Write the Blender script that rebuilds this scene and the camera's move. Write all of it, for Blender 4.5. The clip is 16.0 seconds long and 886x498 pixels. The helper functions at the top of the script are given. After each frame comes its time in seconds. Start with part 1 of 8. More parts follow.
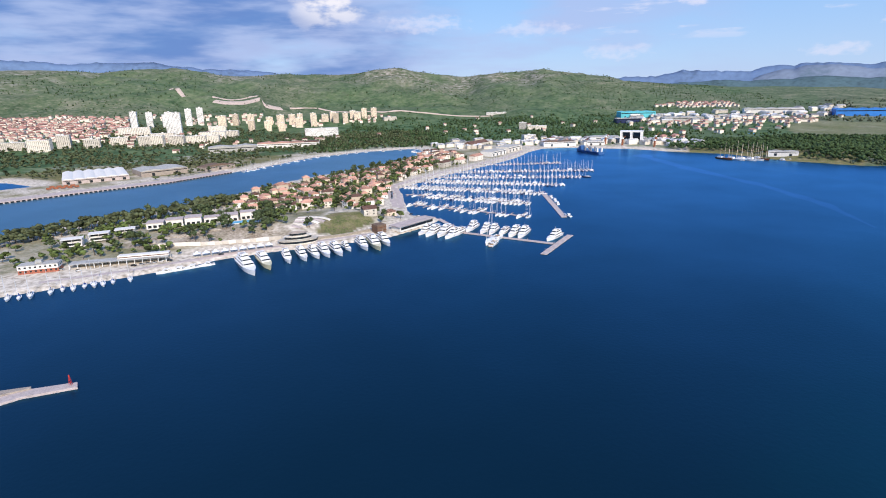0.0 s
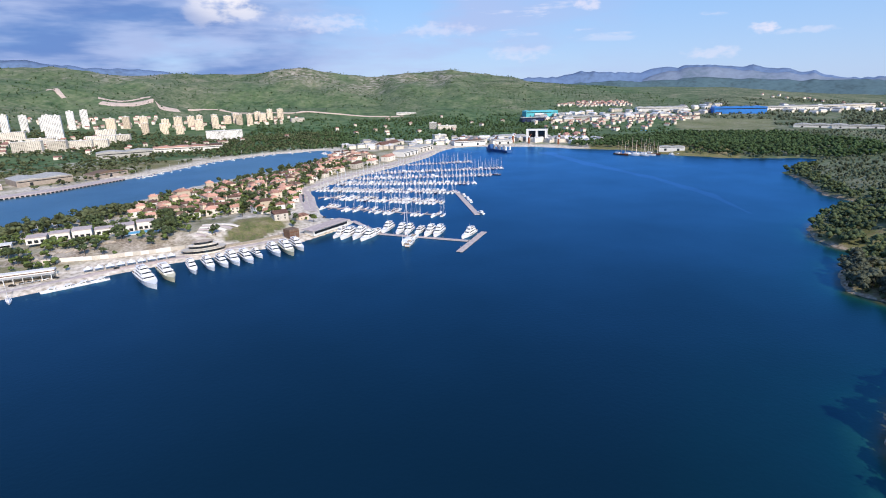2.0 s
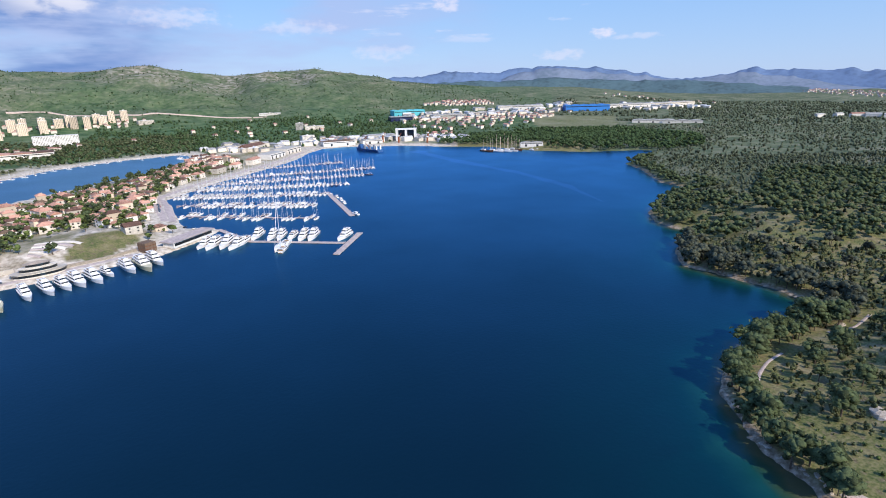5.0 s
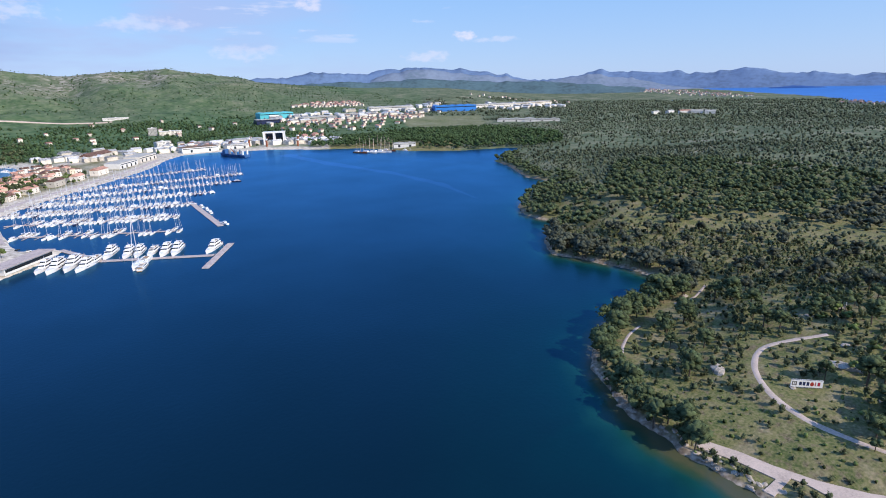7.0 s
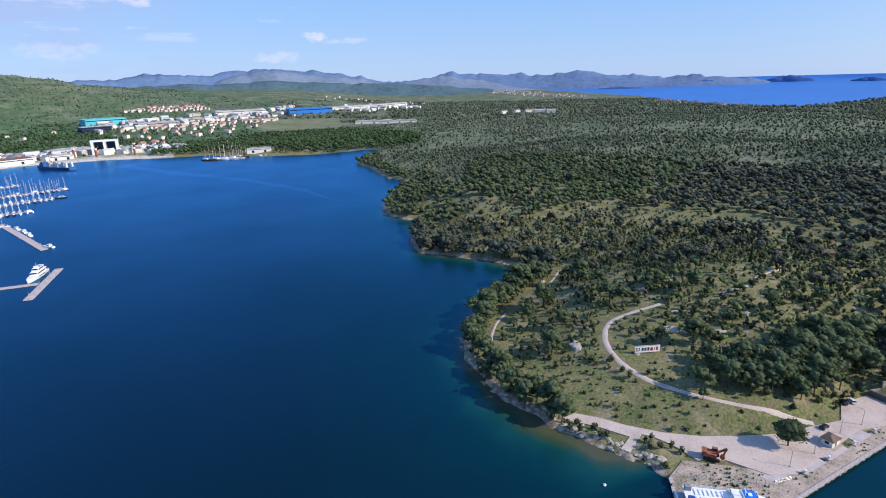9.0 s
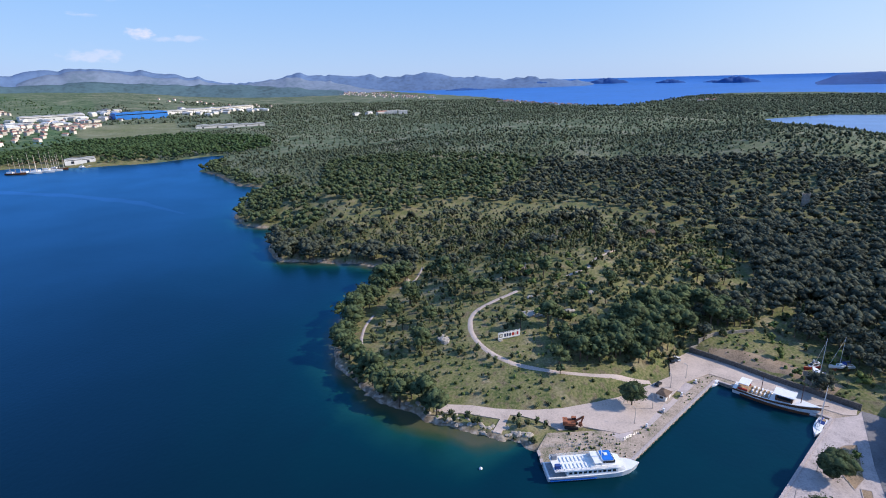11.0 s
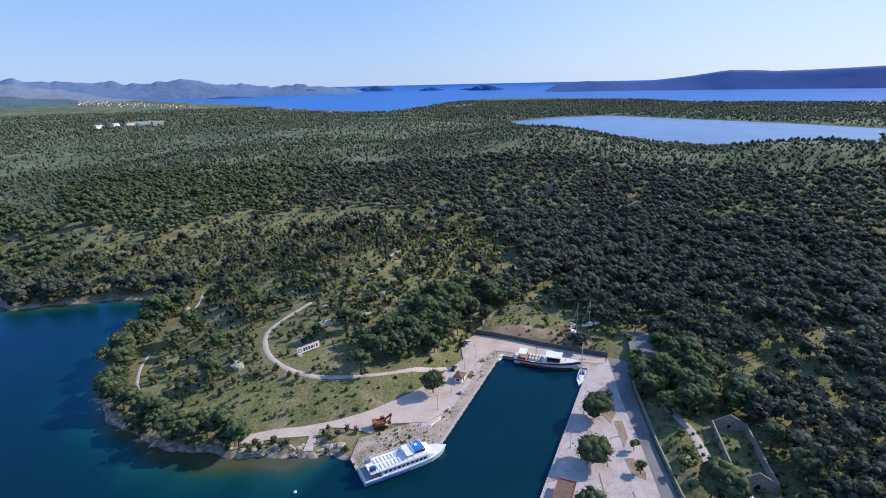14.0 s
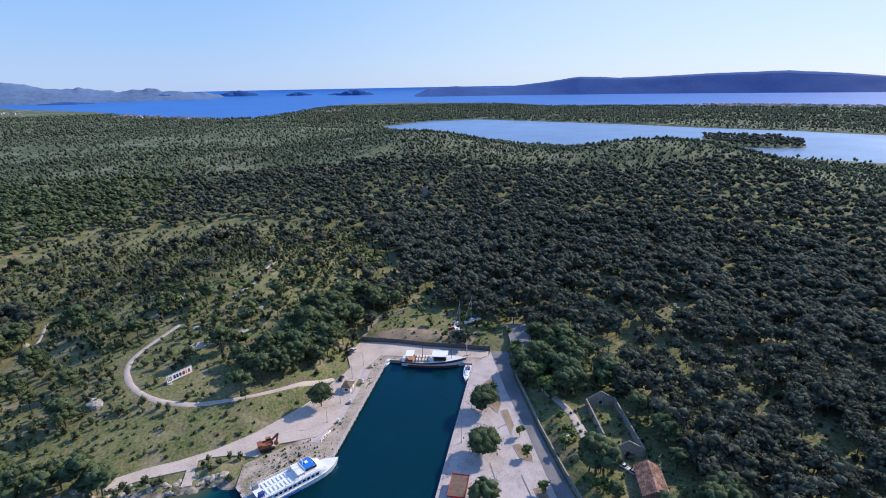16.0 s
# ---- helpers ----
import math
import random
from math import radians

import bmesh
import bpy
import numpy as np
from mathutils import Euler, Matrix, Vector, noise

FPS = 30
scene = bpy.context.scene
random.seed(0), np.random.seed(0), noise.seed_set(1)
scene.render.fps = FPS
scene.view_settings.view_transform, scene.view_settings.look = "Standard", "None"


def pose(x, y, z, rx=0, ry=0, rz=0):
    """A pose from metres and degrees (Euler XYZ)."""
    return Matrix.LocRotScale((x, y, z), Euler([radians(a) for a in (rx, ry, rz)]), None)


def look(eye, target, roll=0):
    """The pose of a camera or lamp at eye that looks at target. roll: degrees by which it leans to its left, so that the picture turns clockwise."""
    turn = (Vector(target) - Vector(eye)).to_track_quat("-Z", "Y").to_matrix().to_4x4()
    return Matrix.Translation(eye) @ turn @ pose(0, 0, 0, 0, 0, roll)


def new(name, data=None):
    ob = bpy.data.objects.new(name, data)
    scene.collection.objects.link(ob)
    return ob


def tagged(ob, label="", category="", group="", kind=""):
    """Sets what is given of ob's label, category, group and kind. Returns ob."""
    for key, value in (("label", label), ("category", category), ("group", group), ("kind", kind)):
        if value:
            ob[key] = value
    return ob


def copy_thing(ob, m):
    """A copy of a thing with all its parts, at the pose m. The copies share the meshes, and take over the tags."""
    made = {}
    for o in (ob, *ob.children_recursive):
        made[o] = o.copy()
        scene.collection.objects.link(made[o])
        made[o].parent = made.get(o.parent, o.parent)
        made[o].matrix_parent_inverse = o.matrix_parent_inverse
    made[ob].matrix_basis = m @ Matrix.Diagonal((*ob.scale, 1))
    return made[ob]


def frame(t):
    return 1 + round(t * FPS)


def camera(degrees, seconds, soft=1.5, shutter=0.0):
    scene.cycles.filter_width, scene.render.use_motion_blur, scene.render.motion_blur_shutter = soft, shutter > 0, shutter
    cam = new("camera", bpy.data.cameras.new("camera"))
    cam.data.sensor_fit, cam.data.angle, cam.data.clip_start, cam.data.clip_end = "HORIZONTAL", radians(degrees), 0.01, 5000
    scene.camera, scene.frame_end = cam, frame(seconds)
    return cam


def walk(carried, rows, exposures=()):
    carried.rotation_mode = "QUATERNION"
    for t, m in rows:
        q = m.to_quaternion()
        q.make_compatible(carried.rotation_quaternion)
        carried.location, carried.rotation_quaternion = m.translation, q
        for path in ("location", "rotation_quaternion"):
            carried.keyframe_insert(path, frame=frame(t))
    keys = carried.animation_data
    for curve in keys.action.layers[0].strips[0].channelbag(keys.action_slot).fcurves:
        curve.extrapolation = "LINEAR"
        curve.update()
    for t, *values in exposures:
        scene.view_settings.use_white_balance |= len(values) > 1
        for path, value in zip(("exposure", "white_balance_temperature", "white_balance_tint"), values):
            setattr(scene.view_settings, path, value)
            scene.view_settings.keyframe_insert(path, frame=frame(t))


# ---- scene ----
# ---- camera ----
cam = camera(79.0, 16.0, soft=1.0)
PATH = [
    (0, 0, 0, 130, 73.65, 1.39, 0.00),
    (0.5, 0, 0, 130, 73.62, 1.43, -1.76),
    (1, 0, 0, 130, 73.58, 1.43, -4.07),
    (1.5, 0, 0, 130, 73.50, 1.44, -6.72),
    (2, 0, 0, 130, 73.45, 1.44, -9.28),
    (2.5, 0, 0, 130, 73.41, 1.46, -11.40),
    (3, 0, 0, 130, 73.34, 1.47, -13.39),
    (3.5, 0, 0, 130, 73.28, 1.50, -15.69),
    (6, 0, 0, 130, 72.95, 1.43, -28.74),
    (6.5, 0, 0, 130, 72.90, 1.50, -32.32),
    (7, 0, 0, 130, 72.85, 1.49, -36.16),
    (7.5, 0, 0, 130, 72.79, 1.51, -39.83),
    (8, 0, 0, 130, 72.72, 1.51, -43.38),
    (8.5, 0, 0, 130, 72.68, 1.55, -47.08),
    (9, 0, 0, 130, 72.65, 1.57, -50.87),
    (11.5, 0, 0, 130, 72.39, 1.37, -69.68),
    (12, 0, 0, 130, 72.40, 1.30, -73.28),
    (12.5, 0, 0, 130, 72.42, 1.24, -77.14),
    (13, 0, 0, 130, 72.50, 1.14, -81.06),
    (13.5, 0, 0, 130, 72.56, 1.18, -85.28),
    (14, 0, 0, 130, 72.62, 1.21, -89.24),
    (14.5, 0, 0, 130, 72.70, 1.12, -92.90),
    (15, 0, 0, 130, 72.77, 1.09, -96.39),
    (15.5, 0, 0, 130, 72.84, 1.03, -99.63),
    (16, 0, 0, 130, 72.85, 1.00, -102.48),
]
# the picture turns a little cooler as the camera swings towards the sun
walk(cam, [(t, pose(*p)) for t, *p in PATH], [(0, 0.0, 6500, 10), (3.5, 0.0, 6440, 10), (6.5, 0.0, 6300, 10), (12, 0.0, 6220, 10), (16, 0.0, 6220, 10)])

# ---- light ----
SUN_WAY = Vector((0.28, -0.74, 0.53)).normalized()      # towards the sun, from the tree shadows
sun = new("sun", bpy.data.lights.new("sun", "SUN"))
sun.data.energy, sun.data.angle, sun.data.color = 5.0, radians(0.55), (1.0, 0.87, 0.73)
sun.matrix_world = look((0, 0, 900), Vector((0, 0, 900)) - SUN_WAY)


def make_world():
    """A blue afternoon sky: a grey-blue cloud bank over the inland hills, thin veils and a few small white clouds, clear over the sea."""
    world = bpy.data.worlds.new("world")
    scene.world = world
    world.use_nodes = True
    nt = world.node_tree
    nd, ln = nt.nodes, nt.links
    for n in list(nd):
        nd.remove(n)

    def math_node(op, a, b=0.0, c=0.0):
        n = nd.new("ShaderNodeMath")
        n.operation = op
        for k, v in enumerate((a, b, c)):
            if isinstance(v, (int, float)):
                n.inputs[k].default_value = v
            else:
                ln.new(v, n.inputs[k])
        return n.outputs[0]

    def step(v, lo, hi):
        n = nd.new("ShaderNodeMapRange")
        n.interpolation_type = "SMOOTHSTEP"
        n.inputs["From Min"].default_value, n.inputs["From Max"].default_value = lo, hi
        ln.new(v, n.inputs["Value"])
        return n.outputs[0]

    def mix(fac, a, b):
        n = nd.new("ShaderNodeMix")
        n.data_type = "RGBA"
        for k, v in ((0, fac), (6, a), (7, b)):
            if isinstance(v, float):
                n.inputs[k].default_value = v
            elif isinstance(v, tuple):
                n.inputs[k].default_value = (*v, 1)
            else:
                ln.new(v, n.inputs[k])
        return n.outputs[2]

    def texture(az, el, sx, sy, detail, off=0.0):
        c = nd.new("ShaderNodeCombineXYZ")
        ln.new(math_node("MULTIPLY_ADD", az, sx, off), c.inputs[0])
        ln.new(math_node("MULTIPLY", el, sy), c.inputs[1])
        n = nd.new("ShaderNodeTexNoise")
        n.inputs["Scale"].default_value, n.inputs["Detail"].default_value, n.inputs["Roughness"].default_value = 1.0, detail, 0.55
        ln.new(c.outputs[0], n.inputs["Vector"])
        return n.outputs[0]

    out, bg = nd.new("ShaderNodeOutputWorld"), nd.new("ShaderNodeBackground")
    sky = nd.new("ShaderNodeTexSky")
    sky.sky_type, sky.sun_disc = "NISHITA", False
    sky.sun_elevation = math.asin(SUN_WAY.z)
    sky.sun_rotation = math.atan2(SUN_WAY.x, SUN_WAY.y)
    sky.altitude, sky.air_density, sky.dust_density, sky.ozone_density = 100, 1.0, 0.3, 4.0
    tc, sep = nd.new("ShaderNodeTexCoord"), nd.new("ShaderNodeSeparateXYZ")
    ln.new(tc.outputs["Generated"], sep.inputs[0])
    x, y, z = sep.outputs
    el = math_node("MULTIPLY", math_node("ARCSINE", z), 57.2958)
    az = math_node("MULTIPLY", math_node("ARCTAN2", math_node("MULTIPLY", x, -1.0), y), 57.2958)
    toward = math_node("ADD", math_node("MULTIPLY", x, SUN_WAY.x / 0.83), math_node("MULTIPLY", y, SUN_WAY.y / 0.83))
    ramp = nd.new("ShaderNodeValToRGB")
    e = ramp.color_ramp.elements
    e[0].position, e[0].color = 0.0, (0.46, 0.63, 0.96, 1)
    e[1].position, e[1].color = 1.0, (0.10, 0.26, 0.74, 1)
    e.new(0.10).color = (0.31, 0.56, 0.99, 1)
    e.new(0.22).color = (0.215, 0.47, 0.98, 1)
    ln.new(math_node("DIVIDE", el, 90.0), ramp.inputs[0])
    clear = mix(math_node("MULTIPLY", step(toward, 0.1, 1.0), 0.7), ramp.outputs[0], (0.80, 0.90, 1.0))
    scaled = nd.new("ShaderNodeVectorMath")
    scaled.operation = "SCALE"
    scaled.inputs["Scale"].default_value = 0.13
    ln.new(sky.outputs[0], scaled.inputs[0])
    base = mix(0.8, scaled.outputs[0], clear)
    # lilac veils over the east
    veil = math_node("MULTIPLY", step(texture(az, el, 0.05, 0.22, 4.0, 3.0), 0.40, 0.62), math_node("MULTIPLY", step(az, -38.0, -8.0), step(el, 17.0, 6.0)))
    base = mix(math_node("MULTIPLY", veil, 0.75), base, (0.46, 0.55, 0.86))
    # the dark bank over the north
    bank = math_node("MULTIPLY", step(az, -4.0, 12.0), step(texture(az, el, 0.05, 0.16, 5.0, 9.0), 0.30, 0.50))
    shade = mix(step(texture(az, el, 0.07, 0.35, 5.0, 1.0), 0.38, 0.62), (0.125, 0.25, 0.60), (0.42, 0.52, 0.82))
    base = mix(math_node("MULTIPLY", bank, math_node("MULTIPLY", step(el, 40.0, 14.0), 0.9)), base, shade)
    # lit heads of cloud
    puff = step(texture(az, el, 0.16, 0.34, 6.0, 5.0), 0.50, 0.62)
    heads = math_node("MULTIPLY", step(math_node("ABSOLUTE", math_node("SUBTRACT", az, 10.5)), 6.0, 1.0), step(math_node("ABSOLUTE", math_node("SUBTRACT", el, 10.5)), 6.0, 2.0))
    small = math_node("MULTIPLY", step(math_node("ABSOLUTE", math_node("SUBTRACT", az, -26.0)), 20.0, 6.0), step(math_node("ABSOLUTE", math_node("SUBTRACT", el, 8.0)), 5.0, 2.0))
    base = mix(math_node("MULTIPLY", puff, math_node("MULTIPLY", heads, 0.95)), base, (0.95, 0.93, 1.0))
    thin = step(texture(az, el, 0.14, 0.75, 6.0, 12.0), 0.58, 0.70)
    base = mix(math_node("MULTIPLY", thin, math_node("MULTIPLY", small, 0.8)), base, (0.78, 0.80, 0.98))
    for caz, cel, w, h, most in ((-38.4, 4.4, 1.2, 0.5, 0.75), (-23.1, 7.6, 1.5, 0.8, 0.6), (-34.6, 2.6, 2.6, 0.6, 0.38), (-41.5, 4.0, 2.4, 0.3, 0.35), (-17.0, 3.2, 3.4, 0.8, 0.3), (-9.0, 5.6, 4.0, 0.7, 0.35), (2.0, 6.4, 4.5, 0.9, 0.4)):
        dx = math_node("DIVIDE", math_node("SUBTRACT", az, caz), w)
        dy = math_node("DIVIDE", math_node("SUBTRACT", el, cel), h)
        r = math_node("ADD", math_node("MULTIPLY", dx, dx), math_node("MULTIPLY", dy, dy))
        r = math_node("ADD", r, math_node("MULTIPLY_ADD", texture(az, el, 0.8, 1.5, 6.0, caz), 4.4, -2.1))
        base = mix(math_node("MULTIPLY", step(r, 1.3, -0.2), most), base, (0.90, 0.86, 0.99))
    ln.new(base, bg.inputs[0])
    bg.inputs["Strength"].default_value = 1.0
    ln.new(bg.outputs[0], out.inputs[0])


make_world()

# ---- the lie of the land ----
EYE_Z = 130.0
FLAT, DEEP = 2500.0, 2400.0        # past FLAT metres the distance is drawn in, up to FLAT + DEEP

BAY = [(-420, 280), (-311, 349), (-277, 368), (-242, 388), (-209, 410), (-185, 430), (-156, 444), (-115, 458), (-87, 470), (-53, 487), (-22, 521), (-7, 552),
       (-14, 566), (-36, 572), (-45, 606), (-57, 703), (-66, 747), (-24, 826), (12, 879), (74, 965), (137, 1062), (180, 1164), (225, 1236), (286, 1234),
       (355, 1205), (397, 1183), (435, 1150), (471, 1101), (545, 1061), (590, 934), (641, 883), (674, 856), (707, 843), (755, 827), (780, 806)]
COAST = [(700, 745), (615, 700), (596, 642), (538, 544), (537, 503), (549, 483), (507, 480), (448, 452), (400, 414), (377, 382), (376, 355), (384, 341), (344, 322),
         (324, 304), (303, 275), (310, 246), (318, 216), (316, 193), (310, 176), (286, 178), (257, 174), (230, 169), (208, 159), (188, 143), (176, 125), (168, 106),
         (165, 91), (164, 79), (163, 68), (163, 55), (163, 46), (162, 38), (154, 34), (169, 6), (236, -22), (222, -62), (141, -27), (60, 8),
         (20, -60), (-100, -400), (-700, -500), (-900, 200)]
CHANNEL = [(-440, 511), (-414, 554), (-378, 595), (-338, 646), (-295, 713), (-258, 815), (-208, 888), (-149, 968), (-96, 1054), (-62, 1152), (-50, 1239), (-62, 1292),
           (-115, 1279), (-190, 1247), (-286, 1158), (-353, 996), (-378, 957), (-438, 850), (-524, 773), (-593, 703), (-760, 590), (-900, 480), (-700, 300), (-560, 400)]
POND = [(-690, 800), (-655, 850), (-745, 900), (-900, 860), (-900, 720)]
LAGOON = [(1600, -200), (1769, -193), (1943, -378), (1950, -568), (1768, -717), (1534, -899), (1311, -1025), (1157, -1150), (988, -1238), (700, -1350), (450, -1150),
          (560, -930), (760, -760), (880, -640), (980, -520), (1120, -430), (1350, -330)]
ISLET = [(1130, -870), (1020, -800), (915, -782), (868, -850), (860, -900), (930, -960), (1015, -985)]
SEA_AZ = [-180, -150, -140, -130, -119, -113, -106, -100, -93, -89, -86.8, -83.7, -78.5, -76, -72.7, -70, -66, -61, -56, -54, 180]
SEA_D = [2900, 2900, 2950, 3000, 3050, 3060, 3660, 3950, 3890, 3190, 2820, 2470, 2560, 2710, 3170, 3940, 4660, 6430, 9900, 60000, 60000]
RIDGE_AZ = [-60, -45, -36, -28, -22, -18, -16, -12.2, -9, -6.7, -2.7, 1.3, 3.5, 5.3, 7.5, 9.3, 12, 14.8, 19, 27, 36, 60]
RIDGE_EL = [-1.2, -0.8, -0.55, -0.35, 0.1, 0.5, 0.88, 1.21, 1.42, 1.53, 1.42, 1.75, 2.1, 2.2, 2.1, 1.85, 1.75, 1.79, 1.7, 2.2, 2.4, 2.4]
HILLS = [(330, 60, 95, 75, 17), (900, -130, 260, 190, 48), (640, -455, 190, 150, 48), (820, 330, 330, 260, 22), (470, -260, 130, 150, 16), (1500, 250, 500, 350, 22),
         (480, 300, 110, 90, 9), (-190, 500, 90, 60, 9), (-80, 640, 80, 70, 8), (-100, 545, 45, 40, 6), (-1050, 1500, 300, 200, 22), (640, 980, 110, 90, 7)]

APRON = [(174, 84), (178.6, 70.1), (180.2, 59.8), (183.9, 47.6), (190.4, 35.2), (198.8, 24.5), (206.8, 15.3), (221.2, 4.2), (232.1, -4.0), (245.6, -3.0), (258.3, -10.8), (254.4, -24.0), (231.9, -72.2),
         (227.5, -70.9), (226.2, -66.5), (240.5, -19.5), (229, -9.8), (206.3, -1.5), (187.9, 5.0), (182.2, 12.0), (181.4, 25.2), (175.7, 33.2), (178.8, 42.3), (179.3, 48.8), (178.3, 53.4), (165.5, 53.0), (165.5, 56.3), (174.1, 56.2), (172.8, 68.3), (169.5, 80.4)]
WEST_QUAY = [(162, 38), (154, 34), (169, 6), (236, -22), (222, -62), (227.8, -71.2), (242.5, -17.7), (208, -4.8), (187.9, 4.5), (180, 22), (172.5, 37)]
EAST_QUAY = [(222, -62), (227.8, -71.2), (231.9, -73.5), (196.3, -69.2), (166.2, -67.6), (126, -64.0), (100, -60), (100, -9), (141, -27)]
EAST_ROAD = [(231.9, -73.5), (229, -82), (204.7, -76.2), (187.6, -74.4), (165.9, -72.2), (142.6, -70.6), (126, -70), (100, -66), (100, -60), (126, -64.0), (166.2, -67.6), (196.3, -69.2)]
FLATS = [(APRON, 1.45), (WEST_QUAY, 1.25), (EAST_QUAY, 1.25), (EAST_ROAD, 1.35)]


def true_far(d):
    """The distance that a drawn-in distance stands for."""
    d = np.asarray(d, float)
    u = np.clip((d - FLAT) / DEEP, 0, 0.99995)
    return np.where(d > FLAT, FLAT - DEEP * np.log(1 - u), d)


def drawn(far):
    far = np.asarray(far, float)
    return np.where(far > FLAT, FLAT + DEEP * (1 - np.exp(-np.maximum(far - FLAT, 0) / DEEP)), far)


def lift(d):
    """By how much the drawn-in sea level stands above the near one."""
    d = np.asarray(d, float)
    return EYE_Z * (1 - d / true_far(d))


def inside_and_gap(x, y, poly):
    """Whether points lie in a polygon, and their distance from its edge."""
    a = np.array(poly, float)
    b = np.roll(a, -1, 0)
    inside, gap = np.zeros(x.shape, bool), np.full(x.shape, 1e9)
    for (ax, ay), (bx, by) in zip(a, b):
        ex, ey = bx - ax, by - ay
        u = np.clip(((x - ax) * ex + (y - ay) * ey) / (ex * ex + ey * ey), 0, 1)
        gap = np.minimum(gap, np.hypot(x - ax - u * ex, y - ay - u * ey))
        if by != ay:
            inside ^= ((ay > y) != (by > y)) & (x < ex * (y - ay) / ey + ax)
    return inside, gap


def within(x, y, poly, soft=0.0):
    ins, gap = inside_and_gap(x, y, poly)
    return np.where(ins, gap, -gap) > soft


def wobble(x, y, size, seed=0):
    """Smooth value noise from -1 to 1 with lumps of that size."""
    u, v = np.asarray(x, float) / size + 17.3 * seed, np.asarray(y, float) / size - 9.1 * seed
    i, j = np.floor(u).astype(np.int64), np.floor(v).astype(np.int64)
    s, t = u - i, v - j
    s, t = s * s * (3 - 2 * s), t * t * (3 - 2 * t)

    def val(a, b):
        h = (a * 374761393 + b * 668265263 + seed * 974711) & 0xFFFFFFFF
        h = ((h ^ (h >> 13)) * 1274126177) & 0xFFFFFFFF
        return ((h ^ (h >> 16)) & 0xFFFF) / 32767.5 - 1

    return (val(i, j) * (1 - s) + val(i + 1, j) * s) * (1 - t) + (val(i, j + 1) * (1 - s) + val(i + 1, j + 1) * s) * t


def smooth(v, lo, hi):
    u = np.clip((np.asarray(v, float) - lo) / (hi - lo), 0, 1)
    return u * u * (3 - 2 * u)


def shore(x, y):
    """Distance from the shore: positive on land, negative in the water. Natural coasts are ragged, quays straight."""
    x, y = np.asarray(x, float), np.asarray(y, float)
    d = np.hypot(x, y)
    az = np.degrees(np.arctan2(-x, y))
    out = None
    for poly in (BAY + COAST, CHANNEL, POND, LAGOON):
        ins, gap = inside_and_gap(x, y, poly)
        sd = np.where(ins, -gap, gap)
        out = sd if out is None else np.minimum(out, sd)
    ins, gap = inside_and_gap(x, y, ISLET)
    out = np.maximum(out, np.where(ins, gap, -gap))
    sea = (np.interp(az, SEA_AZ, SEA_D) - true_far(d)) * np.clip(d / np.maximum(true_far(d), 1), 0.05, 1)
    sea = sea + 25 * wobble(x, y, 120, 8) * (d > 1500)
    return np.minimum(out, sea)


def ground_z(x, y):
    """Height of the ground."""
    x, y = np.asarray(x, float), np.asarray(y, float)
    d = np.hypot(x, y)
    az = np.degrees(np.arctan2(-x, y))
    sd = shore(x, y)
    wild = smooth(sd, 6, 40) * smooth(x - y * 0.1, 160, 240)
    ragged = (1.6 * wobble(x, y, 9, 1) + 1.0 * wobble(x, y, 4, 2)) * np.where((x > 150) & (y > 44) & (d < 900), 1, 0)
    s = sd + ragged
    land = 1.2 + 1.1 * smooth(s, 0.5, 6) + 1.2 * smooth(s, 8, 60)
    for cx, cy, sx, sy, h in HILLS:
        land = land + h * np.exp(-(((x - cx) / sx) ** 2 + ((y - cy) / sy) ** 2)) * smooth(s, 2, 60)
    land = land + wild * (1.3 * wobble(x, y, 38, 3) + 0.5 * wobble(x, y, 13, 4)) + smooth(s, 40, 200) * smooth(d, 500, 1000) * 3.0 * wobble(x, y, 160, 5)
    # the inland ridge
    crest = EYE_Z + 3500 * np.tan(np.radians(np.interp(az, RIDGE_AZ, RIDGE_EL)))
    base = lift(3500)
    rise = smooth(d, 1650 - 250 * (az > 18), 3500) ** 1.3
    fall = 1 - 0.6 * smooth(d, 3550, 4300)
    spurs = 1 - 2 * np.abs(wobble(x, y, 330, 6)), 1 - 2 * np.abs(wobble(x, y, 150, 7))
    folds = (26 * wobble(x, y, 520, 9) + 26 * spurs[0] + 14 * spurs[1] - 10 + 4 * wobble(x, y, 60, 10)) * smooth(d, 1950, 2700) * (1 - 0.8 * smooth(d, 3250, 3500)) * smooth(az, -26, -12)
    land = land + ((crest - base) * rise * fall + folds) * smooth(az, -50, -35) * (d > 1300)
    near = np.hypot(x - 190, y - 10) < 150
    if near.any():
        best = np.full(x.shape, 1e9)
        level = np.full(x.shape, 1.4)
        for poly, top in FLATS:
            ins, gap = inside_and_gap(x[near], y[near], poly)
            gap = np.where(ins, 0, gap)
            level[near] = np.where(gap < best[near], top - 0.35, level[near])
            best[near] = np.minimum(best[near], gap)
        k = smooth(best, 1, 9)
        land = level * (1 - k) + land * k
        s = np.where((best < 2.5) & (sd > 0), sd, s)
    bed = np.maximum(s * 0.35, -14)
    z = np.where(s < 0, np.minimum(bed, 0) - 0.2, np.minimum(land, 0.1 + s * 1.1))
    return z + lift(d)

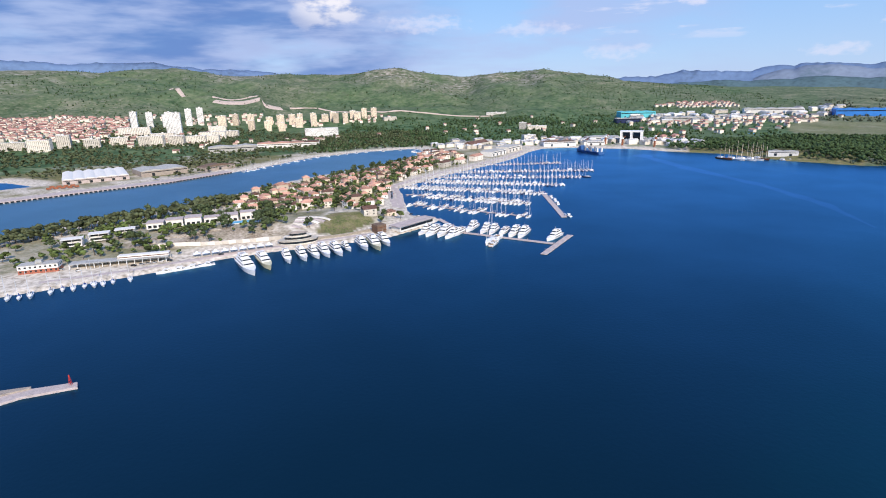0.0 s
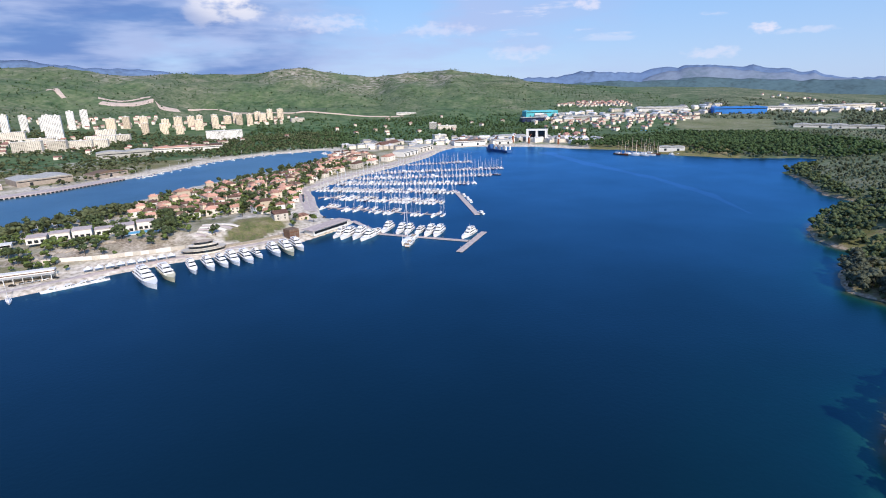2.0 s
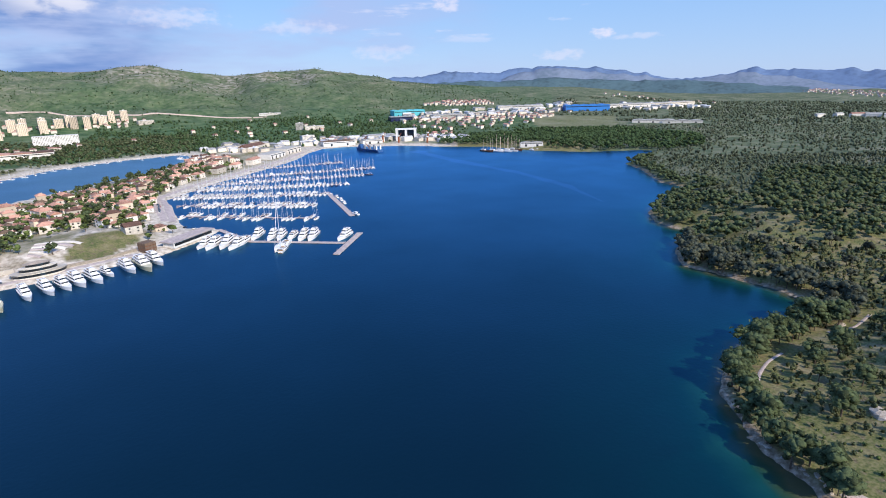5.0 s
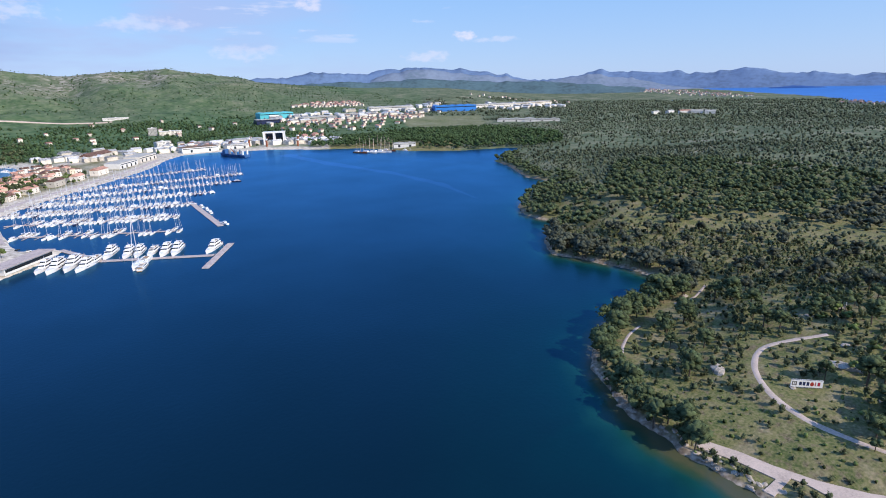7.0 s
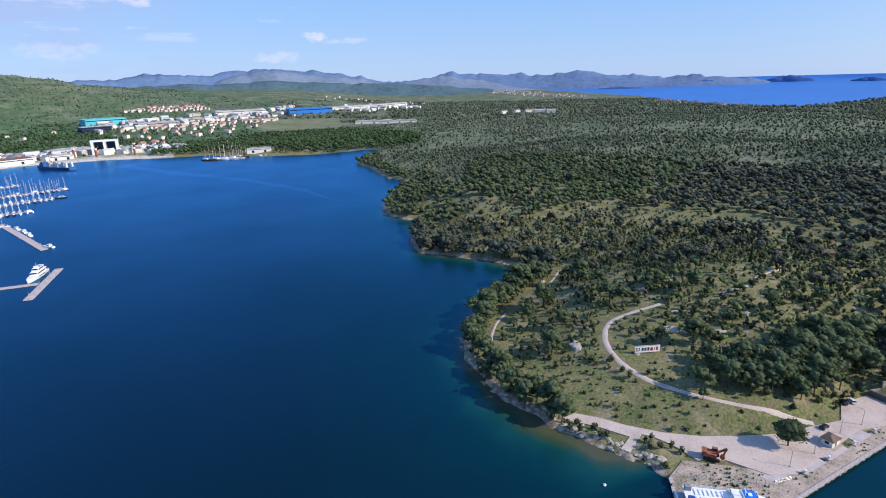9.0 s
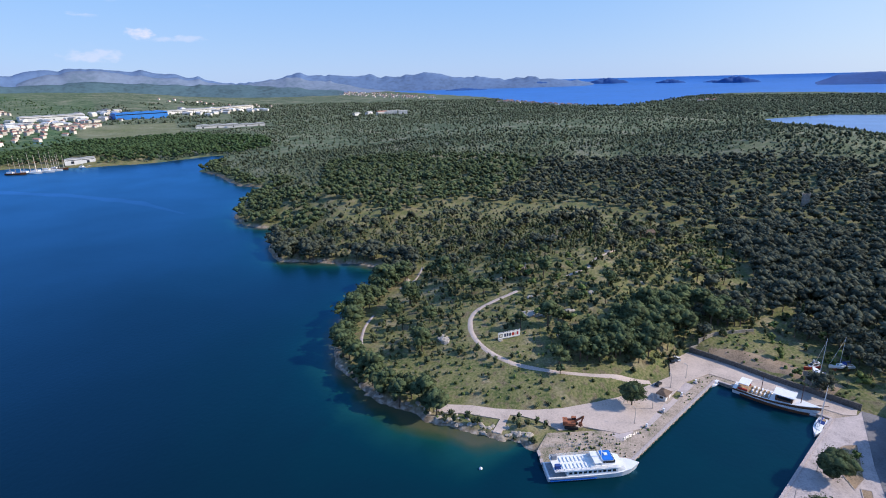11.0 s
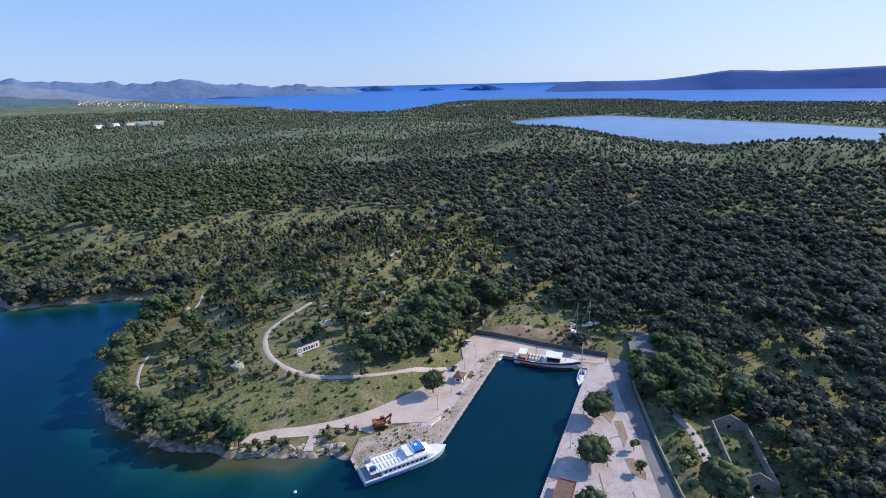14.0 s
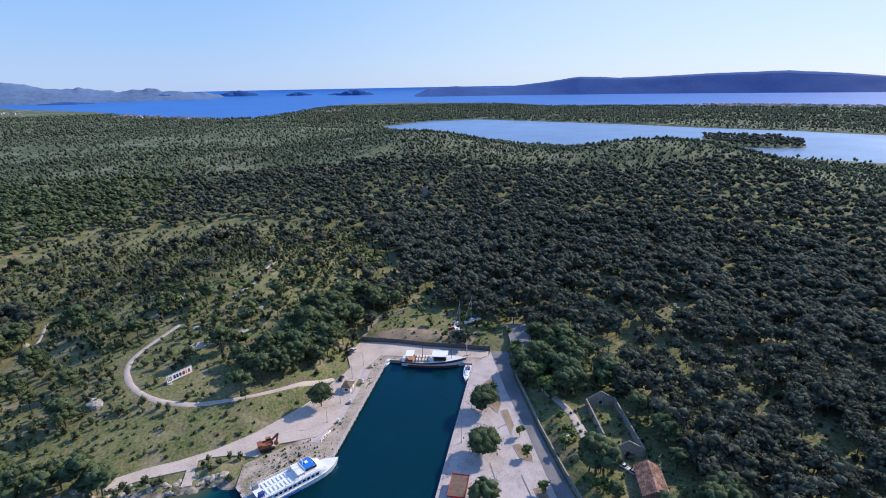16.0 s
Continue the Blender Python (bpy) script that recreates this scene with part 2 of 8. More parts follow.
# ---- building tools ----
class Geo:
    """Points and faces of one mesh in the making."""

    def __init__(self):
        self.v, self.f, self.m = [], [], []

    def add(self, verts, faces, slot=0):
        n = len(self.v)
        self.v += [tuple(p) for p in verts]
        self.f += [tuple(n + i for i in face) for face in faces]
        self.m += [slot] * len(faces)
        return self

    def box(self, x0, x1, y0, y1, z0, z1, slot=0, turn=0.0, at=(0, 0)):
        c, s = math.cos(turn), math.sin(turn)
        pts = [(at[0] + c * x - s * y, at[1] + s * x + c * y, z) for z in (z0, z1) for x, y in ((x0, y0), (x1, y0), (x1, y1), (x0, y1))]
        return self.add(pts, [(3, 2, 1, 0), (4, 5, 6, 7), (0, 1, 5, 4), (1, 2, 6, 5), (2, 3, 7, 6), (3, 0, 4, 7)], slot)

    def prism(self, poly, z0, z1, slot=0):
        area = sum(a[0] * b[1] - b[0] * a[1] for a, b in zip(poly, poly[1:] + poly[:1]))
        poly = list(poly) if area > 0 else list(poly)[::-1]
        n = len(poly)
        pts = [(x, y, z0) for x, y in poly] + [(x, y, z1) for x, y in poly]
        return self.add(pts, [tuple(range(n))[::-1], tuple(range(n, 2 * n))] + [(i, (i + 1) % n, n + (i + 1) % n, n + i) for i in range(n)], slot)

    def tube(self, p, q, r0, r1=None, n=6, slot=0):
        p, q, r1 = Vector(p), Vector(q), r0 if r1 is None else r1
        turn = (q - p).to_track_quat("Z", "Y").to_matrix()
        ring = [turn @ Vector((math.cos(a), math.sin(a), 0)) for a in np.linspace(0, 2 * math.pi, n, endpoint=False)]
        pts = [p + r * r0 for r in ring] + [q + r * r1 for r in ring]
        return self.add(pts, [tuple(range(n))[::-1], tuple(range(n, 2 * n))] + [(i, (i + 1) % n, n + (i + 1) % n, n + i) for i in range(n)], slot)

    def loft(self, rings, slot=0, close=True, caps=True):
        n = len(rings[0])
        faces = []
        for k in range(len(rings) - 1):
            for i in range(n if close else n - 1):
                a, b = k * n + i, k * n + (i + 1) % n
                faces.append((a, b, b + n, a + n))
        if caps:
            faces += [tuple(range(n))[::-1], tuple(range((len(rings) - 1) * n, len(rings) * n))]
        return self.add([p for r in rings for p in r], faces, slot)

    def gable(self, x0, x1, y0, y1, z0, h, over=0.4, slot=0, hip=0.0, thick=0.18):
        """A pitched roof with eaves; the ridge runs along x. hip: how far the ridge's ends stand in."""
        x0, x1, y0, y1 = x0 - over, x1 + over, y0 - over, y1 + over
        ym = (y0 + y1) / 2
        low = [(x0, y0, z0), (x1, y0, z0), (x1, y1, z0), (x0, y1, z0), (x0 + hip, ym, z0 + h), (x1 - hip, ym, z0 + h)]
        pts = low + [(x, y, z + thick) for x, y, z in low]
        faces = [(6, 7, 11, 10), (8, 9, 10, 11), (7, 8, 11), (9, 6, 10), (0, 1, 7, 6), (1, 2, 8, 7), (2, 3, 9, 8), (3, 0, 6, 9), (3, 2, 1, 0)]
        return self.add(pts, faces, slot)

    def mesh(self, name, *mats, soft=False):
        me = bpy.data.meshes.new(name)
        me.from_pydata(self.v, [], self.f)
        for m in mats:
            me.materials.append(m)
        if len(mats) > 1:
            me.polygons.foreach_set("material_index", self.m)
        if soft:
            me.polygons.foreach_set("use_smooth", np.full(len(self.f), True))
        me.update()
        return me


def part(name, geo, material, parent=None, label="", soft=False):
    """One mesh object under a thing or a part."""
    ob = new(name, geo.mesh(name, *(material if isinstance(material, (list, tuple)) else (material,)), soft=soft))
    ob.parent = parent
    if label:
        tagged(ob, label)
    return ob


def piece(name, me, parent, m):
    """A further object on a mesh that is already made."""
    ob = new(name, me)
    ob.parent = parent
    ob.matrix_basis = m
    return ob


def thing(name, m, label, category, group=""):
    """The base of a thing, which its parts hang on."""
    ob = new(name)
    ob.empty_display_size = 0.5
    ob.matrix_basis = m
    return tagged(ob, label, category, group)


def on_ground(x, y, rz=0.0, dz=0.0, size=1.0):
    return pose(x, y, float(ground_z(np.array([x]), np.array([y]))[0]) + dz, 0, 0, rz) @ Matrix.Scale(size, 4)


def strip(name, line, width, material, label, up=0.1, step=2.0):
    """A path of that width laid over the ground along a line."""
    pts = []
    for (ax, ay), (bx, by) in zip(line, line[1:]):
        n = max(1, int(math.hypot(bx - ax, by - ay) / step))
        pts += [(ax + (bx - ax) * k / n, ay + (by - ay) * k / n) for k in range(n)]
    pts.append(line[-1])
    p = np.array(pts)
    for _ in range(3):
        p[1:-1] = (p[:-2] + 2 * p[1:-1] + p[2:]) / 4
    d = np.gradient(p, axis=0)
    d /= np.linalg.norm(d, axis=1)[:, None]
    side = np.stack([-d[:, 1], d[:, 0]], -1)
    cross = np.array([-0.5, -0.25, 0, 0.25, 0.5])
    wid = width * (1 + 0.18 * wobble(p[:, 0], p[:, 1], 6, 31))
    x = p[:, :1] + side[:, :1] * cross * wid[:, None]
    y = p[:, 1:] + side[:, 1:] * cross * wid[:, None]
    z = ground_z(x.ravel(), y.ravel()).reshape(x.shape) + up
    z[:, [0, -1]] -= up + 0.25
    i = np.arange(x.size).reshape(x.shape)
    f = np.stack([i[:-1, :-1], i[:-1, 1:], i[1:, 1:], i[1:, :-1]], -1).reshape(-1, 4)[:, ::-1]
    return tagged(sheet(name, x.ravel(), y.ravel(), z.ravel(), f, material), label, "path", kind="structure")

# ---- materials ----
def mat(name, color, rough=0.8, metal=0.0, spread=0.12, scale=0.6, bump=0.0, fine=8.0, dark=None, spec=0.4, per=None, thin=0.0):
    """A procedural surface: base colour with two scales of variation, and relief. per: 'object' or 'island' variation."""
    m = bpy.data.materials.new(name)
    m.use_nodes = True
    nd, ln = m.node_tree.nodes, m.node_tree.links
    bsdf = nd["Principled BSDF"]
    bsdf.inputs["Roughness"].default_value, bsdf.inputs["Metallic"].default_value = rough, metal
    bsdf.inputs["Specular IOR Level"].default_value = spec
    tc = nd.new("ShaderNodeTexCoord")
    big, small = nd.new("ShaderNodeTexNoise"), nd.new("ShaderNodeTexNoise")
    big.inputs["Scale"].default_value, big.inputs["Detail"].default_value = scale, 4
    small.inputs["Scale"].default_value, small.inputs["Detail"].default_value = scale * fine, 5
    for n in (big, small):
        ln.new(tc.outputs["Object"], n.inputs["Vector"])
    add = nd.new("ShaderNodeMath")
    add.operation = "ADD"
    ln.new(big.outputs[0], add.inputs[0]), ln.new(small.outputs[0], add.inputs[1])
    value = add.outputs[0]
    if per:
        info = nd.new("ShaderNodeObjectInfo" if per == "object" else "ShaderNodeNewGeometry")
        k = nd.new("ShaderNodeMath")
        k.operation, k.inputs[1].default_value = "MULTIPLY_ADD", 0.9
        ln.new(info.outputs["Random" if per == "object" else "Random Per Island"], k.inputs[0])
        ln.new(value, k.inputs[2])
        sub = nd.new("ShaderNodeMath")
        sub.operation, sub.inputs[1].default_value = "SUBTRACT", 0.45
        ln.new(k.outputs[0], sub.inputs[0])
        value = sub.outputs[0]
    ramp = nd.new("ShaderNodeValToRGB")
    lo = dark or tuple(c * (1 - 2.2 * spread) for c in color)
    hi = tuple(min(1, c * (1 + 1.6 * spread)) for c in color)
    ramp.color_ramp.elements[0].position, ramp.color_ramp.elements[0].color = 0.32, (*lo, 1)
    ramp.color_ramp.elements[1].position, ramp.color_ramp.elements[1].color = 0.72, (*hi, 1)
    mid = ramp.color_ramp.elements.new(0.5)
    mid.color = (*color, 1)
    half = nd.new("ShaderNodeMath")
    half.operation, half.inputs[1].default_value = "MULTIPLY", 0.5
    ln.new(value, half.inputs[0]), ln.new(half.outputs[0], ramp.inputs[0])
    ln.new(ramp.outputs[0], bsdf.inputs["Base Color"])
    if thin:
        back, blend = nd.new("ShaderNodeBsdfTranslucent"), nd.new("ShaderNodeMixShader")
        blend.inputs[0].default_value = thin
        ln.new(ramp.outputs[0], back.inputs["Color"])
        ln.new(bsdf.outputs[0], blend.inputs[1]), ln.new(back.outputs[0], blend.inputs[2])
        ln.new(blend.outputs[0], nd["Material Output"].inputs["Surface"])
    if bump:
        b = nd.new("ShaderNodeBump")
        b.inputs["Strength"].default_value, b.inputs["Distance"].default_value = 0.6, bump
        ln.new(small.outputs[0], b.inputs["Height"]), ln.new(b.outputs[0], bsdf.inputs["Normal"])
    return m


def ground_material():
    """Dry grass, scrub, limestone and bare soil, mixed by the masks laid on the ground's points."""
    m = bpy.data.materials.new("ground")
    m.use_nodes = True
    nd, ln = m.node_tree.nodes, m.node_tree.links
    bsdf = nd["Principled BSDF"]
    bsdf.inputs["Roughness"].default_value, bsdf.inputs["Specular IOR Level"].default_value = 0.95, 0.1
    tc = nd.new("ShaderNodeTexCoord")

    def noise_at(scale, detail=5):
        n = nd.new("ShaderNodeTexNoise")
        n.inputs["Scale"].default_value, n.inputs["Detail"].default_value = scale, detail
        ln.new(tc.outputs["Object"], n.inputs["Vector"])
        return n.outputs[0]

    def ramp(value, *stops):
        r = nd.new("ShaderNodeValToRGB")
        e = r.color_ramp.elements
        e[0].position, e[0].color = stops[0][0], (*stops[0][1], 1)
        e[1].position, e[1].color = stops[-1][0], (*stops[-1][1], 1)
        for p, c in stops[1:-1]:
            e.new(p).color = (*c, 1)
        ln.new(value, r.inputs[0])
        return r.outputs[0]

    def mix(fac, a, b):
        k = nd.new("ShaderNodeMix")
        k.data_type = "RGBA"
        ln.new(fac, k.inputs[0]), ln.new(a, k.inputs[6]), ln.new(b, k.inputs[7])
        return k.outputs[2]

    def mask(name):
        a = nd.new("ShaderNodeAttribute")
        a.attribute_name = name
        return a.outputs["Fac"]

    grass = ramp(noise_at(0.09), (0.35, (0.075, 0.105, 0.040)), (0.46, (0.150, 0.160, 0.066)), (0.56, (0.215, 0.195, 0.10)), (0.66, (0.32, 0.268, 0.19)))
    fine = ramp(noise_at(0.9, 6), (0.36, (0.045, 0.070, 0.026)), (0.50, (0.165, 0.172, 0.068)), (0.66, (0.30, 0.255, 0.15)))
    half = nd.new("ShaderNodeValue")
    half.outputs[0].default_value = 0.5
    grass = mix(half.outputs[0], grass, fine)
    bare = ramp(noise_at(0.28, 7), (0.53, (0, 0, 0)), (0.66, (1, 1, 1)))
    soil = ramp(noise_at(1.4, 4), (0.35, (0.10, 0.085, 0.05)), (0.65, (0.24, 0.20, 0.13)))
    grass = mix(bare, grass, soil)
    coarse = ramp(noise_at(0.012, 7), (0.36, (0.038, 0.070, 0.044)), (0.48, (0.084, 0.122, 0.078)), (0.58, (0.150, 0.178, 0.118)), (0.68, (0.27, 0.255, 0.205)))
    scrub = ramp(noise_at(0.075, 8), (0.33, (0.045, 0.074, 0.038)), (0.47, (0.112, 0.140, 0.074)), (0.58, (0.21, 0.21, 0.13)), (0.70, (0.34, 0.31, 0.26)))
    rock = ramp(noise_at(0.5, 8), (0.3, (0.11, 0.085, 0.06)), (0.5, (0.26, 0.215, 0.165)), (0.7, (0.45, 0.39, 0.33)))
    pave = ramp(noise_at(0.25, 6), (0.3, (0.30, 0.265, 0.215)), (0.48, (0.53, 0.48, 0.415)), (0.66, (0.70, 0.65, 0.585)))
    scrub = mix(half.outputs[0], scrub, coarse)
    crag = ramp(noise_at(0.035, 8), (0.40, (0.10, 0.125, 0.075)), (0.52, (0.235, 0.22, 0.17)), (0.64, (0.42, 0.39, 0.35)))
    col = mix(mask("scrub"), grass, scrub)
    lush = ramp(noise_at(0.03, 7), (0.36, (0.032, 0.078, 0.034)), (0.50, (0.066, 0.128, 0.056)), (0.64, (0.125, 0.180, 0.085)))
    col = mix(mask("lush"), col, lush)
    col = mix(mask("crag"), col, crag)
    col = mix(mask("pave"), col, pave)
    col = mix(mask("rock"), col, rock)
    ln.new(col, bsdf.inputs["Base Color"])
    b = nd.new("ShaderNodeBump")
    b.inputs["Strength"].default_value, b.inputs["Distance"].default_value = 0.5, 0.4
    ln.new(noise_at(0.8, 8), b.inputs["Height"]), ln.new(b.outputs[0], bsdf.inputs["Normal"])
    return m


def water_material(name="sea_water", deep=(0.0018, 0.0125, 0.0212), tint=(0.18, 0.49, 0.86), gloss=1.4):
    """Sea with fine ripples: a deep body colour, green over the shallows, and a coloured sheen of sky."""
    m = bpy.data.materials.new(name)
    m.use_nodes = True
    nd, ln = m.node_tree.nodes, m.node_tree.links
    nd.remove(nd["Principled BSDF"])
    out = nd["Material Output"]
    body, sheen, mixer, fres = (nd.new(k) for k in ("ShaderNodeBsdfDiffuse", "ShaderNodeBsdfGlossy", "ShaderNodeMixShader", "ShaderNodeFresnel"))
    sheen.inputs["Color"].default_value, sheen.inputs["Roughness"].default_value = (*tint, 1), 0.28
    fres.inputs["IOR"].default_value = 1.33
    tc = nd.new("ShaderNodeTexCoord")
    att = nd.new("ShaderNodeAttribute")
    att.attribute_name = "shallow"
    r = nd.new("ShaderNodeValToRGB")
    e = r.color_ramp.elements
    e[0].position, e[0].color = 0.0, (*deep, 1)
    e[1].position, e[1].color = 1.0, (0.075, 0.08, 0.042, 1)
    e.new(0.30).color = (0.0012, 0.026, 0.033, 1)
    e.new(0.62).color = (0.006, 0.056, 0.050, 1)
    e.new(0.85).color = (0.035, 0.065, 0.035, 1)

    def noise_at(scale, detail):
        n = nd.new("ShaderNodeTexNoise")
        n.inputs["Scale"].default_value, n.inputs["Detail"].default_value = scale, detail
        ln.new(tc.outputs["Object"], n.inputs["Vector"])
        return n.outputs[0]

    def calc(op, a, b, c=0.0):
        n = nd.new("ShaderNodeMath")
        n.operation = op
        for k, v in enumerate((a, b, c)):
            if isinstance(v, float):
                n.inputs[k].default_value = v
            else:
                ln.new(v, n.inputs[k])
        return n.outputs[0]

    ln.new(calc("MULTIPLY", att.outputs["Fac"], calc("MULTIPLY_ADD", noise_at(0.06, 4), 0.9, 0.55)), r.inputs[0])
    ln.new(r.outputs[0], body.inputs["Color"])
    b = nd.new("ShaderNodeBump")
    b.inputs["Strength"].default_value, b.inputs["Distance"].default_value = 0.22, 0.3
    ln.new(noise_at(0.45, 5), b.inputs["Height"])
    for n in (sheen, fres):
        ln.new(b.outputs[0], n.inputs["Normal"])
    streak = calc("MULTIPLY_ADD", noise_at(0.012, 3), 0.5, 0.75)
    ln.new(calc("MULTIPLY", calc("MULTIPLY", fres.outputs[0], gloss), streak), mixer.inputs[0])
    ln.new(body.outputs[0], mixer.inputs[1]), ln.new(sheen.outputs[0], mixer.inputs[2])
    ln.new(mixer.outputs[0], out.inputs["Surface"])
    return m


M_GROUND, M_WATER = ground_material(), water_material()
# channel and lagoon: part of the sky's reflection is mixed into the body colour
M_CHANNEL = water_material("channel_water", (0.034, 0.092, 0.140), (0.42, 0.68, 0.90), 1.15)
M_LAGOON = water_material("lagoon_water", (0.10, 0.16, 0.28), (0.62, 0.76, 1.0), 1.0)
# distance haze is mixed into the colours of the far ranges
M_FAR_HILL = mat("haze_blue_hills", (0.115, 0.185, 0.325), 1.0, spread=0.16, scale=0.004, fine=7)
M_MID_HILL = mat("hazed_bare_hills", (0.165, 0.215, 0.300), 1.0, spread=0.16, scale=0.005, fine=6, dark=(0.110, 0.165, 0.225))
# even diffuse blue stands in for sky reflected on the far sea
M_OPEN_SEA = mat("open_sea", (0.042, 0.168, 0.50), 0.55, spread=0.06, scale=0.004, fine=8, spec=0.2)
# the low hills' green carries some of that painted haze too
M_FAR_GREEN = mat("hazed_green_hills", (0.070, 0.125, 0.150), 1.0, spread=0.2, scale=0.006, fine=6)
M_SLICK = water_material("smooth_slick", (0.0025, 0.015, 0.030), (0.20, 0.50, 0.90), 1.55)
# saturated blue paints the haze over the wooded islands
M_FAR_ISLE = mat("hazed_island", (0.024, 0.086, 0.275), 1.0, spread=0.1, scale=0.008, fine=6)
M_GRAVEL = mat("pale_gravel", (0.51, 0.42, 0.37), 0.95, spread=0.14, scale=0.12, fine=14, bump=0.03)
M_CONCRETE = mat("worn_concrete", (0.33, 0.285, 0.25), 0.9, spread=0.22, scale=0.2, fine=10, bump=0.02)
M_CONCRETE_LIGHT = mat("pale_concrete", (0.46, 0.395, 0.385), 0.85, spread=0.16, scale=0.25, fine=8, bump=0.01)
M_ASPHALT = mat("grey_asphalt", (0.19, 0.18, 0.19), 0.9, spread=0.16, scale=0.15, fine=12)
M_STONE = mat("limestone", (0.41, 0.365, 0.315), 0.95, spread=0.3, scale=0.5, fine=8, bump=0.15)
M_STONE_WALL = mat("stone_wall", (0.30, 0.27, 0.23), 0.95, spread=0.3, scale=1.2, fine=6, bump=0.08)
M_DARK_WALL = mat("stained_wall", (0.13, 0.12, 0.11), 0.95, spread=0.35, scale=0.5, fine=6, bump=0.05)
M_SOIL = mat("dry_soil", (0.30, 0.22, 0.15), 1.0, spread=0.25, scale=0.2, fine=9, bump=0.05)
M_WHITE = mat("white_paint", (0.80, 0.80, 0.80), 0.35, spread=0.05, scale=0.8, spec=0.5)
M_GELCOAT = mat("white_gelcoat", (0.82, 0.82, 0.83), 0.22, spread=0.04, scale=0.4, spec=0.5, per="object")
M_CREAM_HULL = mat("cream_hull", (0.62, 0.58, 0.40), 0.3, spread=0.06, scale=0.4)
M_NAVY = mat("navy_paint", (0.02, 0.03, 0.09), 0.3, spread=0.2, scale=0.6)
M_BLUE_PAINT = mat("bright_blue_paint", (0.02, 0.16, 0.62), 0.4, spread=0.12, scale=0.6)
M_BLUE_CLOTH = mat("blue_canvas", (0.03, 0.07, 0.26), 0.9, spread=0.2, scale=1.0)
M_GLASS_DARK = mat("dark_window_glass", (0.02, 0.025, 0.03), 0.08, spread=0.2, scale=0.5, spec=0.6)
M_TEAK = mat("teak_deck", (0.36, 0.24, 0.14), 0.8, spread=0.2, scale=0.8, fine=6)
M_WOOD_DARK = mat("varnished_wood", (0.14, 0.055, 0.025), 0.45, spread=0.25, scale=0.8)
M_RED_PAINT = mat("red_paint", (0.42, 0.04, 0.03), 0.5, spread=0.2, scale=0.8)
M_RUST = mat("rusty_orange_paint", (0.30, 0.105, 0.052), 0.75, spread=0.4, scale=1.2, fine=5, bump=0.02)
M_METAL = mat("grey_metal", (0.45, 0.46, 0.48), 0.4, metal=0.7, spread=0.12, scale=1.0)
M_ALU = mat("mast_aluminium", (0.72, 0.73, 0.75), 0.4, metal=0.3, spread=0.08, scale=1.0)
M_TYRE = mat("black_rubber", (0.02, 0.02, 0.02), 0.9, spread=0.2, scale=2.0)
M_CAR_BLACK = mat("black_car_paint", (0.012, 0.012, 0.014), 0.2, spread=0.2, scale=1.0, spec=0.6)
M_CAR_WHITE = mat("white_car_paint", (0.72, 0.73, 0.75), 0.25, spread=0.05, scale=1.0, spec=0.6)
M_PLASTER = mat("plaster", (0.66, 0.62, 0.56), 0.9, spread=0.14, scale=0.3, per="object")
M_PLASTER_WHITE = mat("white_plaster", (0.70, 0.69, 0.67), 0.85, spread=0.06, scale=0.3)
M_TOWER_WHITE = mat("white_tower_render", (0.80, 0.80, 0.80), 0.85, spread=0.06, scale=0.05)
M_PLASTER_CREAM = mat("cream_plaster", (0.68, 0.58, 0.47), 0.9, spread=0.12, scale=0.3, per="object")
M_BRICK_RED = mat("red_brick_wall", (0.34, 0.12, 0.08), 0.9, spread=0.2, scale=0.8)
M_ROOF = mat("terracotta_roof", (0.42, 0.235, 0.18), 0.9, spread=0.34, scale=0.5, fine=6, per="object", bump=0.03)
M_ROOF_FAR = mat("terracotta_roofs", (0.36, 0.195, 0.165), 0.9, spread=0.3, scale=0.3, fine=6, per="island")
M_WALL_FAR = mat("far_plaster", (0.68, 0.63, 0.56), 0.9, spread=0.16, scale=0.2, per="island")
M_ROOF_GREY = mat("grey_roof", (0.40, 0.40, 0.39), 0.85, spread=0.18, scale=0.2, fine=8)
M_ROOF_BROWN = mat("brown_roof", (0.16, 0.11, 0.08), 0.9, spread=0.25, scale=0.6, fine=6)
M_BLUE_CLAD = mat("blue_cladding", (0.03, 0.20, 0.62), 0.5, spread=0.1, scale=0.05)
M_TURQ_CLAD = mat("turquoise_cladding", (0.10, 0.50, 0.60), 0.5, spread=0.1, scale=0.05)
M_BARK = mat("bark", (0.11, 0.085, 0.065), 0.95, spread=0.3, scale=2.0, fine=5, bump=0.03)
M_PINE = mat("pine_foliage", (0.094, 0.108, 0.078), 0.8, spread=0.26, scale=0.14, fine=16, bump=0.35, spec=0.15, per="island", thin=0.3)
M_PINE_TREE = mat("pine_needles", (0.098, 0.132, 0.064), 0.8, spread=0.26, scale=0.4, fine=8, bump=0.3, spec=0.15, per="island", thin=0.3)
M_SHRUB = mat("shrub_foliage", (0.150, 0.178, 0.094), 0.85, spread=0.30, scale=0.2, fine=12, bump=0.3, spec=0.15, per="island", thin=0.5)
# shrub green for the far scrub, with distance haze mixed in as extra blue
M_HAZED_SCRUB = mat("hazed_scrub_foliage", (0.142, 0.172, 0.112), 0.85, spread=0.28, scale=0.1, fine=12, bump=0.3, spec=0.15, per="island", thin=0.45)
M_LEAF_LIGHT = mat("light_leaves", (0.125, 0.170, 0.055), 0.85, spread=0.35, scale=0.4, fine=8, bump=0.2, spec=0.2, per="island", thin=0.3)
M_VALLEY = mat("valley_leaves", (0.092, 0.150, 0.066), 0.85, spread=0.24, scale=0.1, fine=10, bump=0.2, spec=0.15, per="island", thin=0.45)
